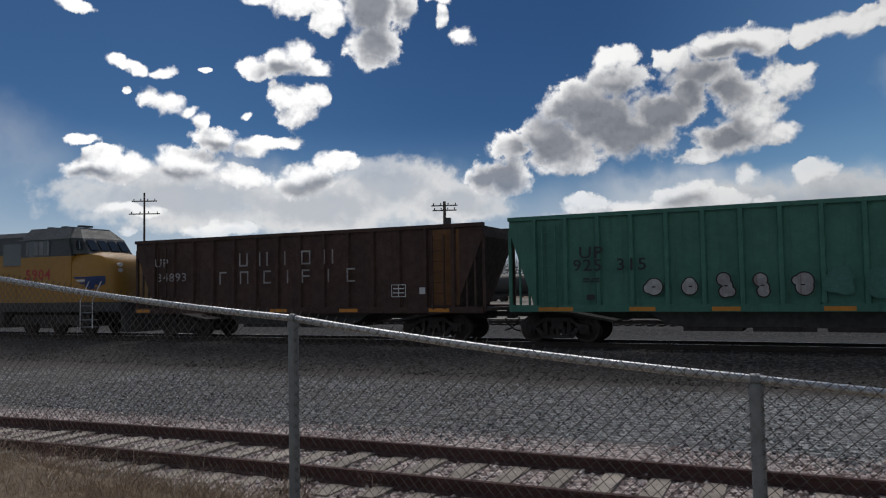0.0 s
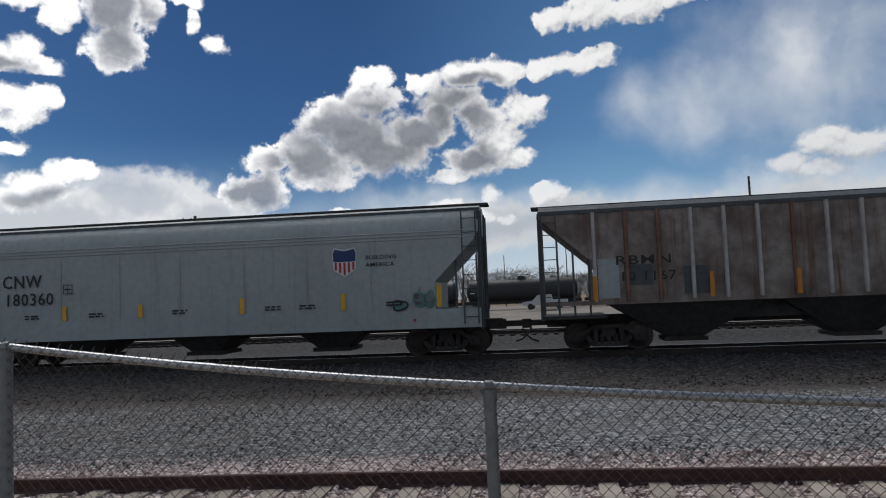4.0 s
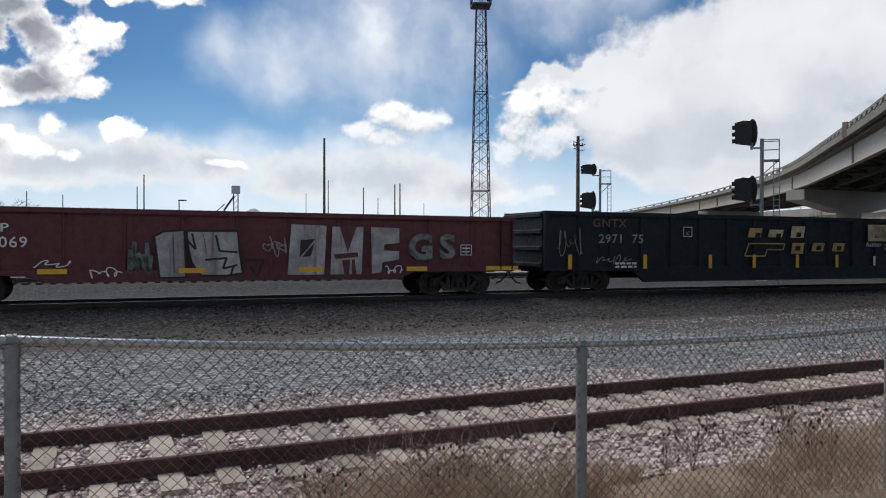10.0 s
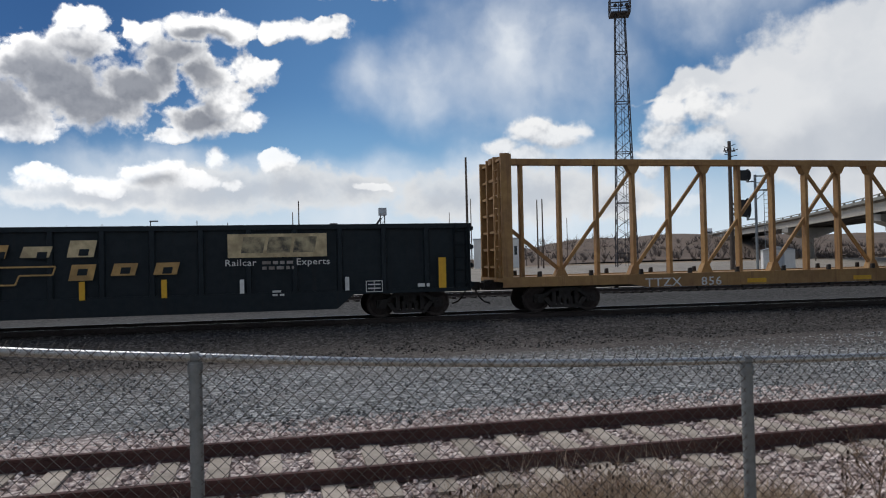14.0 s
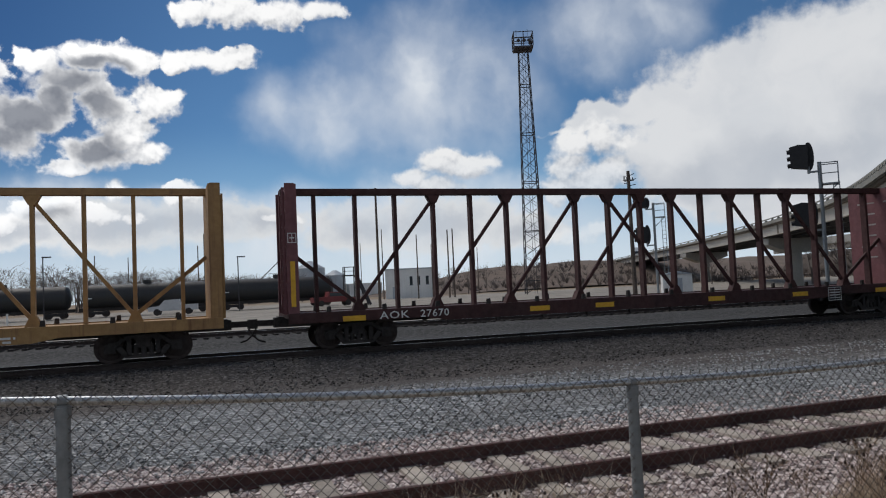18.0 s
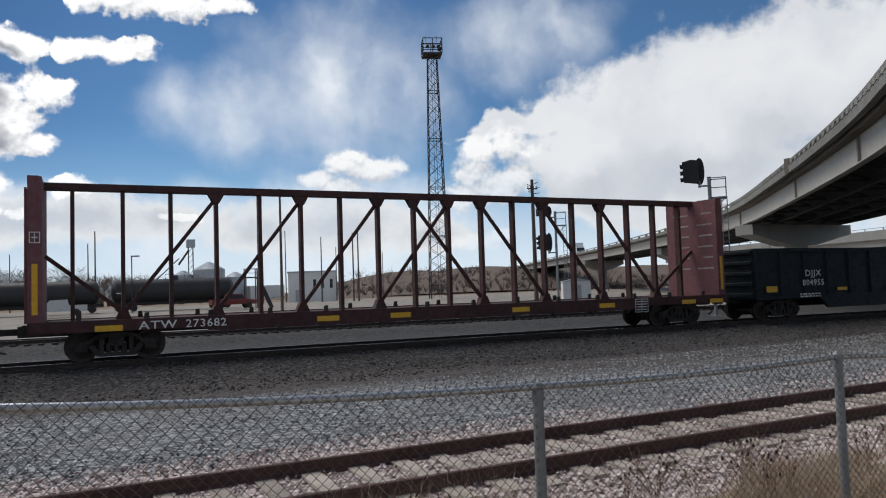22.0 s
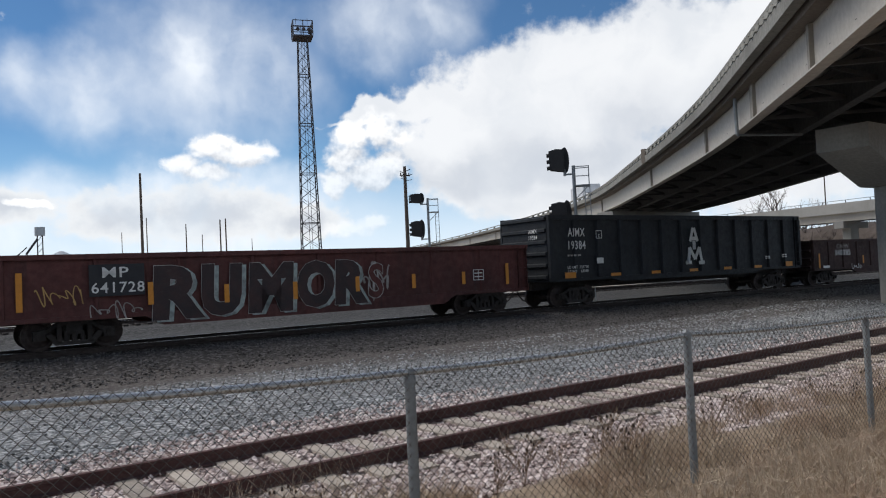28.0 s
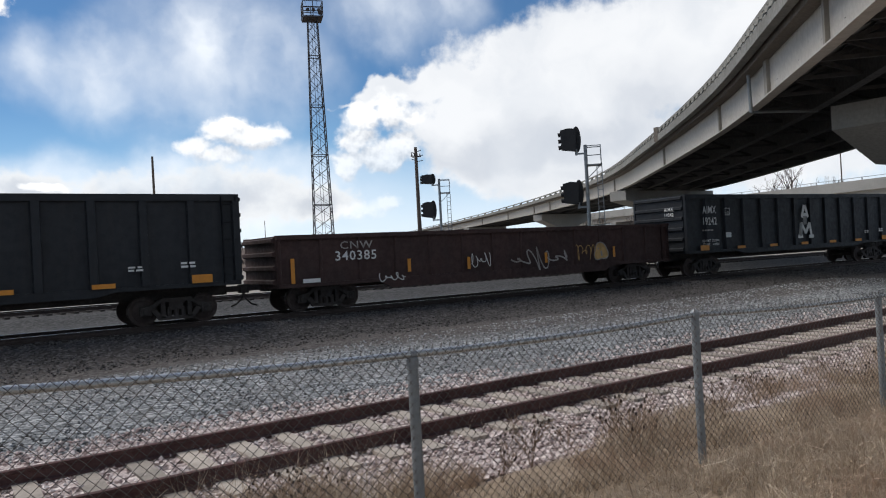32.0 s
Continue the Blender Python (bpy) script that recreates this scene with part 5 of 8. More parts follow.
def coupler_mesh():
    s = Shape().box(-0.55, 0.05, -0.10, 0.10, 0.78, 0.96)
    s.prism([(0.0, -0.14), (0.16, -0.16), (0.24, -0.05), (0.16, 0.02), (0.22, 0.14), (0.06, 0.17), (0.0, 0.14)], "z", 0.72, 1.0)
    s.box(-0.75, -0.5, -0.24, 0.24, 0.72, 1.02)
    return s.mesh("coupler", M_TRUCK)


def hose_mesh():
    s = Shape()
    pts = [(0, -0.3, 0.74), (0.12, -0.3, 0.52), (0.3, -0.26, 0.36), (0.5, -0.2, 0.30)]
    for p, q in zip(pts, pts[1:]):
        s.tube(p, q, 0.028, 6)
    return s.mesh("air_hose", M_TRUCK)


COUPLER_ME, HOSE_ME = coupler_mesh(), hose_mesh()


def ladder_mesh(h, w, n, mat):
    s = Shape()
    for x in (-w / 2, w / 2):
        s.box(x - 0.02, x + 0.02, -0.06, 0.0, 0, h)
    for i in range(n):
        z = h * (i + 0.5) / n
        s.tube((-w / 2, -0.06, z), (w / 2, -0.06, z), 0.014, 5)
    return s.mesh("ladder", mat)


def start_car(name, label, a, b, group="cars of the freight train", inset=2.45, trucks=True):
    """A car between the coupling places a and b along the train."""
    L = b - a
    car = thing(name, label, "freight car", group)
    CARS.append((car, (a + b) / 2))
    if trucks:
        for sg in (-1, 1):
            truck(car, sg * (L / 2 - inset))
    for rz in (0, 180):
        m = pose(0, 0, 0, 0, 0, rz) @ pose(L / 2 - 0.14, 0, 0)
        part("coupler", COUPLER_ME, None, car, "steel knuckle coupler", m=m)
        part("air_hose", HOSE_ME, None, car, m=m)
    s = Shape().box(-L / 2 + 0.75, L / 2 - 0.75, -0.28, 0.28, 0.72, 1.05)
    part("centre_sill", s, M_TRUCK, car, "dark centre sill")
    return car, L


def patch(car, x0, x1, z0, z1, mat, name="reflector_stripe", y=None, label=""):
    y = SIDE - 0.09 if y is None else y
    return part(name, Shape().box(x0, x1, y - 0.004, y, z0, z1), mat, car, label)


def frame_box(car, x, z, w, h, mat=None, y=None, bars=2):
    """A stencilled panel outline, its small print left as bars."""
    y = SIDE - 0.09 if y is None else y
    mat = mat or M_WHITE
    s = Shape()
    t = 0.022
    s.box(x - w / 2, x + w / 2, y - 0.004, y, z - h / 2, z - h / 2 + t).box(x - w / 2, x + w / 2, y - 0.004, y, z + h / 2 - t, z + h / 2)
    s.box(x - w / 2, x - w / 2 + t, y - 0.004, y, z - h / 2 + t, z + h / 2 - t).box(x + w / 2 - t, x + w / 2, y - 0.004, y, z - h / 2 + t, z + h / 2 - t)
    for i in range(bars):
        zz = z - h / 2 + h * (i + 1) / (bars + 1)
        s.box(x - w / 2 + 0.06, x + w / 2 - 0.06, y - 0.004, y, zz - 0.018, zz + 0.018)
    if bars:
        s.box(x - 0.01, x + 0.01, y - 0.0035, y, z - h / 2 + t, z + h / 2 - t)
    part("stencil_panel", s, mat, car, "white stencilled inspection panel")


def small_print(car, x, z, w, rows=2, h=0.07, mat=None, y=None):
    y = SIDE - 0.09 if y is None else y
    s = Shape()
    rg = random.Random(int(x * 100) + rows)
    for i in range(rows):
        zz = z - i * h * 1.7
        a = x - w / 2
        while a < x + w / 2 - 0.05:
            d = rg.uniform(0.08, 0.25)
            s.box(a, min(a + d, x + w / 2), y - 0.0035, y, zz, zz + h)
            a += d + 0.06
    part("small_print", s, mat or M_DULLWHITE, car, "small stencilled print")


def bars_word(car, x, z, widths, h, mat, y=None, gap=0.12, name="painted_letter", slant=0.0):
    """A word that stays plain blocks, a block a letter."""
    y = SIDE - 0.09 if y is None else y
    total = sum(widths) + gap * (len(widths) - 1)
    a = x - total / 2
    for i, w in enumerate(widths):
        part(name, Shape().prism([(a, z - h / 2), (a + w, z - h / 2), (a + w + slant, z + h / 2), (a + slant, z + h / 2)], "y", y - 0.004, y), mat, car)
        a += w + gap


def stroke_blocks(car, xs, z, w, h, t, mat, y, sides):
    """Worn letter-sized stencil blocks, one at each of xs, made of the bars named in sides: left, right, top, bottom, middle."""
    for x, which in zip(xs, sides.split()):
        s = Shape()
        bars = {"l": (x - w / 2, x - w / 2 + t, z - h / 2, z + h / 2), "r": (x + w / 2 - t, x + w / 2, z - h / 2, z + h / 2), "t": (x - w / 2 + t, x + w / 2 - t, z + h / 2 - t, z + h / 2),
                "b": (x - w / 2 + t, x + w / 2 - t, z - h / 2, z - h / 2 + t), "m": (x - w / 2 + t, x + w / 2 - t, z - t / 2, z + t / 2), "c": (x - t / 2, x + t / 2, z - h / 2, z + h / 2)}
        for k in which:
            b4 = bars[k]
            s.box(b4[0], b4[1], y - 0.004, y, b4[2], b4[3])
        part("painted_letter", s, mat, car)


def outline_ring(o, ring, w, y):
    """A closed flat band along a ring of (x, z)."""
    n = len(ring)
    vs = []
    for i in range(n):
        (ax, az_), (bx, bz) = ring[i - 1], ring[(i + 1) % n]
        l = math.hypot(bx - ax, bz - az_) or 1
        nx_, nz_ = -(bz - az_) / l * w / 2, (bx - ax) / l * w / 2
        vs += [(ring[i][0] + nx_, y, ring[i][1] + nz_), (ring[i][0] - nx_, y, ring[i][1] - nz_)]
    o.add(vs, [(2 * i, 2 * i + 1, (2 * i + 3) % (2 * n), (2 * i + 2) % (2 * n)) for i in range(n)])


def scrawl(car, x0, x1, z0, z1, letters, fill, line, seed=1, y=None, name="graffiti", blocky=3, thick=0.05, inner=None):
    """Sprayed bubble shapes: filled blobs inside a wavy outline, standing for painted tags."""
    y = SIDE - 0.095 if y is None else y
    rg = random.Random(seed)
    w = (x1 - x0) / letters
    g = part(name, Shape().box(x0, x1, y + 0.003, y + 0.0035, z0 + 0.2, z0 + 0.22), fill, car, "sprayed graffiti")
    for i in range(letters):
        f, o = Shape(), Shape()
        cx, cz = x0 + (i + 0.5) * w, (z0 + z1) / 2 + rg.uniform(-0.05, 0.05)
        n = 22
        lobes, ph, am = rg.choice((2, 3, 3, 4)), rg.uniform(0, 6.3), rg.uniform(0.10, 0.22)
        ring = []
        for k in range(n):
            a = 2 * math.pi * k / n
            q = (abs(math.cos(a)) ** blocky + abs(math.sin(a)) ** blocky) ** (-1 / blocky)
            r = q * (1 - am * 0.5 + am * math.sin(lobes * a + ph))
            ring.append((cx + 0.50 * w * r * math.cos(a), cz + 0.48 * (z1 - z0) * r * math.sin(a)))
        f.add([(px, y + 0.002 - 0.0006 * (i % 3), pz) for px, pz in ring], [tuple(range(n))])
        part("sprayed_shape", f, fill, g)
        outline_ring(o, ring, thick, y - 0.004)
        part("outline", o, line, g, "sprayed outline")
        hx, hz = cx + rg.uniform(-0.1, 0.1) * w, cz + rg.uniform(-0.1, 0.15)
        for j in range(rg.randint(2, 3)):
            p1 = (hx + 0.26 * w * math.cos(j * 1.9 + ph), hz + 0.3 * (z1 - z0) * math.sin(j * 2.3 + ph))
            p2 = (p1[0] + rg.uniform(-0.25, 0.25) * w, p1[1] + rg.uniform(-0.35, 0.35) * (z1 - z0))
            part("inner_stroke", Shape().beam((p1[0], y - 0.0015, p1[1]), (p2[0], y - 0.0015, p2[1]), 0.006, thick * 1.8), inner or line, g)
    return g


def scribble(car, x0, x1, z0, z1, mat, seed=1, n=14, y=None, w=0.03):
    y = SIDE - 0.095 if y is None else y
    rg = random.Random(seed)
    # one unbroken ribbon that loops from letter to letter
    m = n * 8
    ph, am = [rg.uniform(0, 6.3) for _ in range(3)], (x1 - x0) / n * 0.9
    pts = []
    for i in range(m + 1):
        t = i / m
        a_ = t * n * math.pi
        env = 0.55 + 0.45 * math.sin(t * 9 + ph[0])
        pts.append((x0 + (x1 - x0) * t + am * math.sin(a_ + ph[1]) * 0.8, (z0 + z1) / 2 + (z1 - z0) * 0.5 * env * math.sin(a_ * 1.0 + ph[2] + 0.8 * math.sin(t * 13))))
    s = Shape()
    ring = []
    for i, (px, pz) in enumerate(pts):
        qx, qz = pts[min(m, i + 1)]
        ox, oz = pts[max(0, i - 1)]
        l = math.hypot(qx - ox, qz - oz) or 1
        nx_, nz_ = -(qz - oz) / l * w / 2, (qx - ox) / l * w / 2
        ring.append([(px + nx_, y, pz + nz_), (px - nx_, y, pz - nz_)])
    for i in range(m):
        s.f.append((2 * i, 2 * i + 1, 2 * i + 3, 2 * i + 2))
    s.v = [q for pair in ring for q in pair]
    return part("graffiti_tag", s, mat, car, "thin sprayed tag")


PAINTED = ("lettering", "reporting_mark", "car_number", "painted_letter", "reflector_stripe", "stencil_panel", "small_print", "graffiti", "emblem", "placard", "number_panel", "sign_panel", "outline_stroke", "sprayed", "bubble_graffiti", "faded_graffiti", "dark_plate", "ochre_panel", "conspicuity_light", "shield_emblem")


def nudge(car, d):
    """Shifts what is painted on a car's side along it."""
    for ob in car.children:
        if ob.name.startswith(PAINTED):
            ob.location.x += d


def gondola(name, label, a, b, z0, z1, mat, posts=14, post_w=0.16, end_gap=0.62, deep=0.25, mat_end=None, post_d=0.09, chord=0.14, inside=None):
    """An open gondola: side sheets, posts, top chord, ribbed ends, floor."""
    car, L = start_car(name, label, a, b)
    h = L / 2 - end_gap
    inside = inside or mat
    for sg in (-1, 1):
        s = Shape().box(-h, h, sg * 1.46 - 0.03, sg * 1.46 + 0.03, z0 + 0.12, z1 - chord)
        part("side_sheet", s, mat, car, "steel side sheet")
        s = Shape().box(-h - 0.02, h + 0.02, sg * 1.48 - 0.10, sg * 1.48 + 0.10, z1 - chord, z1)
        part("top_chord", s, mat, car)
        # the sill dips between the trucks
        t = h - 3.6
        s = Shape().prism([(-h, z0), (-t, z0), (-t + 0.5, z0 - deep), (t - 0.5, z0 - deep), (t, z0), (h, z0), (h, z0 + 0.12), (-h, z0 + 0.12)], "y", sg * 1.5 - 0.07, sg * 1.5 + 0.07)
        part("side_sill", s, mat, car)
    pm = Shape().prism([(-post_w / 2, 0), (post_w / 2, 0), (post_w / 2 - 0.03, -post_d), (-post_w / 2 + 0.03, -post_d)], "z", z0 + 0.12, z1 - chord).mesh("side_post", mat)
    for i in range(posts):
        x = -h + 0.08 + (2 * h - 0.16) * i / (posts - 1)
        part("side_post", pm, None, car, m=pose(x, -1.49, 0))
        part("side_post", pm, None, car, m=pose(x, 1.49, 0, 0, 0, 180))
    for sg in (-1, 1):
        s = Shape().box(sg * h - 0.03, sg * h + 0.03, -1.43, 1.43, z0, z1 - 0.02)
        e = part("end_sheet", s, mat_end or mat, car, "end wall with horizontal ribs")
        n = max(3, int((z1 - z0) / 0.42))
        for i in range(n):
            zz = z0 + 0.2 + (z1 - z0 - 0.35) * i / (n - 1)
            r = Shape().prism([(sg * (h + 0.03), zz - 0.09), (sg * (h + 0.13), zz - 0.05), (sg * (h + 0.13), zz + 0.05), (sg * (h + 0.03), zz + 0.09)], "y", -1.42, 1.42)
            part("end_rib", r, mat_end or mat, e)
        lm = ladder_mesh(z1 - z0 - 0.1, 0.42, 5, mat)
        part("ladder", lm, None, car, "side ladder of steel rungs", m=pose(sg * (h - 0.3) * (1 if sg < 0 else -1) * (-1), -1.55, z0 + 0.05))
    part("floor", Shape().box(-h + 0.04, h - 0.04, -1.42, 1.42, z0 + 0.05, z0 + 0.14), inside, car, "steel floor")
    brake = Shape().tube((h + 0.18, 0.6, z0 + 0.9), (h + 0.24, 0.6, z0 + 0.9), 0.26, 16)
    part("brake_wheel", brake, M_TRUCK, car)
    return car, L, h


def open_hopper(name, label, a, b, z0, z1, mat, posts, slope=1.1, end_gap=0.45, floor_z=0.55, inset=2.45):
    """A high open-top hopper with end sheets that slope in towards the trucks."""
    car, L = start_car(name, label, a, b, inset=inset)
    h = L / 2 - end_gap
    lo = h - slope
    for sg in (-1, 1):
        s = Shape().prism([(-h, z1), (h, z1), (h, z1 - 0.35), (lo, z0), (-lo, z0), (-h, z1 - 0.35)], "y", sg * 1.46 - 0.03, sg * 1.46 + 0.03)
        part("side_sheet", s, mat, car, "steel side sheet")
        part("top_chord", Shape().box(-h - 0.02, h + 0.02, sg * 1.47 - 0.10, sg * 1.47 + 0.10, z1 - 0.02, z1 + 0.10), mat, car)
        part("side_sill", Shape().box(-h, h, sg * 1.5 - 0.08, sg * 1.5 + 0.08, z0 - 0.18, z0 + 0.03), mat, car)
    for i in range(posts):
        x = -lo + 0.05 + (2 * lo - 0.1) * i / (posts - 1)
        pm = Shape().prism([(-0.09, 0), (0.09, 0), (0.055, -0.11), (-0.055, -0.11)], "z", z0 + 0.03, z1 - 0.02)
        part("side_post", pm, mat, car, m=pose(x, -1.49, 0))
        part("side_post", pm, mat, car, m=pose(x, 1.49, 0, 0, 0, 180))
    for sg in (-1, 1):
        s = Shape().prism([(sg * h, z1), (sg * h, z1 - 0.35), (sg * lo, z0), (sg * (lo - 0.2), z0 - 0.1), (sg * (lo - 0.27), z0 - 0.05), (sg * (lo - 0.07), z0 + 0.05), (sg * (h - 0.06), z1 - 0.33), (sg * (h - 0.06), z1)], "y", -1.43, 1.43)
        part("slope_sheet", s, mat, car, "sloping end sheet")
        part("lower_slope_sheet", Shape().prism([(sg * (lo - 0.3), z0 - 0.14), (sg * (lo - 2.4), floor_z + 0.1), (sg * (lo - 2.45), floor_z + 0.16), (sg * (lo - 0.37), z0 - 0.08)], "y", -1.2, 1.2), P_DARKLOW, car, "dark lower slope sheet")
        for y in (-1.42, 1.42):
            part("corner_post", Shape().box(sg * h - 0.05, sg * h + 0.05, y - 0.05, y + 0.05, z0 - 0.15, z1 - 0.3), mat, car)
        for x in (0.32, 0.62):
            part("end_post", Shape().box(sg * (h - x) - 0.03, sg * (h - x) + 0.03, -1.45, -1.39, z0, z1 - 0.35 - 0.0), mat, car)
        part("end_platform", Shape().box(sg * (lo - 0.2) if sg > 0 else -h, h if sg > 0 else -(lo - 0.2), -1.42, 1.42, z0 - 0.12, z0 - 0.03), mat, car)
        part("ladder", ladder_mesh(z1 - z0 - 0.2, 0.42, 7, mat), None, car, "side ladder of steel rungs", m=pose(sg * (lo - 0.55), -1.60, z0 - 0.05))
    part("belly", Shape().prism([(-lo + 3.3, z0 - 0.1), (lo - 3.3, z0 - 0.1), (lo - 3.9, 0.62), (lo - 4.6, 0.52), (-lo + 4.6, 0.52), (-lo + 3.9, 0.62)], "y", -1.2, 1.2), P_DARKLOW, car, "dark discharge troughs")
    for k in (-1, 0, 1):
        c_ = k * (lo - 4.6) * 0.75
        part("outlet_gate", Shape().box(c_ - 0.8, c_ + 0.8, -1.25, 1.25, 0.42, 0.55), M_TRUCK, car)
    return car, L, h


def covered_hopper(name, label, a, b, z0, z1, mat, mat_low, levels, xe, bays, ribs=0, mat_rib=None, end_gap=0.55, roof=None, rib_alt=None, shift=0.0):
    """levels: (height, half width, share of the end slope); xe: how far the end slope cuts in."""
    car, L = start_car(name, label, a, b)
    h = L / 2 - end_gap
    rings = []
    for z, w, cut in levels:
        x = h - xe * cut
        rings.append([(-x, -w, z), (x, -w, z), (x, w, z), (-x, w, z)])
    part("body", Shape().loft(rings), mat, car, label.split(" ")[0] + " steel body", True)
    zt = levels[-1][0]
    part("running_board", Shape().box(-h - 0.25, h + 0.25, -0.42, 0.42, zt + 0.05, zt + 0.10), P_DARKLOW, car, "dark roof walkway grating")
    for i in range(4):
        x = -h + 2 * h * (i + 0.5) / 4
        part("hatch", Shape().box(x - h / 4.6, x + h / 4.6, -0.34, 0.34, zt - 0.02, zt + 0.048), roof or mat, car, "long roof hatch")
    for sg in (-1, 1):
        part("side_sill", Shape().box(-h, h, sg * 1.5 - 0.07, sg * 1.5 + 0.07, z0 if not ribs else levels[0][0] - 0.1, levels[0][0]), mat, car)
        part("roof_eave", Shape().box(-h - 0.02, h + 0.02, sg * (levels[-2][1] + 0.0) - 0.04, sg * (levels[-2][1]) + 0.04, levels[-2][0] - 0.06, levels[-2][0] + 0.05), roof or mat, car)
    lo = h - xe * levels[0][2]
    n = len(bays)
    for c_, w in bays:
        s = Shape().loft([[(c_ - 0.45, -0.6, 0.30), (c_ + 0.45, -0.6, 0.30), (c_ + 0.45, 0.6, 0.30), (c_ - 0.45, 0.6, 0.30)],
                          [(c_ - w, -1.48, levels[0][0]), (c_ + w, -1.48, levels[0][0]), (c_ + w, 1.48, levels[0][0]), (c_ - w, 1.48, levels[0][0])]])
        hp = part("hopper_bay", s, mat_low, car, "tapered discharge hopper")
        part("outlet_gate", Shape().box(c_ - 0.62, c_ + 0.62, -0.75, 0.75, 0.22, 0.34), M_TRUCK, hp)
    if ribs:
        # Dark filler, added so that no light shows through between the bays.
        part("belly", Shape().prism([(-lo + 1.2, levels[0][0] - 0.02), (lo - 1.2, levels[0][0] - 0.02), (lo - 1.9, 0.86), (-lo + 1.9, 0.86)], "y", -0.9, 0.9), mat_low, car, "dark panel added between the hoppers to block the light behind")
        w0, w1, q0, q1 = levels[-2][1], levels[-1][1], levels[-2][0] + 0.03, levels[-1][0] + 0.012
        part("roof_sheet", Shape().loft([[(-h, -w0, q0), (h, -w0, q0), (h, w0, q0), (-h, w0, q0)], [(-h, -w1, q1), (h, -w1, q1), (h, w1, q1), (-h, w1, q1)]]), roof or mat, car, "dark weathered roof")
        for i in range(ribs):
            x = (lo + 0.18) * (2 * i / (ribs - 1) - 1)
            s = Shape().prism([(-0.06, 0), (0.06, 0), (0.04, -0.09), (-0.04, -0.09)], "z", levels[0][0], levels[-2][0] - 0.05)
            mt = mat_rib if not rib_alt or i % 4 not in (1, 2) or i % 5 == 0 else rib_alt
            part("side_post", s, mt, car, m=pose(x, -1.60, 0))
            part("side_post", s, mt, car, m=pose(x, 1.60, 0, 0, 0, 180))
    for sg in (-1, 1):
        for y in (-1.45, -0.7, 0.7, 1.45):
            part("end_post", Shape().box(sg * h - 0.05, sg * h + 0.05, y - 0.05, y + 0.05, z0 - 0.05, levels[-2][0]), roof or mat, car)
        for k in (0.5, 0.95, 1.4) if ribs else (0.72,):
            part("end_post", Shape().box(sg * (h - k) - 0.03, sg * (h - k) + 0.03, -1.47, -1.41, z0, levels[0][0] + 2.0 - k * 0.25), roof or mat, car)
        part("end_platform", Shape().box(min(sg * h, sg * (lo - 0.1)), max(sg * h, sg * (lo - 0.1)), -1.5, 1.5, z0 - 0.02, z0 + 0.08), mat_low, car)
        part("ladder", ladder_mesh(levels[-2][0] - z0 - 0.2, 0.42, 8, roof or mat), None, car, "end ladder of steel rungs", m=pose(sg * (h - 0.28), -1.56, z0 + 0.1))
        part("roof_bracket", Shape().beam((sg * h, -0.4, zt + 0.05), (sg * (h + 0.25), -0.4, zt + 0.07), 0.05, 0.05), roof or mat, car)
    for ob in car.children:
        if ob.name.startswith(("body", "running_board", "hatch", "side_sill", "roof_eave", "end_post", "end_platform", "ladder", "roof_bracket")):
            ob.location.x += shift
    return car, L, h


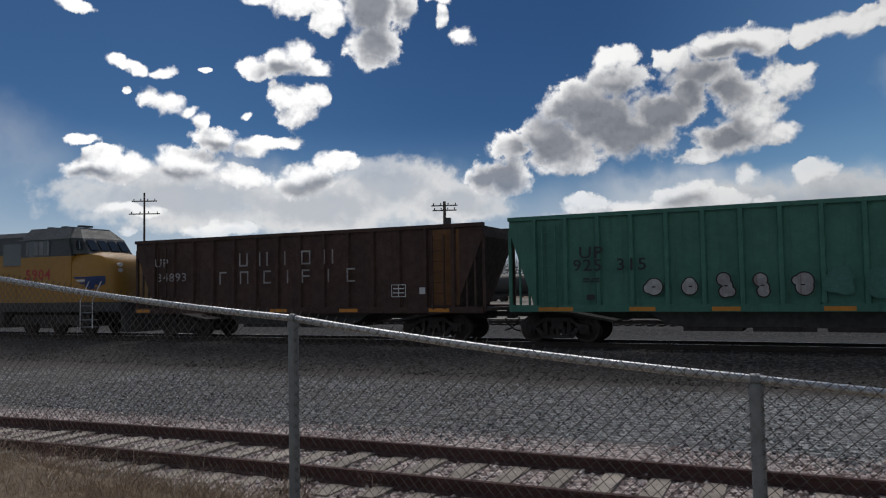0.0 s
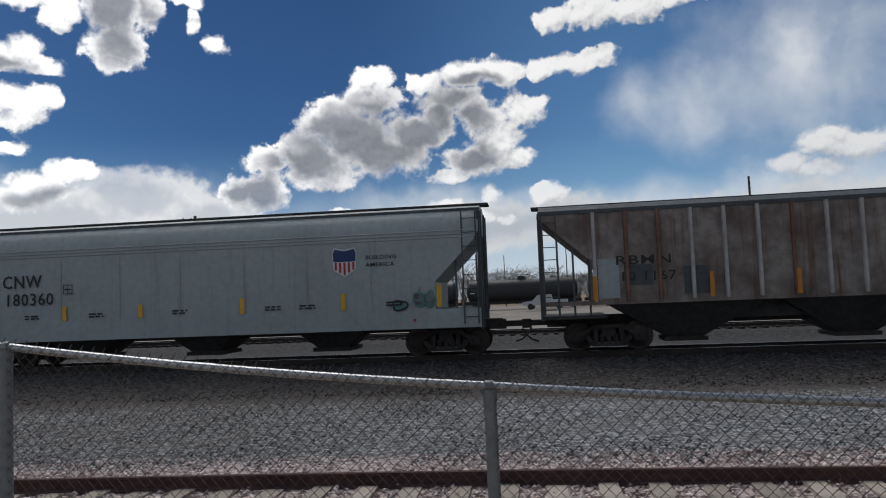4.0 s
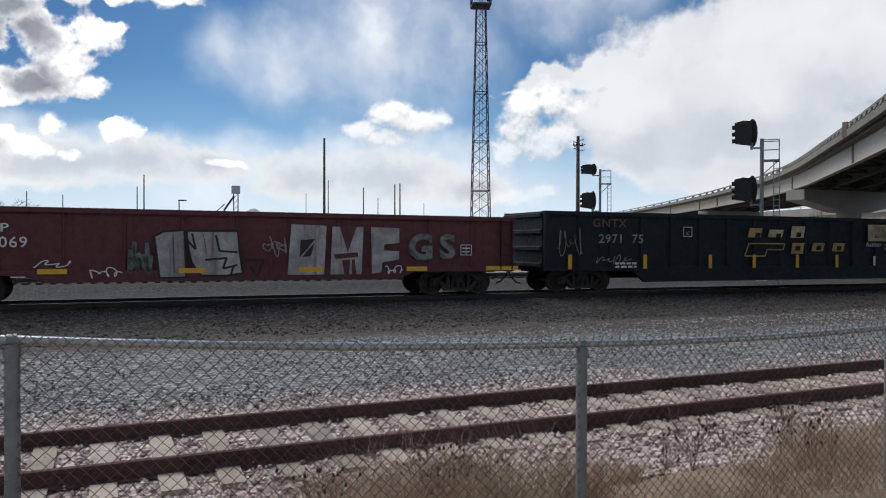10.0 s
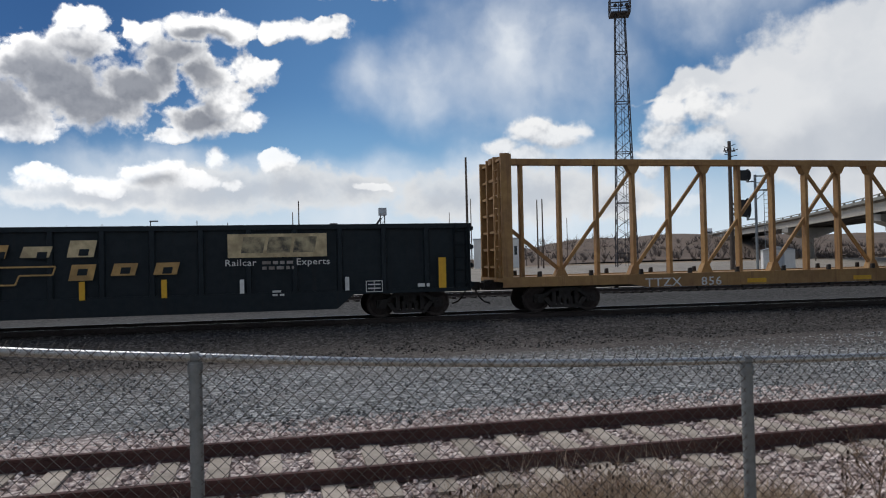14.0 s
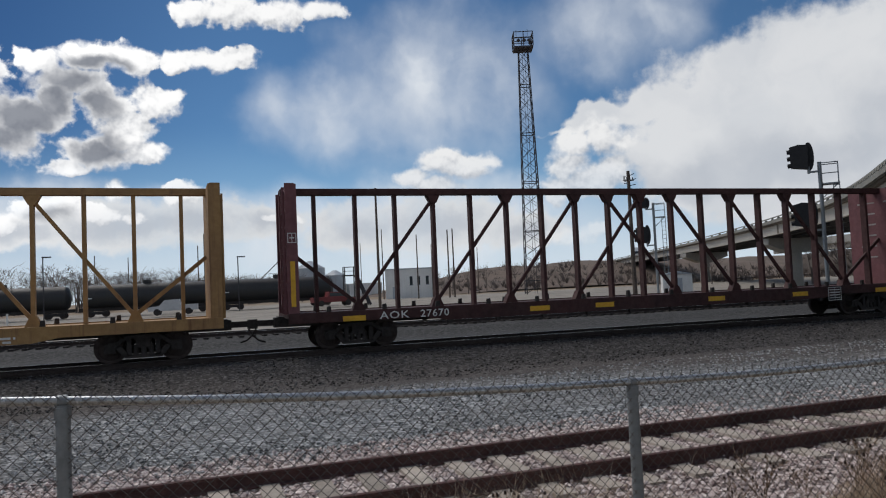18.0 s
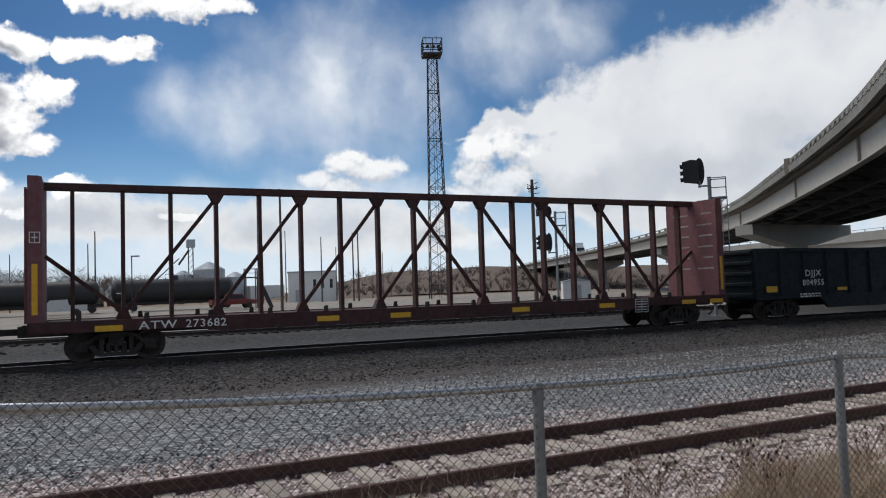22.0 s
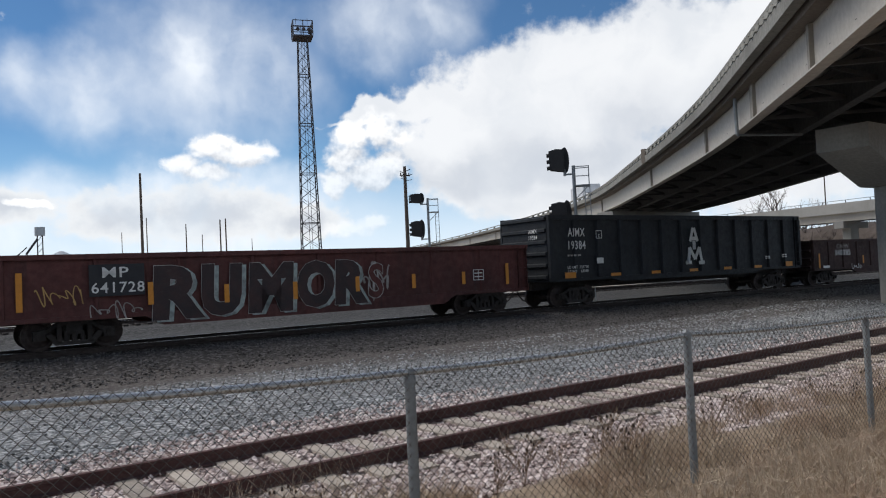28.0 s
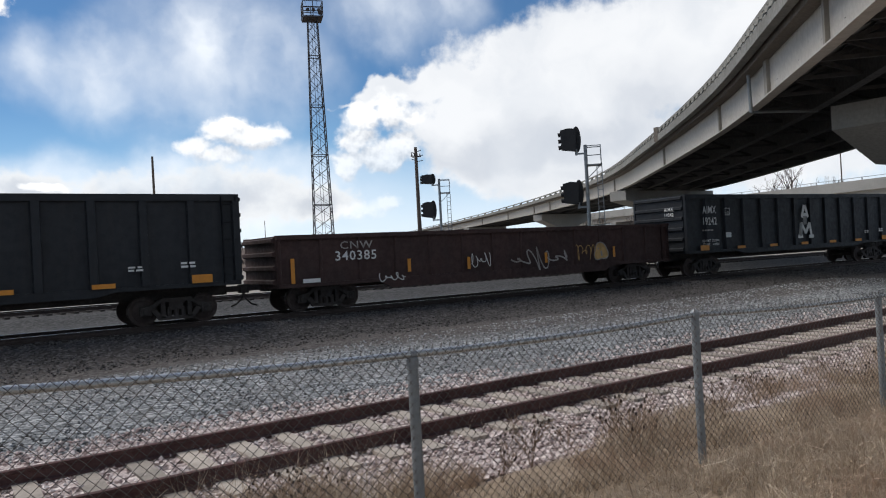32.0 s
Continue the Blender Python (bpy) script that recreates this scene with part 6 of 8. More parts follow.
def centerbeam(name, label, a, b, mat, zd=1.12, zt=5.05, mat_bulk=None, bays=18, inset=3.1, gap=0.95):
    """A centre-partition lumber flat car, empty, with ribbed end bulkheads."""
    car, L = start_car(name, label, a, b, inset=inset)
    h = L / 2 - gap
    mb = mat_bulk or mat
    t = h - 4.2
    part("deck", Shape().box(-h, h, -1.42, 1.42, zd - 0.12, zd), mat, car, "bare steel deck")
    for sg in (-1, 1):
        s = Shape().prism([(-h, zd - 0.28), (-t, zd - 0.28), (-t + 0.7, zd - 0.40), (t - 0.7, zd - 0.40), (t, zd - 0.28), (h, zd - 0.28), (h, zd + 0.03), (-h, zd + 0.03)], "y", sg * 1.46 - 0.05, sg * 1.46 + 0.05)
        part("side_sill", s, mat, car)
        for k in range(14):
            x = -h + 1.2 + (2 * h - 2.4) * k / 13
            part("cable_anchor", Shape().prism([(x - 0.07, zd + 0.03), (x + 0.07, zd + 0.03), (x + 0.06, zd + 0.2), (x - 0.05, zd + 0.19)], "y", sg * 1.40 - 0.04, sg * 1.40 + 0.04), M_TRUCK, car)
        for k in range(10):
            x = -t + 2 * t * (k + 0.5) / 10
            part("winch", Shape().tube((x, sg * 1.5, zd - 0.44), (x, sg * 1.36, zd - 0.44), 0.08, 8), M_TRUCK, car)
    part("top_chord", Shape().box(-h, h, -0.17, 0.17, zt - 0.20, zt), mat, car, "top chord of the centre partition")
    n = bays
    xs = [(h - 1.05) * (2 * i / (n - 1) - 1) for i in range(n)]
    half = n // 2
    runs = [(i, i + 2) for i in range(1, half, 2)] + [(i, i - 2) for i in range(n - 2, half, -2)]      # foot and head of each diagonal
    feet, heads = [f_ for f_, _h in runs], [h_ for _f, h_ in runs]
    for i, x in enumerate(xs):
        p = part("upright", Shape().box(x - 0.055, x + 0.055, -0.13, 0.13, zd, zt - 0.2), mat, car, "upright of the partition")
        if i in heads:
            part("gusset", Shape().prism([(x - 0.24, zt - 0.2), (x + 0.24, zt - 0.2), (x + 0.09, zt - 0.48), (x - 0.09, zt - 0.48)], "y", -0.15, 0.15), mat, p)
        if i in feet:
            part("foot_gusset", Shape().prism([(x - 0.22, zd), (x + 0.22, zd), (x + 0.09, zd + 0.3), (x - 0.09, zd + 0.3)], "y", -0.15, 0.15), mat, p)
    for k, (f_, h_) in enumerate(runs):
        part("diagonal_brace", Shape().beam((xs[f_], 0.02 * (k % 2), zd + 0.15), (xs[h_], 0.02 * (k % 2), zt - 0.33), 0.09, 0.11), mat, car)
    for sg, x in ((-1, xs[1]), (1, xs[-2])):
        part("knee_brace", Shape().beam((sg * (h - 0.35), 0, zd + 1.85), (x, 0, zd + 0.2), 0.08, 0.12), mat, car)
    for sg in (-1, 1):
        x0, x1 = (h - 0.34, h - 0.28)
        b_ = part("bulkhead", Shape().box(min(sg * x0, sg * x1), max(sg * x0, sg * x1), -1.42, 1.42, zd, zt - 0.02), mb, car, "tall end bulkhead with stiffening ribs")
        for y in (-1.36, -0.45, 0.45, 1.36):
            part("bulkhead_post", Shape().box(min(sg * x1, sg * h), max(sg * x1, sg * h), y - 0.06, y + 0.06, zd, zt), mb, b_)
        for k in range(7):
            zz = zd + 0.35 + (zt - zd - 0.5) * k / 6
            part("bulkhead_rib", Shape().box(min(sg * x1, sg * (h - 0.06)), max(sg * x1, sg * (h - 0.06)), -1.30, 1.30, zz - 0.04, zz + 0.04), mb, b_)
        part("ladder", ladder_mesh(zt - zd - 0.3, 0.36, 9, mb), None, car, "end ladder of steel rungs", m=pose(sg * (h + 0.02), -1.1, zd, 0, 0, 90 * sg))
    return car, L, h, xs


# coupling places along the train
K = [-163.0, -141.3, -125.2, -108.4, -88.6, -69.7, -50.8, -31.45, -8.3, 18.3, 44.9, 71.5, 94.5, 113.8, 132.75, 152.4, 171.6, 190.7]

P_BROWN = surface("brown_car_paint", (0.085, 0.047, 0.036), (0.05, 0.03, 0.026), 0.8, 0, 5, 0.6, 0.7, 0.55, (0.035, 0.022, 0.02))
P_GREEN = surface("green_car_paint", (0.065, 0.20, 0.145), (0.05, 0.145, 0.108), 0.65, 0, 5, 0.6, 0.55, 0.45, (0.03, 0.075, 0.055))
P_GREY = surface("grey_car_paint", (0.36, 0.40, 0.40), (0.27, 0.30, 0.30), 0.6, 0, 5, 0.5, 0.5, 0.3, (0.15, 0.16, 0.15))
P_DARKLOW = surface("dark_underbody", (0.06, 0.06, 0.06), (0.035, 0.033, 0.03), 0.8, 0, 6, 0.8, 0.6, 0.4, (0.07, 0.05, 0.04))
P_RUSTGREY = surface("rust_streaked_grey", (0.33, 0.295, 0.265), (0.135, 0.10, 0.085), 0.8, 0, 3, 0.55, 0.95, 0.95, (0.13, 0.066, 0.046))
P_RIBPALE = surface("pale_post_paint", (0.52, 0.50, 0.48), (0.26, 0.23, 0.21), 0.7, 0, 5, 0.7, 0.6, 0.5, (0.15, 0.08, 0.06))
P_RIBRUST = surface("rusty_post_paint", (0.24, 0.13, 0.095), (0.10, 0.055, 0.045), 0.8, 0, 5, 0.7, 0.6, 0.5)
P_RED = surface("oxide_red_paint", (0.155, 0.042, 0.038), (0.08, 0.027, 0.026), 0.75, 0, 5, 0.45, 0.8, 0.7, (0.06, 0.028, 0.025))
P_OXRED = surface("brown_oxide_paint", (0.115, 0.038, 0.034), (0.06, 0.026, 0.024), 0.75, 0, 5, 0.45, 0.8, 0.6, (0.04, 0.024, 0.022))
P_MAROON = surface("maroon_car_paint", (0.115, 0.036, 0.04), (0.085, 0.032, 0.034), 0.75, 0, 5, 0.5, 0.6, 0.5, (0.045, 0.025, 0.025))
P_DKGREEN = surface("dark_green_paint", (0.016, 0.023, 0.028), (0.013, 0.018, 0.022), 0.6, 0, 5, 0.5, 0.5, 0.3, (0.026, 0.022, 0.02), spec=0.18)
P_YELLOW = surface("worn_yellow_paint", (0.38, 0.225, 0.085), (0.23, 0.13, 0.065), 0.7, 0, 5, 0.7, 0.6, 0.75, (0.16, 0.08, 0.045))
P_BLACKG = surface("charcoal_car_paint", (0.024, 0.027, 0.031), (0.016, 0.017, 0.019), 0.55, 0, 5, 0.5, 0.5, 0.25, (0.04, 0.036, 0.033), spec=0.22)
P_CBRED = surface("boxcar_red_paint", (0.07, 0.027, 0.025), (0.04, 0.02, 0.019), 0.75, 0, 5, 0.8, 0.7, 0.5, (0.035, 0.02, 0.018))
P_DKBROWN = surface("dark_brown_paint", (0.06, 0.032, 0.028), (0.035, 0.022, 0.02), 0.8, 0, 5, 0.6, 0.7, 0.5, (0.03, 0.02, 0.018))
P_LOCO = surface("locomotive_yellow", (0.36, 0.185, 0.03), (0.26, 0.135, 0.028), 0.45, 0, 5, 0.5, 0.4, 0.3, (0.2, 0.12, 0.05))
P_LOCODARK = surface("locomotive_dark_grey", (0.055, 0.06, 0.06), (0.035, 0.036, 0.036), 0.5, 0, 5, 0.7, 0.5, 0.3, (0.08, 0.075, 0.07))
P_ROOF = surface("weathered_dark_roof", (0.085, 0.10, 0.105), (0.055, 0.06, 0.06), 0.65, 0, 5, 0.7, 0.6, 0.3, (0.05, 0.05, 0.05))
P_LOCOGREY = surface("locomotive_grey", (0.20, 0.21, 0.21), (0.12, 0.12, 0.12), 0.6, 0, 5, 0.7, 0.5, 0.3)
P_GLASS = plain("dark_cab_glass", (0.03, 0.035, 0.04), 0.08)
M_SPRAYW = surface("sprayed_pale_paint", (0.50, 0.50, 0.48), (0.22, 0.20, 0.20), 0.75, 0, 5, 0.9, 0.85, 0.8, (0.15, 0.09, 0.08), bump=0)
M_SPRAYG = surface("sprayed_grey_green", (0.24, 0.29, 0.27), (0.07, 0.06, 0.055), 0.75, 0, 7, 1.8, 0.95, 0.5, (0.08, 0.04, 0.035), bump=0)
M_SPRAYD = surface("sprayed_dark_fill", (0.028, 0.025, 0.027), (0.07, 0.036, 0.034), 0.75, 0, 5, 1.4, 0.7, 0.2, (0.1, 0.11, 0.11), bump=0)
M_SPRAYP = surface("sprayed_pale_teal", (0.40, 0.47, 0.45), (0.16, 0.18, 0.18), 0.75, 0, 6, 1.2, 0.9, 0.5, (0.07, 0.05, 0.05), bump=0)
M_SPRAYK = surface("sprayed_black", (0.025, 0.022, 0.022), (0.05, 0.035, 0.03), 0.75, 0, 9, 1.2, 0.5, bump=0)
M_TAGFADED = surface("faded_sprayed_teal", (0.085, 0.21, 0.185), (0.062, 0.17, 0.13), 0.75, 0, 9, 1.2, 0.9, bump=0)
M_SPRAYT = surface("sprayed_teal", (0.10, 0.26, 0.26), (0.08, 0.2, 0.16), 0.75, 0, 9, 0.8, 0.7, bump=0)
M_BLUE = surface("deep_blue_paint", (0.03, 0.055, 0.16), (0.02, 0.035, 0.10), 0.6, 0, 9, 1, 0.5, bump=0)
M_REDP = surface("flag_red_paint", (0.42, 0.04, 0.05), (0.3, 0.03, 0.04), 0.6, 0, 9, 1, 0.5, bump=0)
M_ORPATCH = surface("ochre_paint", (0.20, 0.095, 0.03), (0.10, 0.05, 0.025), 0.75, 0, 4, 0.7, 0.7, 0.7, (0.06, 0.03, 0.02), bump=0)
M_BLACKPATCH = surface("black_paint_panel", (0.02, 0.022, 0.027), (0.03, 0.03, 0.033), 0.6, 0, 6, 1, 0.5, bump=0)
M_FAINT = surface("faint_red_stencil", (0.22, 0.10, 0.08), (0.10, 0.06, 0.05), 0.75, 0, 8, 1.5, 0.8, bump=0)
M_CREAM = surface("faded_cream_paint", (0.66, 0.54, 0.32), (0.36, 0.28, 0.17), 0.7, 0, 6, 2.0, 0.85, bump=0)
M_WORNBLK = surface("worn_black_paint", (0.03, 0.03, 0.033), (0.50, 0.42, 0.26), 0.7, 0, 9, 3.0, 0.95, bump=0)
M_MAROONK = surface("maroon_overspray", (0.13, 0.05, 0.05), (0.07, 0.03, 0.03), 0.8, 0, 9, 1.2, 0.6, bump=0)
M_TAN = surface("faded_tan_paint", (0.56, 0.35, 0.13), (0.30, 0.19, 0.08), 0.7, 0, 6, 2.2, 0.8, bump=0)


def shield(car, x, z, w, h, y=None):
    """A plain striped shield, with no letters."""
    y = SIDE - 0.13 if y is None else y
    out = [(-0.5, 0.32), (-0.42, 0.5), (0, 0.42), (0.42, 0.5), (0.5, 0.32), (0.46, -0.25), (0, -0.5), (-0.46, -0.25)]
    b_ = part("shield_emblem", Shape().prism([(x + u * w, z + v * h) for u, v in out], "y", y - 0.003, y), M_WHITE, car, "red, white and blue striped shield")
    part("blue_field", Shape().prism([(x + u * w, z + v * h) for u, v in [(-0.45, 0.02), (0.45, 0.02), (0.47, 0.3), (0.40, 0.45), (0, 0.38), (-0.40, 0.45), (-0.47, 0.3)]], "y", y - 0.006, y - 0.0035), M_BLUE, b_)
    for i in range(5):
        u = -0.36 + i * 0.18
        part("red_stripe", Shape().box(x + (u - 0.045) * w, x + (u + 0.045) * w, y - 0.006, y - 0.0035, z - (0.44 - abs(u) * 0.5) * h, z), M_REDP, b_)


def bubble(car, x, z, lobes, y):
    """A pale sprayed bubble of round lobes inside a black outline."""
    def disc(dx_, dz_, r, yy):
        return [(x + dx_ + r * math.cos(k * math.pi / 12), yy, z + dz_ + r * math.sin(k * math.pi / 12)) for k in range(24)]
    o = Shape()
    for k, (dx_, dz_, r) in enumerate(lobes):
        o.add(disc(dx_, dz_, r + 0.035, y - 0.0007 * k), [tuple(range(24))])
    g = part("bubble_graffiti", o, M_SPRAYK, car, "sprayed bubble in black outline")
    for k, (dx_, dz_, r) in enumerate(lobes):
        part("sprayed_shape", Shape().add(disc(dx_, dz_, r, y - 0.003 - 0.0007 * k), [tuple(range(24))]), M_SPRAYW, g)
    part("inner_stroke", Shape().box(x - 0.03, x + 0.07, y - 0.009, y - 0.0075, z - 0.02, z + 0.015), M_SPRAYK, g)


def sprayed(car, outlines, fill, line, y, thick=0.07, name="graffiti"):
    """Sprayed flat shapes, each with its own outline."""
    g = None
    for k, ring in enumerate(outlines):
        f = part(name if g is None else "sprayed_shape", Shape().add([(px, y - 0.0006 * k, pz) for px, pz in ring], [tuple(range(len(ring)))]), fill, g or car, "sprayed graffiti")
        g = g or f
        if line:
            o = Shape()
            outline_ring(o, ring, thick, y - 0.004)
            part("outline", o, line, g)
    return g


def sprayed_letter(car, ch, x, w, z0, z1, layers, y, lean=0.0):
    """A fat sprayed letter between z0 and z1; layers, back to front: (material, fattening, shift along the car, shift up)."""
    wide = {"R": 0.62, "U": 0.66, "M": 0.80, "O": 0.74, "S": 0.60, "E": 0.58, "G": 0.74}[ch]
    size = (z1 - z0) / 0.73
    sq = w / (wide * size)
    first = None
    for k, (mat, fat, dx_, dz_) in enumerate(layers):
        cu = bpy.data.curves.new("graffiti_letter", "FONT")
        cu.body, cu.size, cu.align_x, cu.offset, cu.resolution_u, cu.extrude, cu.shear = ch, size, "CENTER", fat, 3, 0.0008, lean
        cu.materials.append(mat)
        ob = new("graffiti_letter" if first is None else "letter_layer", cu)
        m = pose(x + dx_, y - 0.0025 * k, z0 + dz_, 90, 0, 0) @ Matrix.Diagonal((sq, 1, 1, 1))
        if first is None:
            ob.parent, ob.matrix_basis, first = car, m, ob
            tagged(ob, "fat sprayed graffiti letter")
        else:
            ob.parent, ob.matrix_basis = first, first.matrix_basis.inverted() @ m


# -- locomotive --
def locomotive():
    a, b = K[0], K[1]
    car, L = start_car("locomotive", "yellow diesel road locomotive with dark roof", a, b, trucks=False)
    car["category"] = "locomotive"
    h = L / 2 - 0.5
    part("frame", Shape().box(-h, h, -1.5, 1.5, 1.02, 1.42), P_DARKLOW, car, "dark underframe")
    part("hood", Shape().prism([(-0.95, 1.42), (0.95, 1.42), (0.95, 3.6), (-0.95, 3.6)], "x", -h + 1.0, 4.4), P_LOCO, car, "long yellow hood")
    part("hood_roof", Shape().prism([(-1.0, 3.6), (1.0, 3.6), (0.95, 4.4), (0.7, 4.62), (-0.7, 4.62), (-0.95, 4.4)], "x", -h + 1.0, 4.4), P_LOCODARK, car, "dark sooty upper hood")
    part("air_intake", Shape().box(2.6, 4.2, -1.01, -0.99, 3.1, 4.1), P_GLASS, car, "dark intake grille")
    part("radiator_wings", Shape().prism([(-1.5, 3.6), (1.5, 3.6), (1.5, 4.1), (1.1, 4.45), (-1.1, 4.45), (-1.5, 4.1)], "x", -h + 1.0, -h + 6.0), P_LOCOGREY, car)
    cab = part("cab", Shape().prism([(-1.5, 1.42), (1.5, 1.42), (1.5, 3.42), (-1.5, 3.42)], "x", 4.4, 7.5), P_LOCO, car, "yellow cab")
    part("cab_top", Shape().loft([[(4.4, -1.5, 3.42), (7.5, -1.5, 3.42), (7.5, 1.5, 3.42), (4.4, 1.5, 3.42)], [(4.4, -1.48, 4.2), (7.3, -1.48, 4.2), (7.3, 1.48, 4.2), (4.4, 1.48, 4.2)],
                                 [(4.4, -1.0, 4.72), (7.0, -1.0, 4.72), (7.0, 1.0, 4.72), (4.4, 1.0, 4.72)]]), P_LOCODARK, cab, "dark grey upper cab and roof")
    part("roof_edge", Shape().box(4.3, 7.4, -1.53, -1.47, 4.17, 4.23), P_LOCOGREY, cab)
    w_ = part("side_window", Shape().box(4.75, 6.2, -1.516, -1.47, 3.46, 4.12), P_GLASS, cab, "dark side window")
    for q in (0.0, 0.5, 0.82, 1.3):
        part("window_bar", Shape().box(4.75 + q, 4.75 + q + (0.15 if q in (0.0, 1.3) else 0.26), -1.524, -1.518, 3.5, 4.08), P_LOCOGREY, w_)
    # the wide nose swells up to the windscreens and falls away to the front
    part("nose", Shape().loft([[(x, -y, 1.42), (x, -y, z - 0.55), (x, -y * 0.82, z - 0.12), (x, -y * 0.4, z), (x, y * 0.4, z), (x, y * 0.82, z - 0.12), (x, y, z - 0.55), (x, y, 1.42)]
                               for x, y, z in ((7.5, 1.48, 3.62), (8.2, 1.46, 3.6), (8.8, 1.38, 3.52), (9.2, 1.25, 3.36), (9.45, 1.08, 3.1), (9.55, 0.9, 2.7))]), P_LOCO, car, "broad rounded yellow nose", True)
    part("windscreen_band", Shape().loft([[(7.3, -1.45, 3.5), (8.25, -1.2, 3.5), (8.25, 1.2, 3.5), (7.3, 1.45, 3.5)], [(7.3, -1.4, 4.2), (7.75, -1.15, 4.2), (7.75, 1.15, 4.2), (7.3, 1.4, 4.2)],
                                         [(7.0, -0.95, 4.66), (7.3, -0.85, 4.62), (7.3, 0.85, 4.62), (7.0, 0.95, 4.66)]]), P_LOCODARK, cab, "dark sloping front of the cab")
    for y in (-0.85, -0.28, 0.28, 0.85):
        part("windscreen", Shape().beam((8.18, y, 3.66), (7.86, y, 4.1), 0.42, 0.03), P_GLASS, cab, "dark windscreen pane")
    part("corner_window", Shape().beam((7.75, -1.325, 3.68), (7.62, -1.30, 4.08), 0.03, 0.32), P_GLASS, cab, "narrow corner window")
    part("roof_hatch", Shape().box(4.9, 6.4, -0.5, 0.5, 4.72, 4.79), P_LOCODARK, cab)
    for x in (4.7, 5.6, 6.6):
        part("roof_bump", Shape().box(x - 0.15, x + 0.15, -0.3, 0.3, 4.79, 4.86), P_LOCODARK, cab)
    for k, (u0, u1) in enumerate(((7.62, 9.4), (7.78, 9.4), (7.95, 9.4))):
        part("wing_feather", Shape().prism([(u0, 2.5 - 0.12 * k), (8.3, 2.5 - 0.12 * k), (8.3, 2.42 - 0.12 * k), (u0 + 0.12, 2.42 - 0.12 * k)], "y", -1.51, -1.495), M_BLUE if k != 1 else M_WHITE, car, "painted wing stripe")
    part("wing_emblem", Shape().loft([[(8.3, -1.478, 2.5), (8.85, -1.398, 2.52), (9.22, -1.258, 2.52), (9.22, -1.258, 2.2), (8.85, -1.398, 2.0), (8.5, -1.45, 1.95), (8.3, -1.478, 2.1)],
                                      [(8.3, -1.468, 2.5), (8.85, -1.388, 2.52), (9.22, -1.248, 2.52), (9.22, -1.248, 2.2), (8.85, -1.388, 2.0), (8.5, -1.44, 1.95), (8.3, -1.468, 2.1)]]), M_BLUE, car, "blue painted wing")
    for z in (3.0, 2.76):
        part("headlight", Shape().tube((9.42, -0.75, z), (9.58, -0.75, z), 0.09, 10), M_WHITE, car, "paired headlight lens")
    part("fuel_tank", Shape().prism([(-1.4, 0.55), (-1.1, 0.3), (1.1, 0.3), (1.4, 0.55), (1.4, 1.02), (-1.4, 1.02)], "x", -3.2, 3.2), P_DARKLOW, car)
    part("front_plow", Shape().prism([(h - 0.05, 0.2), (h + 0.25, 0.15), (h, 1.1), (h - 0.1, 1.1)], "y", -1.4, 1.4), P_DARKLOW, car)
    text("5904", 0.46, car, 5.5, 2.62, -1.512, M_REDP, "road_number", 1.15)
    for sg in (-1, 1):
        t = part("truck", Shape().box(-2.3, 2.3, -1.25, 1.25, 0.45, 0.85).box(-0.6, 0.6, -1.3, 1.3, 0.3, 0.6), M_TRUCK, car, "three-axle truck", m=pose(sg * 6.0, 0, 0))
        for y in (-1.2, 1.2):
            part("side_frame", Shape().prism([(-2.5, 0.5), (-2.4, 0.75), (2.4, 0.75), (2.5, 0.5), (1.6, 0.4), (0.9, 0.5), (-0.9, 0.5), (-1.6, 0.4)], "y", y - 0.08, y + 0.08), M_TRUCK, t)
        for x in (-1.8, 0, 1.8):
            WHEELS.append((part("wheelset", WHEEL_ME, None, t, m=pose(x, 0, 0.42)), x))
    for k in range(9):
        x = -h + 0.5 + k * (h + 3.6) / 8
        part("handrail_post", Shape().tube((x, -1.46, 1.5), (x, -1.46, 2.55), 0.02, 6), P_LOCO, car)
    part("handrail", Shape().tube((-h + 0.5, -1.46, 2.55), (4.2, -1.46, 2.55), 0.02, 6), P_LOCO, car)
    for k in range(4):
        part("step", Shape().box(h - 2.2, h - 1.6, -1.5, -1.2, 0.35 + k * 0.3, 0.39 + k * 0.3), M_GALV, car, "cab step")
    for x in (h - 2.25, h - 1.55):
        part("step_rail", Shape().tube((x, -1.53, 0.3), (x, -1.53, 1.5), 0.02, 6).tube((x, -1.53, 1.5), (x + 0.5, -1.53, 2.3), 0.02, 6), M_WHITE, car)


locomotive()

# -- brown open hopper --
car, L, h = open_hopper("open_hopper_car", "dark brown open-top hopper car with faded white lettering", K[1], K[2], 1.12, 3.78, P_BROWN, 14, 1.0, 0.42)
F = SIDE - 0.09
Y1 = F - 0.03
stroke_blocks(car, (-2.28, -1.35, -0.38, 0.54, 1.51), 2.95, 0.4, 0.5, 0.06, M_DULLWHITE, Y1, "lrb lr c lrtb lr")
stroke_blocks(car, (-3.23, -2.25, -1.15, -0.26, 0.56, 1.5, 2.46), 2.28, 0.4, 0.48, 0.06, M_DULLWHITE, Y1, "lt lrt ltb c ltm c ltb")
text("34893", 0.34, car, -5.85, 2.34, Y1, M_DULLWHITE, "car_number", 1.25)
text("UP", 0.34, car, -6.4, 2.92, Y1, M_DULLWHITE, "reporting_mark", 1.25)
frame_box(car, 4.31, 1.7, 0.55, 0.42, y=Y1)
patch(car, 5.1, 5.32, 1.58, 1.8, M_WHITE, "placard", Y1, "small white placard")
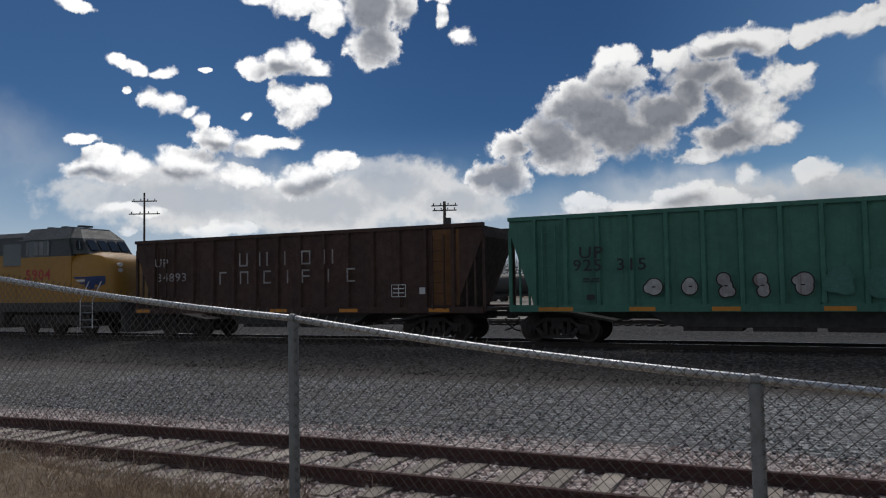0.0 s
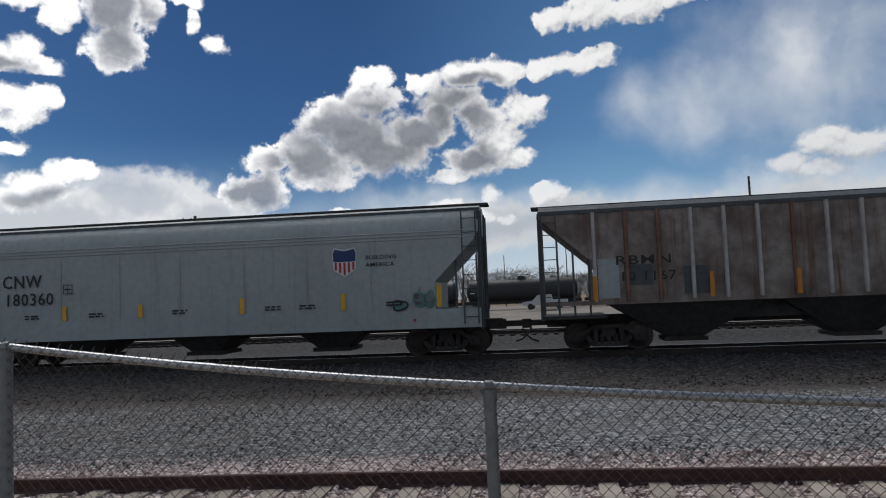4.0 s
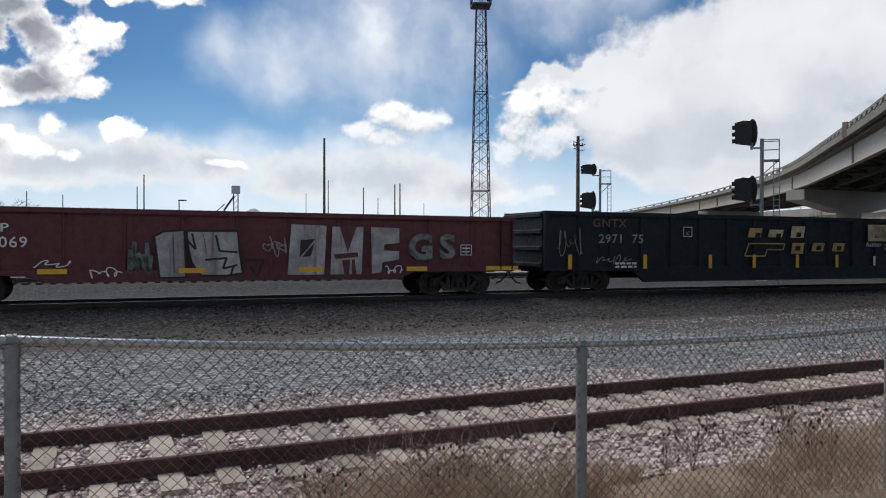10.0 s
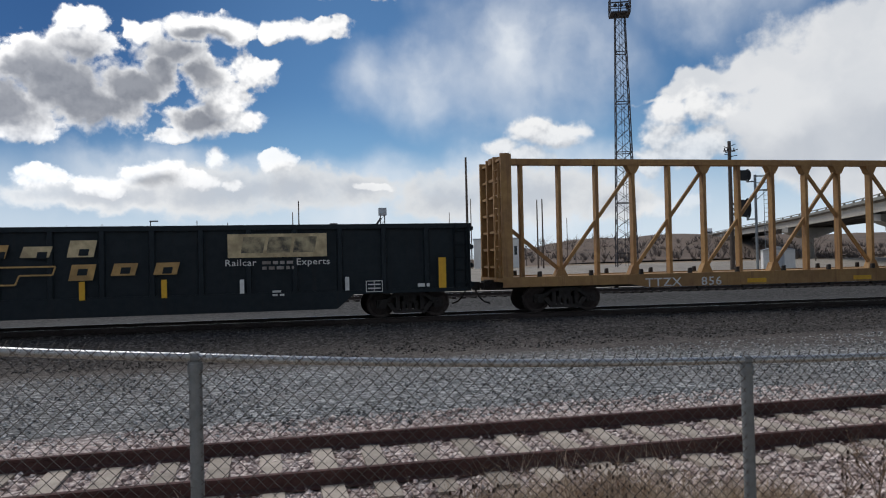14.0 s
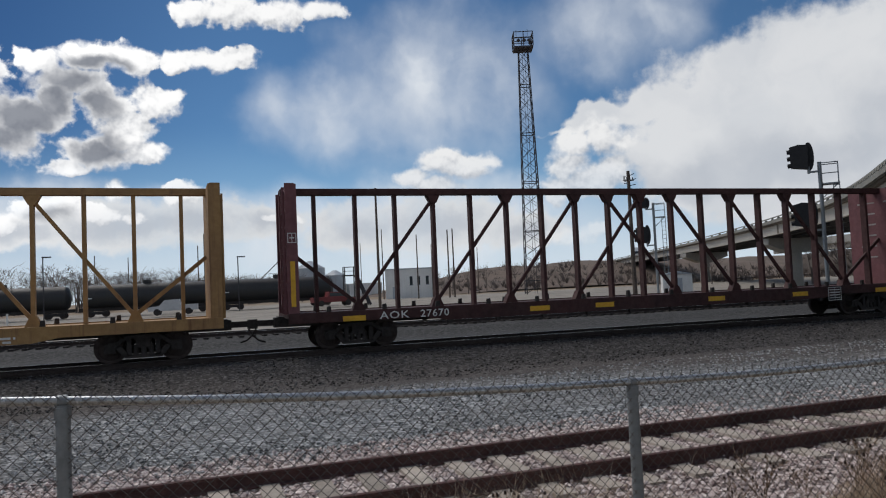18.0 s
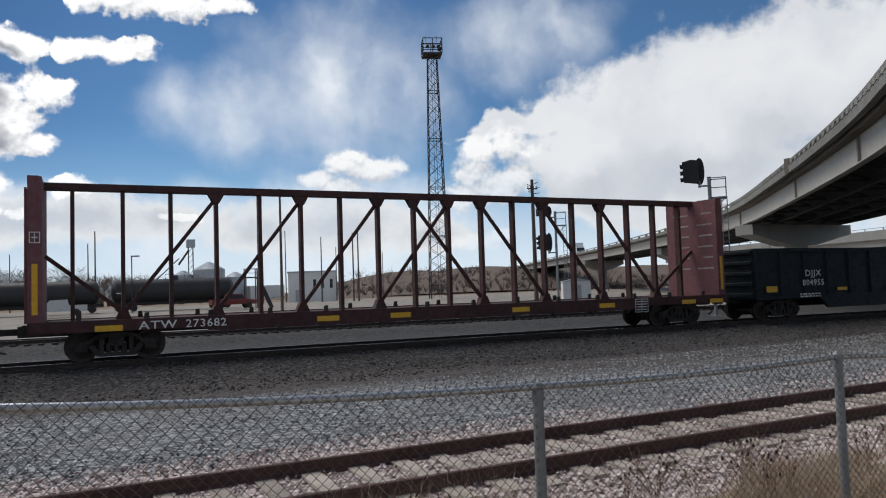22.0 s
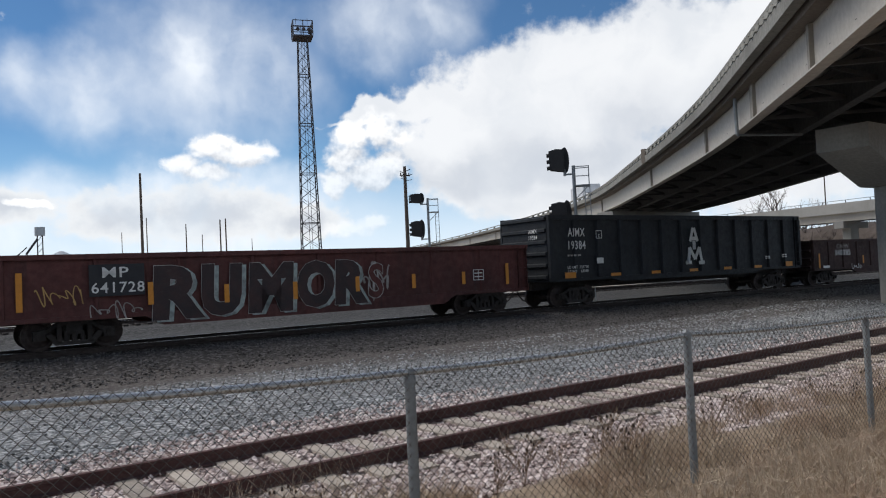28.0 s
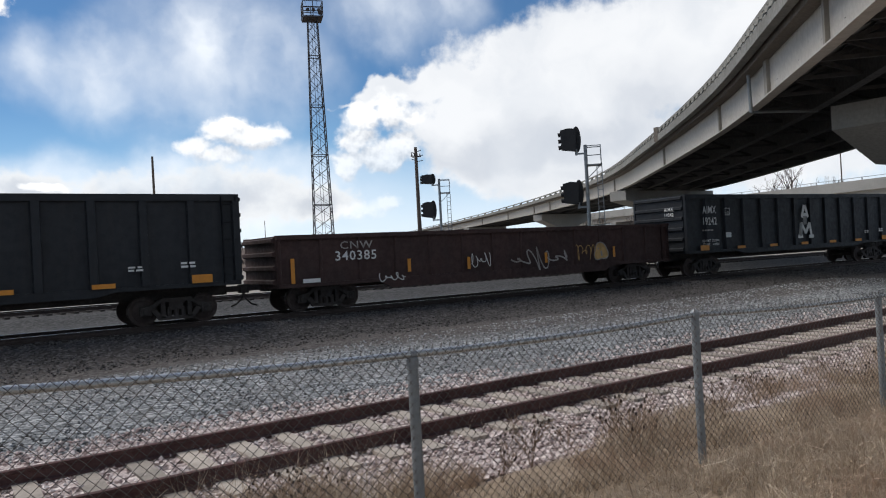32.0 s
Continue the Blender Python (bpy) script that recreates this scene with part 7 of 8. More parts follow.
part("ochre_panel", Shape().box(5.55, 6.5, -1.499, -1.491, 1.2, 3.7), M_ORPATCH, car, "ochre painted end panel")
for x in (-7.8, -1.1, 1.9, 5.4):
    patch(car, x, x + 0.75, 0.98, 1.10, M_ORANGE, y=-1.582)
nudge(car, 0.28)

# -- green open hopper --
car, L, h = open_hopper("open_hopper_car", "bright green open-top hopper car with bubble graffiti", K[2], K[3], 1.16, 3.86, P_GREEN, 15, 0.8, 0.52, inset=1.9)
text("UP", 0.36, car, -5.9, 2.74, Y1, M_BLACK, "reporting_mark", 1.2)
text("925  315", 0.36, car, -5.35, 2.36, Y1, M_BLACK, "car_number", 1.15)
small_print(car, -5.9, 1.95, 0.5, 2, 0.05, M_BLACK, Y1)
patch(car, -6.05, -5.8, 1.35, 1.5, M_BLACK, "dark_plate", Y1)
BUBBLES = (((0.03, 0.0, 0.23), (-0.12, -0.04, 0.14)), ((0, -0.02, 0.21), (0.0, 0.1, 0.14)), ((-0.03, 0.18, 0.17), (0.06, 0.02, 0.13), (0.0, -0.16, 0.15), (0.13, -0.16, 0.13)),
           ((-0.03, 0.15, 0.17), (0.06, -0.05, 0.12), (0.04, -0.16, 0.15)), ((0.06, 0.1, 0.22), (0.06, -0.06, 0.21), (-0.12, 0.12, 0.11)))
for x, lobes in zip((-4.09, -3.07, -2.13, -1.19, -0.2), BUBBLES):
    bubble(car, x, 1.7, lobes, Y1 - 0.004)
for i, x in enumerate((0.67, 1.63, 2.56, 3.47)):
    scrawl(car, x - 0.34, x + 0.34, 1.4, 2.15, 1, M_TAGFADED, M_TAGFADED, 30 + i, Y1 - 0.005, "faded_graffiti")
shield(car, 3.5, 2.76, 0.7, 0.88)
frame_box(car, 4.6, 1.76, 0.55, 0.42, y=Y1)
patch(car, 5.6, 5.82, 1.36, 1.56, M_WHITE, "placard", Y1, "small white placard")
for x in (-7.6, -4.8, -2.5, 0.3, 2.85, 5.5):
    patch(car, x, x + (0.75 if abs(x) < 5 else 1.1), 1.0, 1.12, M_ORANGE, y=-1.582)
nudge(car, 0.68)

# -- pale grey covered hopper --
LV = [(1.43, 1.56, 1.0), (2.25, 1.58, 1.0), (3.45, 1.6, 0.12), (3.75, 1.6, 0.0), (4.15, 1.48, 0.0), (4.42, 1.2, 0.0), (4.6, 0.55, 0.0)]
car, L, h = covered_hopper("covered_hopper_car", "pale grey covered hopper car with smooth curved sides", K[3], K[4], 0.86, 4.6, P_GREY, P_DARKLOW, LV, 1.35, [(-4.6, 1.7), (-0.4, 1.7), (3.8, 1.7)], end_gap=1.125, roof=P_ROOF, shift=-0.175)
G_ = -1.615
text("CNW", 0.42, car, -6.55, 2.77, G_, M_BLACK, "reporting_mark", 0.9)
text("180360", 0.40, car, -6.3, 2.2, G_, M_BLACK, "car_number", 0.95)
shield(car, 4.1, 2.95, 0.76, 0.9, G_)
text("BUILDING", 0.13, car, 4.75, 3.06, G_, M_BLACK, "lettering", 1.1, "LEFT")
text("AMERICA", 0.13, car, 4.75, 2.84, G_, M_BLACK, "lettering", 1.1, "LEFT")
for z in (3.56, 3.66, 3.76):
    part("side_bead", Shape().tube((-h + 0.05, -1.605, z), (h - 0.3, -1.605, z), 0.022, 6), P_GREY, car)
for x, z1_ in ((-7.66, 2.38), (-5.15, 1.96), (-2.58, 1.92), (0.75, 2.0), (3.95, 2.0), (6.9, 2.16)):
    patch(car, x, x + 0.14, 1.5, z1_, M_YELLOW, y=G_)
for x in (-6.2, -4.0, -1.2, 1.8, 2.9, 5.6):
    small_print(car, x, 1.66, 0.5, 2, 0.05, M_BLACK, G_)
frame_box(car, -4.96, 2.5, 0.32, 0.3, M_BLACK, G_, 1)
for x in (-5.2, -3.2, -1.2, 0.9, 2.9, 4.9):
    part("seam", Shape().box(x - 0.012, x + 0.012, -1.612, -1.60, 1.5, 3.4), P_GREY, car, m=pose(0.4, 0, 0))
scrawl(car, 5.55, 6.0, 1.4, 1.7, 1, M_SPRAYT, M_SPRAYK, 77, G_ - 0.004)
scrawl(car, 6.2, 6.85, 1.45, 1.95, 2, M_SPRAYG, M_SPRAYT, 78, G_ - 0.004)
part("conspicuity_light", Shape().tube((6.2, -1.58, 1.12), (6.2, -1.56, 1.12), 0.05, 8), M_REDP, car)
nudge(car, 0.4)

# -- rusty ribbed covered hopper --
LV = [(1.47, 1.58, 1.0), (2.4, 1.6, 1.0), (3.95, 1.6, 0.0), (4.12, 1.58, 0.0), (4.36, 0.9, 0.0)]
car, L, h = covered_hopper("covered_hopper_car", "rust-streaked grey covered hopper car with ribbed sides", K[4], K[5], 1.0, 4.36, P_RUSTGREY, P_DARKLOW, LV, 1.75,
                           [(-4.75, 2.35), (0, 2.35), (4.75, 2.35)], 17, P_RIBPALE, roof=P_ROOF, rib_alt=P_RIBRUST)
G_ = -1.612
text("RBMN", 0.27, car, -5.95, 2.62, G_, M_BLACK, "reporting_mark", 1.5)
text("10 1167", 0.27, car, -5.85, 2.15, G_, M_BLACK, "car_number", 1.2)
for x, z0_, z1_, w, m_ in ((-6.95, 1.55, 2.7, 0.6, P_GREY), (-6.1, 1.9, 2.5, 0.8, P_ROOF), (-4.5, 1.6, 2.4, 0.7, P_ROOF), (2.55, 1.55, 2.05, 0.75, P_GREY), (1.7, 1.55, 2.0, 0.7, P_ROOF), (5.75, 2.2, 2.75, 0.3, P_ROOF)):
    part("repainted_patch", Shape().box(x - w / 2, x + w / 2, -1.606, -1.602, z0_, z1_), m_, car, "patch of newer paint")
for x in (-7.35, -4.1, -1.77, 1.22, 3.95, 7.32):
    patch(car, x - 0.06, x + 0.06, 1.5, 2.2, M_ORANGE, y=-1.70)
frame_box(car, 5.32, 2.0, 0.5, 0.65, y=G_ - 0.01)

# -- red gondola --
car, L, h = gondola("gondola_car", "faded red steel gondola car with yellow stripes", K[5], K[6], 0.86, 2.78, P_RED, 11, 0.14, deep=0.22)
text("UP", 0.27, car, -5.97, 2.23, F, M_DULLWHITE, "reporting_mark", 1.3)
text("32539", 0.26, car, -5.9, 1.73, F, M_DULLWHITE, "car_number", 1.05)
small_print(car, -6.3, 1.3, 0.8, 1, 0.06, None, F)
for x, z0_, z1_ in ((-8.35, 1.07, 2.1), (-6.8, 1.18, 1.7), (-3.97, 1.35, 1.95), (-1.75, 1.32, 1.92), (0.47, 1.3, 1.9), (2.7, 1.3, 1.9), (5.0, 1.25, 1.85), (7.35, 1.15, 1.7), (8.85, 1.17, 2.4)):
    patch(car, x, x + 0.13, z0_, z1_, M_YELLOW, y=F - 0.004)
frame_box(car, 6.9, 1.34, 0.6, 0.4, y=F)
bead = Shape().prism([(-0.07, 0), (-0.04, -0.055), (0.04, -0.055), (0.07, 0)], "z", -0.5, 0.5).mesh("side_bead", P_RED)
for i in range(10):
    x = -h + 0.08 + (2 * h - 0.16) * (i + 0.5) / 10
    for k in range(5 if i != 1 else 0):
        part("side_bead", bead, None, car, m=pose(x, -1.489, 1.28 + k * 0.23, 0, 90, 0))
# -- maroon gondola with graffiti --
car, L, h = gondola("gondola_car", "maroon steel gondola car with pale graffiti", K[6], K[7], 0.80, 2.60, P_MAROON, 13, 0.10, deep=0.2, post_d=0.05)
FS = SIDE - 0.06
text("SP", 0.23, car, -5.96, 2.04, FS, M_WHITE, "reporting_mark", 1.3)
text("336069", 0.29, car, -6.0, 1.66, FS, M_WHITE, "car_number", 1.05)
g_ = sprayed(car, [[(-2.25, 1.85), (-2.0, 2.0), (-1.45, 2.02), (-1.4, 0.72), (-2.1, 0.70), (-2.18, 1.3)],
                   [(-1.38, 2.02), (0.0, 2.03), (0.06, 1.45), (0.15, 0.82), (-0.3, 0.74), (-1.0, 0.75), (-1.25, 1.1), (-1.35, 1.5)]], M_SPRAYW, M_SPRAYK, FS)
for p_, q_ in (((-1.38, 1.75), (-1.15, 1.5)), ((-1.15, 1.5), (-1.25, 1.95)), ((-0.6, 1.9), (-0.5, 1.45)), ((-0.5, 1.45), (0.0, 1.42)), ((-0.9, 1.2), (-0.3, 1.25)), ((-0.3, 1.25), (-0.4, 0.95)), ((-0.4, 0.95), (0.0, 1.05)),
               ((-0.2, 0.72), (-0.1, 1.05)), ((0.15, 1.22), (0.75, 1.2)), ((0.75, 1.2), (0.55, 0.72)), ((0.55, 0.72), (0.35, 1.0)), ((-1.75, 1.9), (-1.72, 0.8)), ((-0.95, 1.95), (-0.85, 1.35))):
    part("inner_stroke", Shape().beam((p_[0], FS - 0.006, p_[1]), (q_[0], FS - 0.006, q_[1]), 0.004, 0.06), M_SPRAYK, g_)
sprayed(car, [[(1.55, 2.25), (2.62, 2.22), (2.55, 0.75), (1.45, 0.75)], [(2.80, 2.2), (3.78, 2.2), (3.72, 0.75), (2.74, 0.75)], [(4.02, 2.2), (4.95, 2.18), (4.95, 1.72), (4.45, 1.66), (4.45, 1.48), (4.95, 1.45), (4.95, 1.2), (4.4, 1.1), (4.36, 0.8), (4.06, 0.76)]], M_SPRAYW, None, FS)
for ring in ([(1.83, 1.78), (2.28, 1.82), (2.14, 1.30), (1.80, 1.28)], [(3.02, 2.21), (3.56, 2.21), (3.28, 1.42)], [(3.10, 1.18), (3.36, 1.2), (3.32, 0.74), (3.18, 0.74)], [(3.40, 1.2), (3.5, 1.2), (3.56, 0.74), (3.42, 0.74)]):
    part("sprayed_counter", Shape().prism(ring, "y", FS - 0.008, FS - 0.0045), M_MAROONK if ring[0][0] > 3 else M_SPRAYK, car, "dark gap in a sprayed letter")
part("sprayed_counter", Shape().prism([(2.84, 1.36), (3.6, 1.42), (3.62, 1.28), (2.9, 1.22)], "y", FS - 0.011, FS - 0.0085), M_MAROONK, car, "maroon smear across a letter")
part("sprayed_stroke", Shape().beam((1.78, FS - 0.01, 1.2), (2.5, FS - 0.01, 2.05), 0.003, 0.05), M_SPRAYW, car, "pale slash")
sprayed_letter(car, "G", 5.68, 0.85, 1.22, 2.02, ((M_SPRAYG, 0.05, 0.0, 0.0),), FS)
sprayed_letter(car, "S", 6.6, 0.72, 1.25, 2.02, ((M_SPRAYG, 0.04, 0.0, 0.0),), FS)
scribble(car, -8.5, -7.5, 1.25, 1.6, M_DULLWHITE, 3, 14, FS)
scribble(car, 0.75, 1.4, 1.5, 1.75, M_DULLWHITE, 61, 10, FS)
scribble(car, -2.9, -2.35, 0.8, 1.7, M_SPRAYG, 62, 10, FS, 0.09)
scribble(car, -3.9, -3.1, 0.7, 1.0, M_WHITE, 4, 8, FS)
scribble(car, -5.1, -4.3, 1.0, 1.2, M_WHITE, 14, 6, FS)
scribble(car, 0.8, 1.45, 1.2, 1.9, M_DULLWHITE, 6, 6, FS)
scribble(car, 4.5, 5.1, 0.7, 1.0, M_WHITE, 8, 6, FS)
for x in (-8.4, -5.1, -1.6, 1.8, 5.2, 8.0):
    patch(car, x, x + (1.2 if abs(x) > 7.5 else 0.7), 0.83, 0.97, M_YELLOW, y=FS - 0.008)
frame_box(car, 7.27, 1.5, 0.4, 0.35, y=FS)

# -- long dark green gondola --
car, L, h = gondola("gondola_car", "long dark green gondola car with worn yellow lettering", K[7], -7.85, 0.78, 2.86, P_DKGREEN, 18, 0.18, deep=0.42)
text("GNTX", 0.30, car, -8.3, 2.45, F, M_FAINT, "reporting_mark", 1.15)
text("2971  75", 0.32, car, -7.8, 1.9, F, M_DULLWHITE, "car_number", 1.1)
scribble(car, -10.4, -9.4, 1.3, 2.3, M_SPRAYG, 15, 10, F)
scribble(car, -8.8, -7.4, 1.0, 1.35, M_DULLWHITE, 16, 12, F, 0.025)
bars_word(car, -1.75, 2.2, [0.62], 0.36, M_TAN, F, slant=0.1)
bars_word(car, -0.72, 2.18, [0.72], 0.30, M_CREAM, F, slant=0.1)
bars_word(car, 0.42, 2.25, [0.68], 0.46, M_CREAM, F, slant=0.1)
bars_word(car, 0.42, 1.6, [0.62], 0.44, M_TAN, F, slant=0.1)
bars_word(car, 1.5, 1.66, [0.62], 0.34, M_TAN, F, slant=0.1)
bars_word(car, 2.6, 1.66, [0.62], 0.34, M_TAN, F, slant=0.1)
for p_, q_ in (((-2.2, 1.3), (-2.0, 1.78)), ((-2.0, 1.78), (-0.2, 1.78)), ((-0.2, 1.78), (-0.28, 1.55)), ((-0.28, 1.55), (-1.1, 1.55)), ((-1.1, 1.55), (-1.2, 1.3)), ((-1.2, 1.3), (-2.2, 1.3))):
    part("outline_stroke", Shape().beam((p_[0], F - 0.003, p_[1]), (q_[0], F - 0.003, q_[1]), 0.004, 0.045), M_TAN, car)
part("sign_panel", Shape().box(4.3, 7.1, F - 0.004, F, 1.92, 2.6), M_CREAM, car, "faded cream sign panel")
bars_word(car, 5.7, 2.28, [0.62, 0.66, 0.62], 0.46, M_WORNBLK, F - 0.006, 0.09, slant=0.08)
for x_, z_ in ((-1.58, 2.12), (-0.55, 2.1), (0.5, 2.16), (0.46, 1.62), (1.56, 1.64), (2.66, 1.62)):
    part("painted_letter", Shape().prism([(x_ - 0.13, z_ - 0.1), (x_ + 0.12, z_ - 0.1), (x_ + 0.16, z_ + 0.08), (x_ - 0.09, z_ + 0.08)], "y", F - 0.008, F - 0.005), P_DKGREEN, car, "dark gap in a painted slab")
text("Railcar", 0.19, car, 4.65, 1.77, F, M_WHITE, "lettering", 1.1)
text("Experts", 0.19, car, 6.7, 1.77, F, M_WHITE, "lettering", 1.1)
small_print(car, 5.7, 1.72, 0.9, 2, 0.09, None, F)
for x in (-9.98, -6.86, -3.92, -1.81, 0.38, 2.5):
    patch(car, x, x + 0.15, 0.84, 1.35, M_YELLOW, y=F - 0.004)
for x in (4.62, 7.62):
    patch(car, x, x + 0.12, 0.9, 1.3, M_WHITE, y=F - 0.004)
patch(car, 10.45, 10.68, 0.9, 1.82, M_YELLOW, y=F - 0.004)
frame_box(car, -4.9, 2.2, 0.4, 0.36, y=F, bars=0)
text("C", 0.13, car, -4.9, 2.14, F - 0.006, M_WHITE, "lettering")
frame_box(car, 8.48, 1.0, 0.5, 0.34, y=F)
small_print(car, 10.0, 0.95, 0.4, 1, 0.1, M_WHITE, F)
small_print(car, 5.7, 0.9, 0.35, 2, 0.06, M_WHITE, F)
small_print(car, -7.6, 1.0, 0.9, 2, 0.07, M_WHITE, F)

nudge(car, -0.3)

# -- yellow centre-partition car --
car, L, h, xs = centerbeam("centerbeam_flat_car", "worn yellow centre-partition lumber flat car, empty", K[8], K[9], P_YELLOW)
C_ = -1.515
text("TTZX", 0.28, car, -7.0, 0.86, C_, M_WHITE, "reporting_mark", 1.2)
text("856", 0.28, car, -5.3, 0.86, C_, M_WHITE, "car_number", 1.2)
for x in (-4.0, 0.0, 4.0):
    patch(car, x, x + 0.7, 0.78, 0.92, M_YELLOW, y=C_)
small_print(car, 6.0, 0.86, 2.2, 2, 0.06, M_WHITE, C_)

# -- two red centre-partition cars --
P_PALEB = surface("pale_red_bulkhead", (0.19, 0.078, 0.083), (0.12, 0.055, 0.06), 0.75, 0, 5, 0.8, 0.6, 0.4, (0.08, 0.035, 0.035))
for i, (mark, num) in enumerate((("AOK", "27670"), ("ATW", "273682"))):
    car, L, h, xs = centerbeam("centerbeam_flat_car", "dark red centre-partition lumber flat car, empty", K[9 + i], K[10 + i], P_CBRED, mat_bulk=P_PALEB)
    text(mark, 0.23, car, -h + 3.2, 0.95, C_, M_WHITE, "reporting_mark", 1.3)
    text(num, 0.23, car, -h + 4.5, 0.95, C_, M_WHITE, "car_number", 1.1)
    for x in (-h + 1.6, -4.6, -2.2, 2.3, 6.0, h - 2.4, h - 0.95):
        patch(car, x, x + 0.7, 0.84, 1.0, M_YELLOW, y=C_)
    for x in (-h + 0.1, h - 0.24):
        patch(car, x, x + 0.14, 1.35, 2.7, M_YELLOW, y=-1.43)
    frame_box(car, h - 4.4, 0.86, 0.62, 0.5, y=C_ - 0.01, bars=4)
    rg = random.Random(i)
    for k in range(6):
        for y0 in (-1.2, 0.1):
            zz = 4.45 - k * 0.45
            part("notice_bar", Shape().box(h - 0.352, h - 0.346, y0, y0 + rg.uniform(0.5, 0.95), zz, zz + 0.06), M_DULLWHITE, car, "stencilled notice line")
    frame_box(car, -h + 0.17, 3.4, 0.26, 0.3, y=-1.44, bars=1)

# -- dark gondola --
car, L, h = gondola("gondola_car", "long dark green-black gondola car with yellow stripes", K[11], K[12], 0.86, 2.98, P_DKGREEN, 17, 0.16, deep=0.45)
text("DJJX", 0.27, car, -7.3, 1.9, F, M_WHITE, "reporting_mark", 1.2)
text("804955", 0.26, car, -7.3, 1.5, F, M_WHITE, "car_number", 1.1)
small_print(car, -7.5, 1.0, 1.2, 2, 0.06, M_WHITE, F)
for x in (-10.0, -5.9, -2.75, -0.6, 1.65, 3.8, 7.0, 10.2):
    patch(car, x, x + 0.6, 1.14 if abs(x) < 9.5 else 1.15, 1.27 if abs(x) < 9.5 else 1.4, M_YELLOW, y=F - 0.004)
patch(car, -0.4, -0.15, 1.88, 2.0, M_YELLOW, y=F - 0.004)
frame_box(car, 9.31, 1.42, 0.7, 0.42, y=F)
small_print(car, 8.1, 1.2, 0.5, 2, 0.06, M_WHITE, F)

nudge(car, -0.4)

# -- red gondola with large graffiti --
car, L, h = gondola("gondola_car", "rusty red gondola car with large bubble graffiti", K[12], K[13], 0.80, 2.60, P_OXRED, 9, 0.12, deep=0.28, post_d=0.06)
FM = SIDE - 0.07
part("number_panel", Shape().box(-6.25, -4.8, FM - 0.002, FM + 0.004, 1.42, 2.3), M_BLACKPATCH, car, "black painted number panel")
text("MP", 0.30, car, -5.58, 2.06, FM - 0.004, M_WHITE, "reporting_mark", 1.3)
text("641728", 0.30, car, -5.5, 1.64, FM - 0.004, M_WHITE, "car_number", 1.05)
for ch, x, w_, z_ in (("R", -4.0, 1.35, 0.76), ("U", -2.62, 1.15, 0.80), ("M", -1.05, 1.55, 0.78), ("O", 0.48, 1.15, 0.84), ("R", 1.68, 1.1, 0.86)):
    sprayed_letter(car, ch, x, w_, z_, 2.2, ((M_SPRAYP, 0.115, 0.13, -0.05), (M_SPRAYW, 0.125, 0.0, 0.0), (M_SPRAYD, 0.112, 0.0, 0.0)), FM - 0.004, 0.05)
sprayed_letter(car, "S", 2.72, 0.8, 0.95, 2.1, ((M_SPRAYW, 0.06, 0.0, 0.0), (P_OXRED, 0.035, 0.0, 0.0)), FM - 0.004, 0.05)
scribble(car, 2.2, 3.3, 0.8, 2.2, M_DULLWHITE, 42, 12, FM - 0.004, 0.06)
scribble(car, -7.5, -6.4, 1.2, 1.75, M_TAN, 43, 12, FM - 0.004)
scribble(car, -6.2, -4.9, 0.75, 1.3, M_DULLWHITE, 44, 12, FM - 0.004)
for x, z, z2 in ((-8.0, 1.11, 2.13), (-4.72, 1.12, 1.76), (-2.52, 1.05, 1.6), (-0.3, 1.02, 1.58), (1.95, 1.15, 1.65), (4.2, 1.15, 1.65), (6.4, 1.2, 1.65), (8.5, 1.1, 1.9)):
    patch(car, x, x + 0.15, z, z2, M_ORANGE, y=FM - 0.012)
frame_box(car, 7.18, 1.51, 0.5, 0.4, y=FM)
for i in range(8):
    x = -h + 0.8 + (i + 0.5) * (2 * h - 1.6) / 8
    for k in range(6):
        part("side_bead", Shape().box(x - 0.6, x + 0.6, -1.505, -1.485, 1.1 + k * 0.22, 1.17 + k * 0.22), P_OXRED, car)


nudge(car, -0.65)


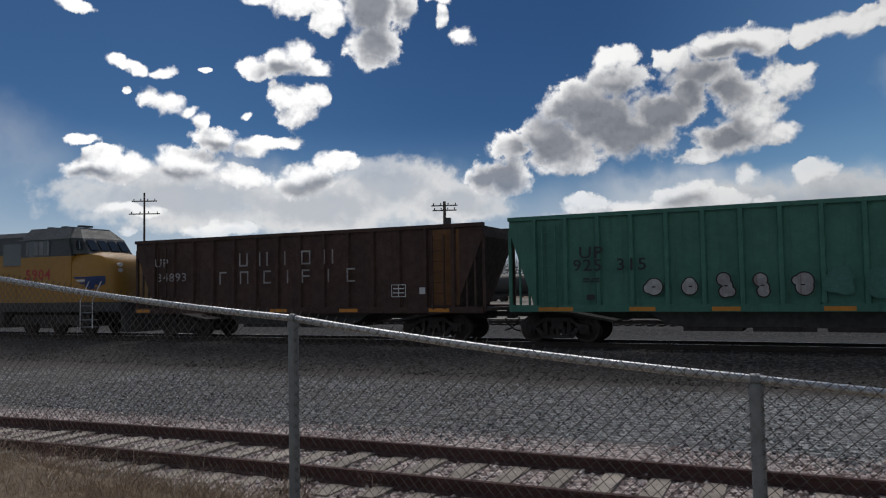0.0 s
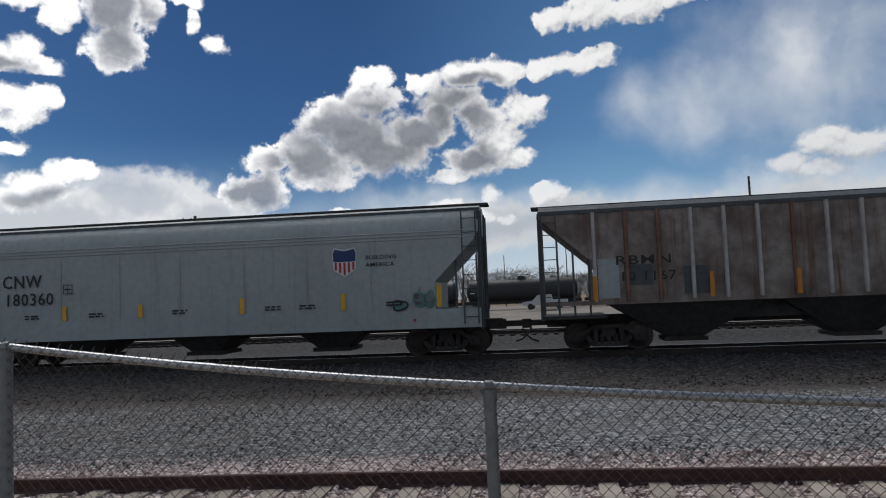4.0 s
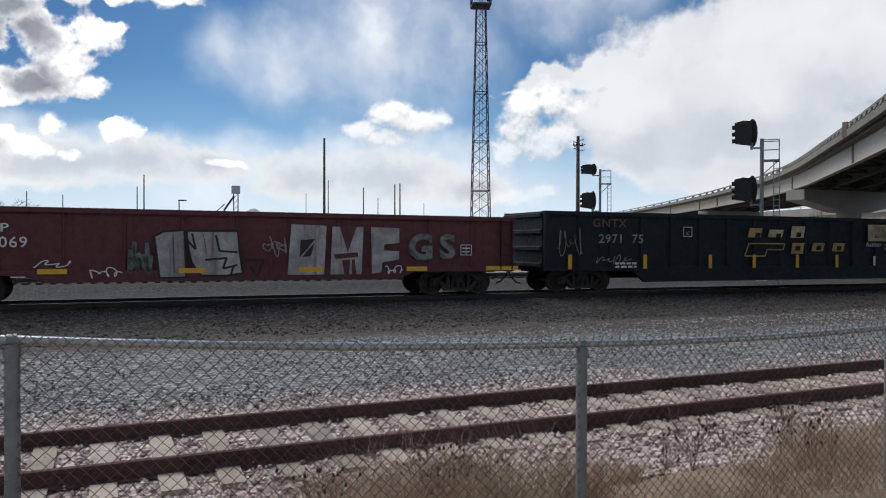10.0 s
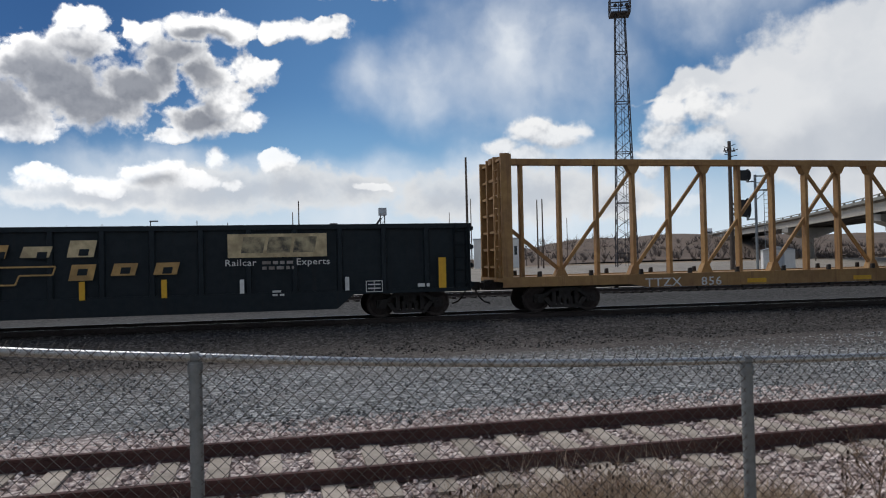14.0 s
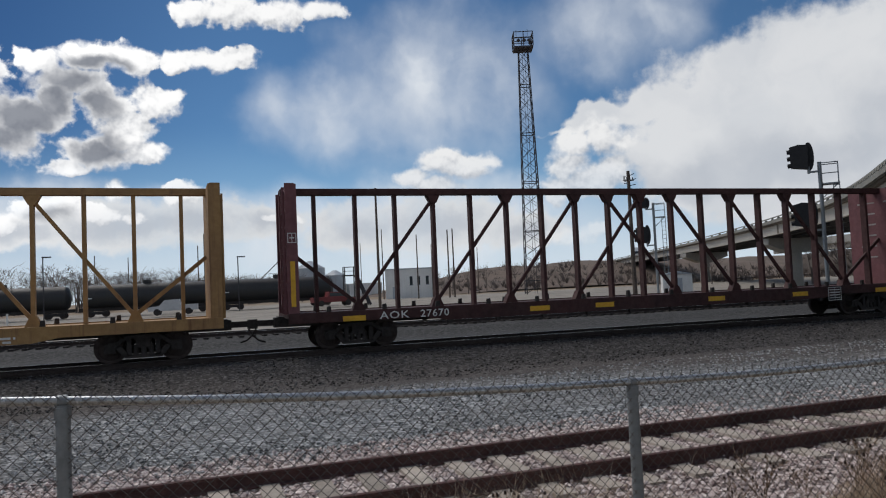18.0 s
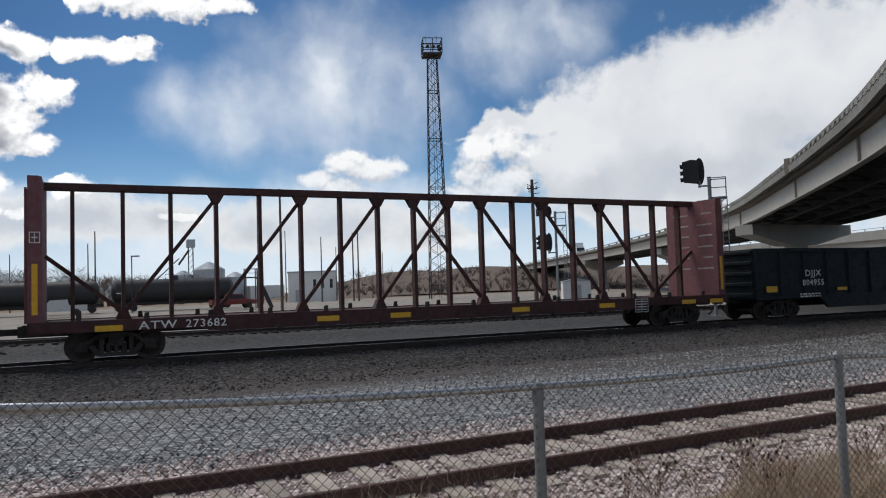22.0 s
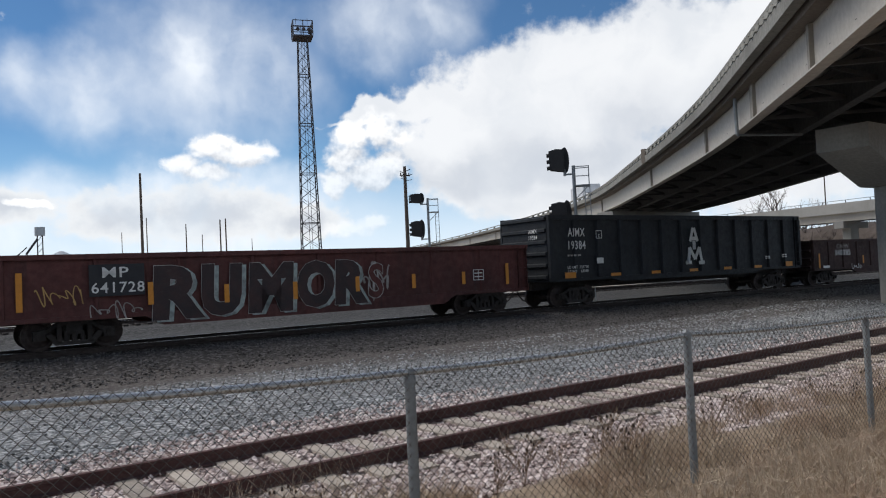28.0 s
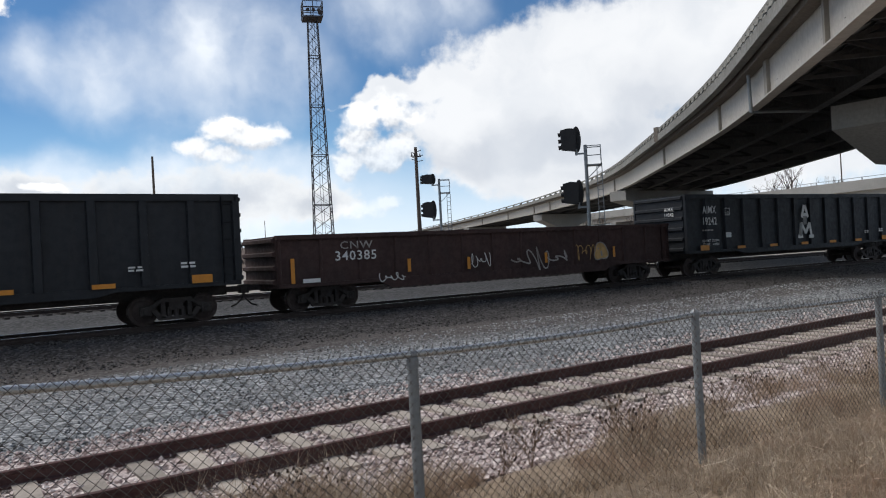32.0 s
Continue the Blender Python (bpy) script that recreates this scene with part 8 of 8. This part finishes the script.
def high_gondola(a, b, number):
    car, L, h = gondola("high_side_gondola_car", "black high-sided gondola car with white lettering", a, b, 1.06, 3.80, P_BLACKG, 14, 0.26, 0.62, 0.12, post_d=0.12, chord=0.2)
    F2 = SIDE - 0.12
    text("AIMX", 0.36, car, -6.82, 3.05, F2, M_WHITE, "reporting_mark", 0.74)
    text(number, 0.36, car, -6.84, 2.52, F2, M_WHITE, "car_number", 0.78)
    small_print(car, -6.97, 2.08, 0.8, 1, 0.07, None, F2)
    text("LD LMT  221700", 0.12, car, -6.8, 1.62, F2, M_WHITE, "lettering", 0.95)
    text("LT WT    64300", 0.12, car, -6.8, 1.45, F2, M_WHITE, "lettering", 0.95)
    # two white letter shapes, one over the other
    for p, q in (((0.38, 2.58), (0.62, 3.22)), ((0.92, 2.58), (0.68, 3.22)), ((0.45, 2.72), (0.85, 2.72)), ((0.2, 1.62), (0.32, 2.3)), ((0.32, 2.3), (0.68, 1.75)), ((0.68, 1.75), (1.02, 2.3)),
                 ((1.02, 2.3), (1.16, 1.62)), ((0.0, 1.60), (0.42, 1.60)), ((0.94, 1.58), (1.36, 1.58)), ((0.65, 2.2), (0.65, 2.62))):
        part("emblem_stroke", Shape().beam((p[0], F2 - 0.004, p[1]), (q[0], F2 - 0.004, q[1]), 0.006, 0.17), M_WHITE, car, "white painted stroke")
    frame_box(car, -5.53, 2.97, 0.34, 0.34, y=F2, bars=0)
    text("C", 0.13, car, -5.53, 2.9, F2 - 0.006, M_WHITE, "lettering")
    patch(car, -5.7, -5.32, 1.74, 1.98, M_WHITE, "placard", F2, "small white placard")
    for x in (-7.55, -4.9, -2.35, 0.25, 2.8, 5.25, 7.95):
        patch(car, x, x + 0.6, 1.18, 1.31 if abs(x) < 7.5 else 1.42, M_ORANGE, y=F2)
    small_print(car, 7.9, 1.75, 0.5, 2, 0.06, M_WHITE, F2)
    small_print(car, 6.4, 1.7, 0.4, 2, 0.05, M_WHITE, F2)
    for words, z in (("AIMX", 3.15), (number, 2.9)):
        text(words, 0.17, car, 0, 0, 0, M_WHITE, "end_lettering", 0.9, m=pose(-h - 0.135, -0.7, z, 90, 0, -90))
    nudge(car, -0.6)
    return car


high_gondola(K[13], K[14], "19384")

# -- dark brown gondola --
car, L, h = gondola("gondola_car", "dark brown low gondola car with faded graffiti", K[14], K[15], 0.82, 2.50, P_DKBROWN, 14, 0.11, deep=0.22, post_d=0.06)
text("CNW", 0.26, car, -5.95, 2.1, FM, M_DULLWHITE, "reporting_mark", 1.3)
text("340385", 0.32, car, -5.97, 1.75, FM, M_WHITE, "car_number", 1.1)
scribble(car, -5.1, -4.1, 0.8, 1.1, M_WHITE, 51, 9, FM)
scribble(car, -1.3, -0.4, 1.1, 1.65, M_WHITE, 52, 9, FM)
scribble(car, 0.7, 3.6, 0.8, 1.75, M_DULLWHITE, 53, 12, FM, 0.06)
scrawl(car, 5.0, 5.8, 1.0, 1.75, 1, M_TAN, M_DULLWHITE, 54, FM)
scribble(car, 4.0, 5.0, 1.1, 1.8, M_TAN, 55, 9, FM)
for x, z, z2 in ((-8.3, 0.95, 1.75), (-4.0, 1.1, 1.55), (-1.45, 1.05, 1.5), (2.3, 1.1, 1.5), (6.1, 1.15, 1.6)):
    patch(car, x, x + 0.13, z, z2, M_ORANGE, y=FM - 0.006)
patch(car, -7.9, -7.3, 0.95, 1.08, M_WHITE, y=FM - 0.006)

nudge(car, -0.5)

high_gondola(K[15], K[16], "19242")
high_gondola(K[16], K[17], "19260")

# ---- loose stones ----
def pebble_material(name, dark_, light_):
    ma = bpy.data.materials.new(name)
    ma.use_nodes = True
    nt = ma.node_tree
    b = nt.nodes["Principled BSDF"]
    ge = nt.nodes.new("ShaderNodeNewGeometry")
    tc = nt.nodes.new("ShaderNodeTexCoord").outputs["Object"]
    c = blend(nt, ramp(nt, ge.outputs["Random Per Island"], 0.0, 1.0), dark_, light_)
    c = blend(nt, ramp(nt, fbm(nt, tc, 60.0, 4.0), 0.35, 0.7, 0, 0.4), c, tuple(x * 0.6 for x in dark_))
    nt.links.new(c, b.inputs["Base Color"])
    b.inputs["Roughness"].default_value = 0.9
    b.inputs["Specular IOR Level"].default_value = 0.25
    return ma


OCT = np.array([(1, 0, 0), (-1, 0, 0), (0, 1, 0), (0, -1, 0), (0, 0, 1), (0, 0, -1)], float)
OCT_F = np.array([(0, 2, 4), (2, 1, 4), (1, 3, 4), (3, 0, 4), (2, 0, 5), (1, 2, 5), (3, 1, 5), (0, 3, 5)])


def stones(name, label, n, place, size, material, seed):
    rg = np.random.RandomState(seed)
    rd = random.Random(seed)
    vs = np.zeros((n, 6, 3))
    k = 0
    while k < n:
        p = place(rd)
        if p is None:
            continue
        s = size[0] + (size[1] - size[0]) * rd.random() ** 1.8
        o = OCT * (s * rg.uniform(0.55, 1.15, (6, 1)))
        o[:, 2] *= 0.75
        a = rd.uniform(0, 6.28)
        t = rd.uniform(-0.6, 0.6)
        ca, sa, ct, st = math.cos(a), math.sin(a), math.cos(t), math.sin(t)
        o = o @ np.array([[ca, sa, 0], [-sa, ca, 0], [0, 0, 1]]) @ np.array([[1, 0, 0], [0, ct, st], [0, -st, ct]])
        vs[k] = o + np.array([p[0], p[1], p[2] + s * 0.3])
        k += 1
    fs = (OCT_F[None] + (np.arange(n) * 6)[:, None, None]).reshape(-1, 3)
    me = bpy.data.meshes.new(name)
    me.from_pydata(vs.reshape(-1, 3).tolist(), [], fs.tolist())
    me.materials.append(material)
    return tagged(new(name, me), label, "gravel", kind="stuff")


def bisect_left(a, v):
    lo_, hi_ = 0, len(a)
    while lo_ < hi_:
        mid_ = (lo_ + hi_) // 2
        if a[mid_] < v:
            lo_ = mid_ + 1
        else:
            hi_ = mid_
    return lo_


def on_spur(rd):
    x = rd.uniform(-15, 9) if rd.random() < 0.55 else rd.uniform(-2, 30)
    c_ = rd.uniform(-2.0, 3.9)
    if x < 0 and c_ < -1.2:
        return None
    if -0.55 < c_ < 2.05:
        k = bisect_left(TIES, x)
        if min(abs(x - q) for q in TIES[max(0, k - 1):k + 1] or [99]) < 0.115 and rd.random() < 0.85:
            return None
    return x, spur_y(x) + c_, height(x, spur_y(x) + c_) + rd.uniform(-0.012, 0.012)


def on_gravel(rd):
    x, y = rd.uniform(-18, 34), 10.6 + 7.0 * rd.random() ** 1.3
    return x, y, height(x, y) + rd.uniform(-0.015, 0.01)


def on_main(rd):
    x, m_ = rd.uniform(-34, 46), rd.uniform(-4.6, 0.6)
    y = main_y(x) + m_
    return x, y, height(x, y) + rd.uniform(-0.015, 0.015)


stones("ballast_stones", "pinkish-white crushed ballast stones along the siding", 30000, on_spur, (0.016, 0.052), pebble_material("pink_granite", (0.29, 0.22, 0.205), (0.86, 0.77, 0.73)), 3)
stones("gravel_stones", "grey crushed gravel between the tracks", 40000, on_gravel, (0.014, 0.042), pebble_material("grey_gravel", (0.075, 0.08, 0.083), (0.58, 0.59, 0.59)), 5)
stones("main_ballast_stones", "dark ballast stones beside the main line", 22000, on_main, (0.02, 0.055), pebble_material("dark_ballast", (0.04, 0.036, 0.034), (0.17, 0.16, 0.153)), 7)

# ---- dry grass ----
ma = bpy.data.materials.new("dry_grass")
ma.use_nodes = True
nt = ma.node_tree
b = nt.nodes["Principled BSDF"]
ge = nt.nodes.new("ShaderNodeNewGeometry")
c = blend(nt, ge.outputs["Random Per Island"], (0.27, 0.19, 0.125), (0.70, 0.59, 0.45))
tcg = nt.nodes.new("ShaderNodeTexCoord").outputs["Object"]
c = blend(nt, ramp(nt, fbm(nt, tcg, 1.1, 4.0), 0.45, 0.68, 0, 0.65), c, (0.40, 0.27, 0.19))
nt.links.new(c, b.inputs["Base Color"])
b.inputs["Roughness"].default_value = 0.85
b.inputs["Subsurface Weight"].default_value = 0.0
M_GRASS = ma


def grass(name, label, clumps, seed):
    """clumps: (x, y, radius, height, blades)."""
    rd = random.Random(seed)
    vs, fs = [], []
    for cx, cy, cr, ch, nb_ in clumps:
        for _k in range(nb_):
            a, r = rd.uniform(0, 6.283), cr * math.sqrt(rd.random())
            x, y = cx + r * math.cos(a), cy + r * math.sin(a)
            z = height(x, y) - 0.02
            h_ = ch * (rd.uniform(0.35, 1.05) if rd.random() < 0.96 else rd.uniform(1.05, 1.6))
            if rd.random() < 0.6:      # wiry strands that tangle sideways
                el_, az_ = rd.uniform(0.25, 1.35), rd.uniform(0, 6.283)
                lean = Vector((math.cos(el_) * math.cos(az_), math.cos(el_) * math.sin(az_), math.sin(el_)))
                droop = Vector((rd.uniform(-1, 1), rd.uniform(-1, 1), rd.uniform(-0.6, 0.5))) * h_ * rd.uniform(0.2, 0.6)
                z += h_ * rd.uniform(0.0, 0.45)
                h_ *= 0.75
            else:
                lean = Vector((math.cos(a) * rd.uniform(0, 0.5) + rd.uniform(-0.4, 0.4), math.sin(a) * rd.uniform(0, 0.5) + rd.uniform(-0.4, 0.4), 1)).normalized()
                droop = Vector((rd.uniform(-1, 1), rd.uniform(-1, 1), -0.3)) * h_ * rd.uniform(0.1, 0.5)
            w_ = rd.uniform(0.0012, 0.0032)
            side = Vector((rd.uniform(-1, 1), rd.uniform(-0.4, 0.4), rd.uniform(-0.5, 0.5))).normalized() * w_
            p0 = Vector((x, y, z))
            p1 = p0 + lean * h_ * 0.55
            p2 = p0 + lean * h_ + droop
            n0 = len(vs)
            vs += [tuple(p0 - side), tuple(p0 + side), tuple(p1 - side * 0.8), tuple(p1 + side * 0.8), tuple(p2)]
            fs += [(n0, n0 + 1, n0 + 3, n0 + 2), (n0 + 2, n0 + 3, n0 + 4)]
    me = bpy.data.meshes.new(name)
    me.from_pydata(vs, [], fs)
    me.materials.append(M_GRASS)
    return tagged(new(name, me), label, "grass", kind="stuff")


rd = random.Random(21)
cl = []
for _i in range(1150):
    x = 3.2 + 17 * rd.random() ** 1.25
    y = rd.uniform(2.6, 3.0) if rd.random() < 0.0 else rd.uniform(4.25, lerp([(3, 5.4), (6, 6.0), (10, 6.4), (20, 6.6)], x))
    d_ = noise.noise((x * 0.55, y * 0.8, 9))
    if d_ < -0.1 + 0.22 * smooth(6, 3, x):
        continue
    cl.append((x, y, rd.uniform(0.10, 0.28), rd.uniform(0.14, 0.42) * (0.75 + 0.8 * d_), rd.randint(60, 105)))
for _i in range(120):
    cl.append((2.0 + rd.gauss(0, 0.55), rd.uniform(4.6, 5.9), rd.uniform(0.1, 0.25), rd.uniform(0.25, 0.55), rd.randint(50, 90)))
for _i in range(150):
    x = rd.uniform(-9.5, -3.6)
    cl.append((x, rd.uniform(4.3, lerp([(-9, 5.6), (-5, 5.5), (-3.6, 4.9)], x)), rd.uniform(0.12, 0.3), rd.uniform(0.15, 0.42), rd.randint(40, 80)))
for _i in range(60):
    cl.append((rd.uniform(-3.5, 3), rd.uniform(4.3, 5.2), rd.uniform(0.08, 0.2), rd.uniform(0.1, 0.3), rd.randint(15, 35)))
for _i in range(40):
    x = rd.uniform(-8, 16)
    cl.append((x, spur_y(x) + rd.choice((-0.25, 0.25, 1.2, 1.75)), rd.uniform(0.05, 0.16), rd.uniform(0.1, 0.28), rd.randint(8, 22)))
for _i in range(560):
    x = rd.uniform(3.4, 16)
    cl.append((x, rd.uniform(2.7, 4.1), rd.uniform(0.12, 0.32), rd.uniform(0.14, 0.42) * smooth(2.5, 5.5, x), rd.randint(45, 80)))
for _i in range(170):
    cl.append((rd.uniform(-7.2, -3.9), rd.uniform(2.9, 5.0), rd.uniform(0.12, 0.3), rd.uniform(0.14, 0.34), rd.randint(40, 80)))
for _i in range(55):
    cl.append((2.25 + rd.gauss(0, 0.4), rd.uniform(4.6, 5.7), rd.uniform(0.1, 0.22), rd.uniform(0.4, 0.68), rd.randint(50, 90)))
grass("dry_grass", "dry tan grass tufts growing along the fence", cl, 31)


# ---- branching weeds ----
M_WEED = surface("dry_weed_stems", (0.30, 0.21, 0.14), (0.18, 0.12, 0.085), 0.9, 0, 20, 3, 0.5, bump=0)
M_POD = surface("dark_seed_heads", (0.06, 0.04, 0.03), (0.035, 0.025, 0.02), 0.9, 0, 20, 3, 0.5, bump=0)


def weed(rd, hgt):
    s, pods = Shape(), []

    def grow(p, d, l, r, k):
        q = p + d * l
        s.tube(p, q, r, 3, r * 0.7, cap=False)
        if k == 0:
            pods.append(q)
            return
        for _j in range(3 if k > 1 else 2):
            grow(p + d * l * rd.uniform(0.5, 1.0), (d + Vector((rd.uniform(-1, 1), rd.uniform(-1, 1), rd.uniform(-0.2, 0.6))) * 0.75).normalized(), l * rd.uniform(0.55, 0.8), r * 0.72, k - 1)

    for _j in range(5):
        grow(Vector((0, 0, -0.02)), Vector((rd.uniform(-0.6, 0.6), rd.uniform(-0.6, 0.6), 1)).normalized(), hgt * 0.38, 0.0035, 3)
    return s, pods


rd = random.Random(8)
kinds = []
for _i in range(4):
    s, pods = weed(rd, 0.6)
    e = Shape()
    for q in pods[::9]:
        e.tube(q - Vector((0, 0, 0.012)), q + Vector((0, 0, 0.012)), 0.011, 5, 0.006)
    kinds.append((s.mesh("stalk", M_WEED), e.mesh("seed_head", M_POD)))
for i in range(34):
    if i < 13:
        x, y, k = 2.1 + rd.gauss(0, 0.6), rd.uniform(4.7, 6.1), rd.uniform(0.7, 1.15)
    elif i < 26:
        x, y, k = rd.uniform(4.2, 10.5), rd.uniform(4.4, 6.2), rd.uniform(0.8, 1.4)
    else:
        x, y, k = rd.uniform(-6.5, -2), rd.uniform(4.4, 5.4), rd.uniform(0.5, 0.9)
    w_ = thing("dry_weed", "branching dry brown weed beside the fence", "weed", "dry weeds", m=pose(x, y, height(x, y), 0, 0, rd.uniform(0, 360)) @ Matrix.Scale(k, 4))
    part("stalk", kinds[i % 4][0], None, w_)
    tagged(part("seed_head", kinds[i % 4][1], None, w_, "dark seed heads"), kind="stuff")

# ---- what moves ----
S_T = [115.78, 112.29, 108.80, 105.36, 101.92, 98.43, 94.90, 91.30, 87.68, 84.04, 80.41, 76.83, 73.29, 69.77, 66.25, 62.66, 59.04, 55.39, 51.72, 48.01, 44.28, 40.53,
       36.78, 33.02, 29.25, 25.48, 21.75, 18.01, 14.23, 10.43, 6.6, 2.76, -1.05, -4.85, -8.63, -12.41, -16.17, -19.93, -23.7, -27.48, -31.27, -35.09, -38.94, -42.83,
       -46.75, -50.67, -54.56, -58.42, -62.24, -66.05, -69.85, -73.67, -77.5, -81.33, -85.18, -89.04, -92.9, -96.78, -100.68, -104.57, -108.44, -112.3, -116.16, -120.02,
       -123.88]


def train_place(t):
    i = min(int(t * 2), len(S_T) - 2)
    return S_T[i] + (S_T[i + 1] - S_T[i]) * (t * 2 - i)


def car_pose(x):
    yaw = math.degrees(math.atan((main_y(x + 4) - main_y(x - 4)) / 8))
    tilt = math.degrees(math.atan((main_z(x - 4) - main_z(x + 4)) / 8))
    return pose(x, main_y(x) + GAUGE / 2, main_z(x) + 0.003, 0, tilt, yaw)


def motions():
    for car, place in CARS:
        walk(car, [(i * 0.5, car_pose(place + s)) for i, s in enumerate(S_T)])
    walk(box_truck, [(i * 0.5, lane_pose(i * 0.5)) for i in range(65)])
    step = 32.0 / WHEEL_ROWS
    for wheel, a in WHEELS:
        walk(wheel, [(k * step, pose(a, 0, 0.42, 0, math.degrees((train_place(k * step) - S_T[0]) / 0.42), 0)) for k in range(WHEEL_ROWS + 1)])


WHEEL_ROWS = 416
motions()
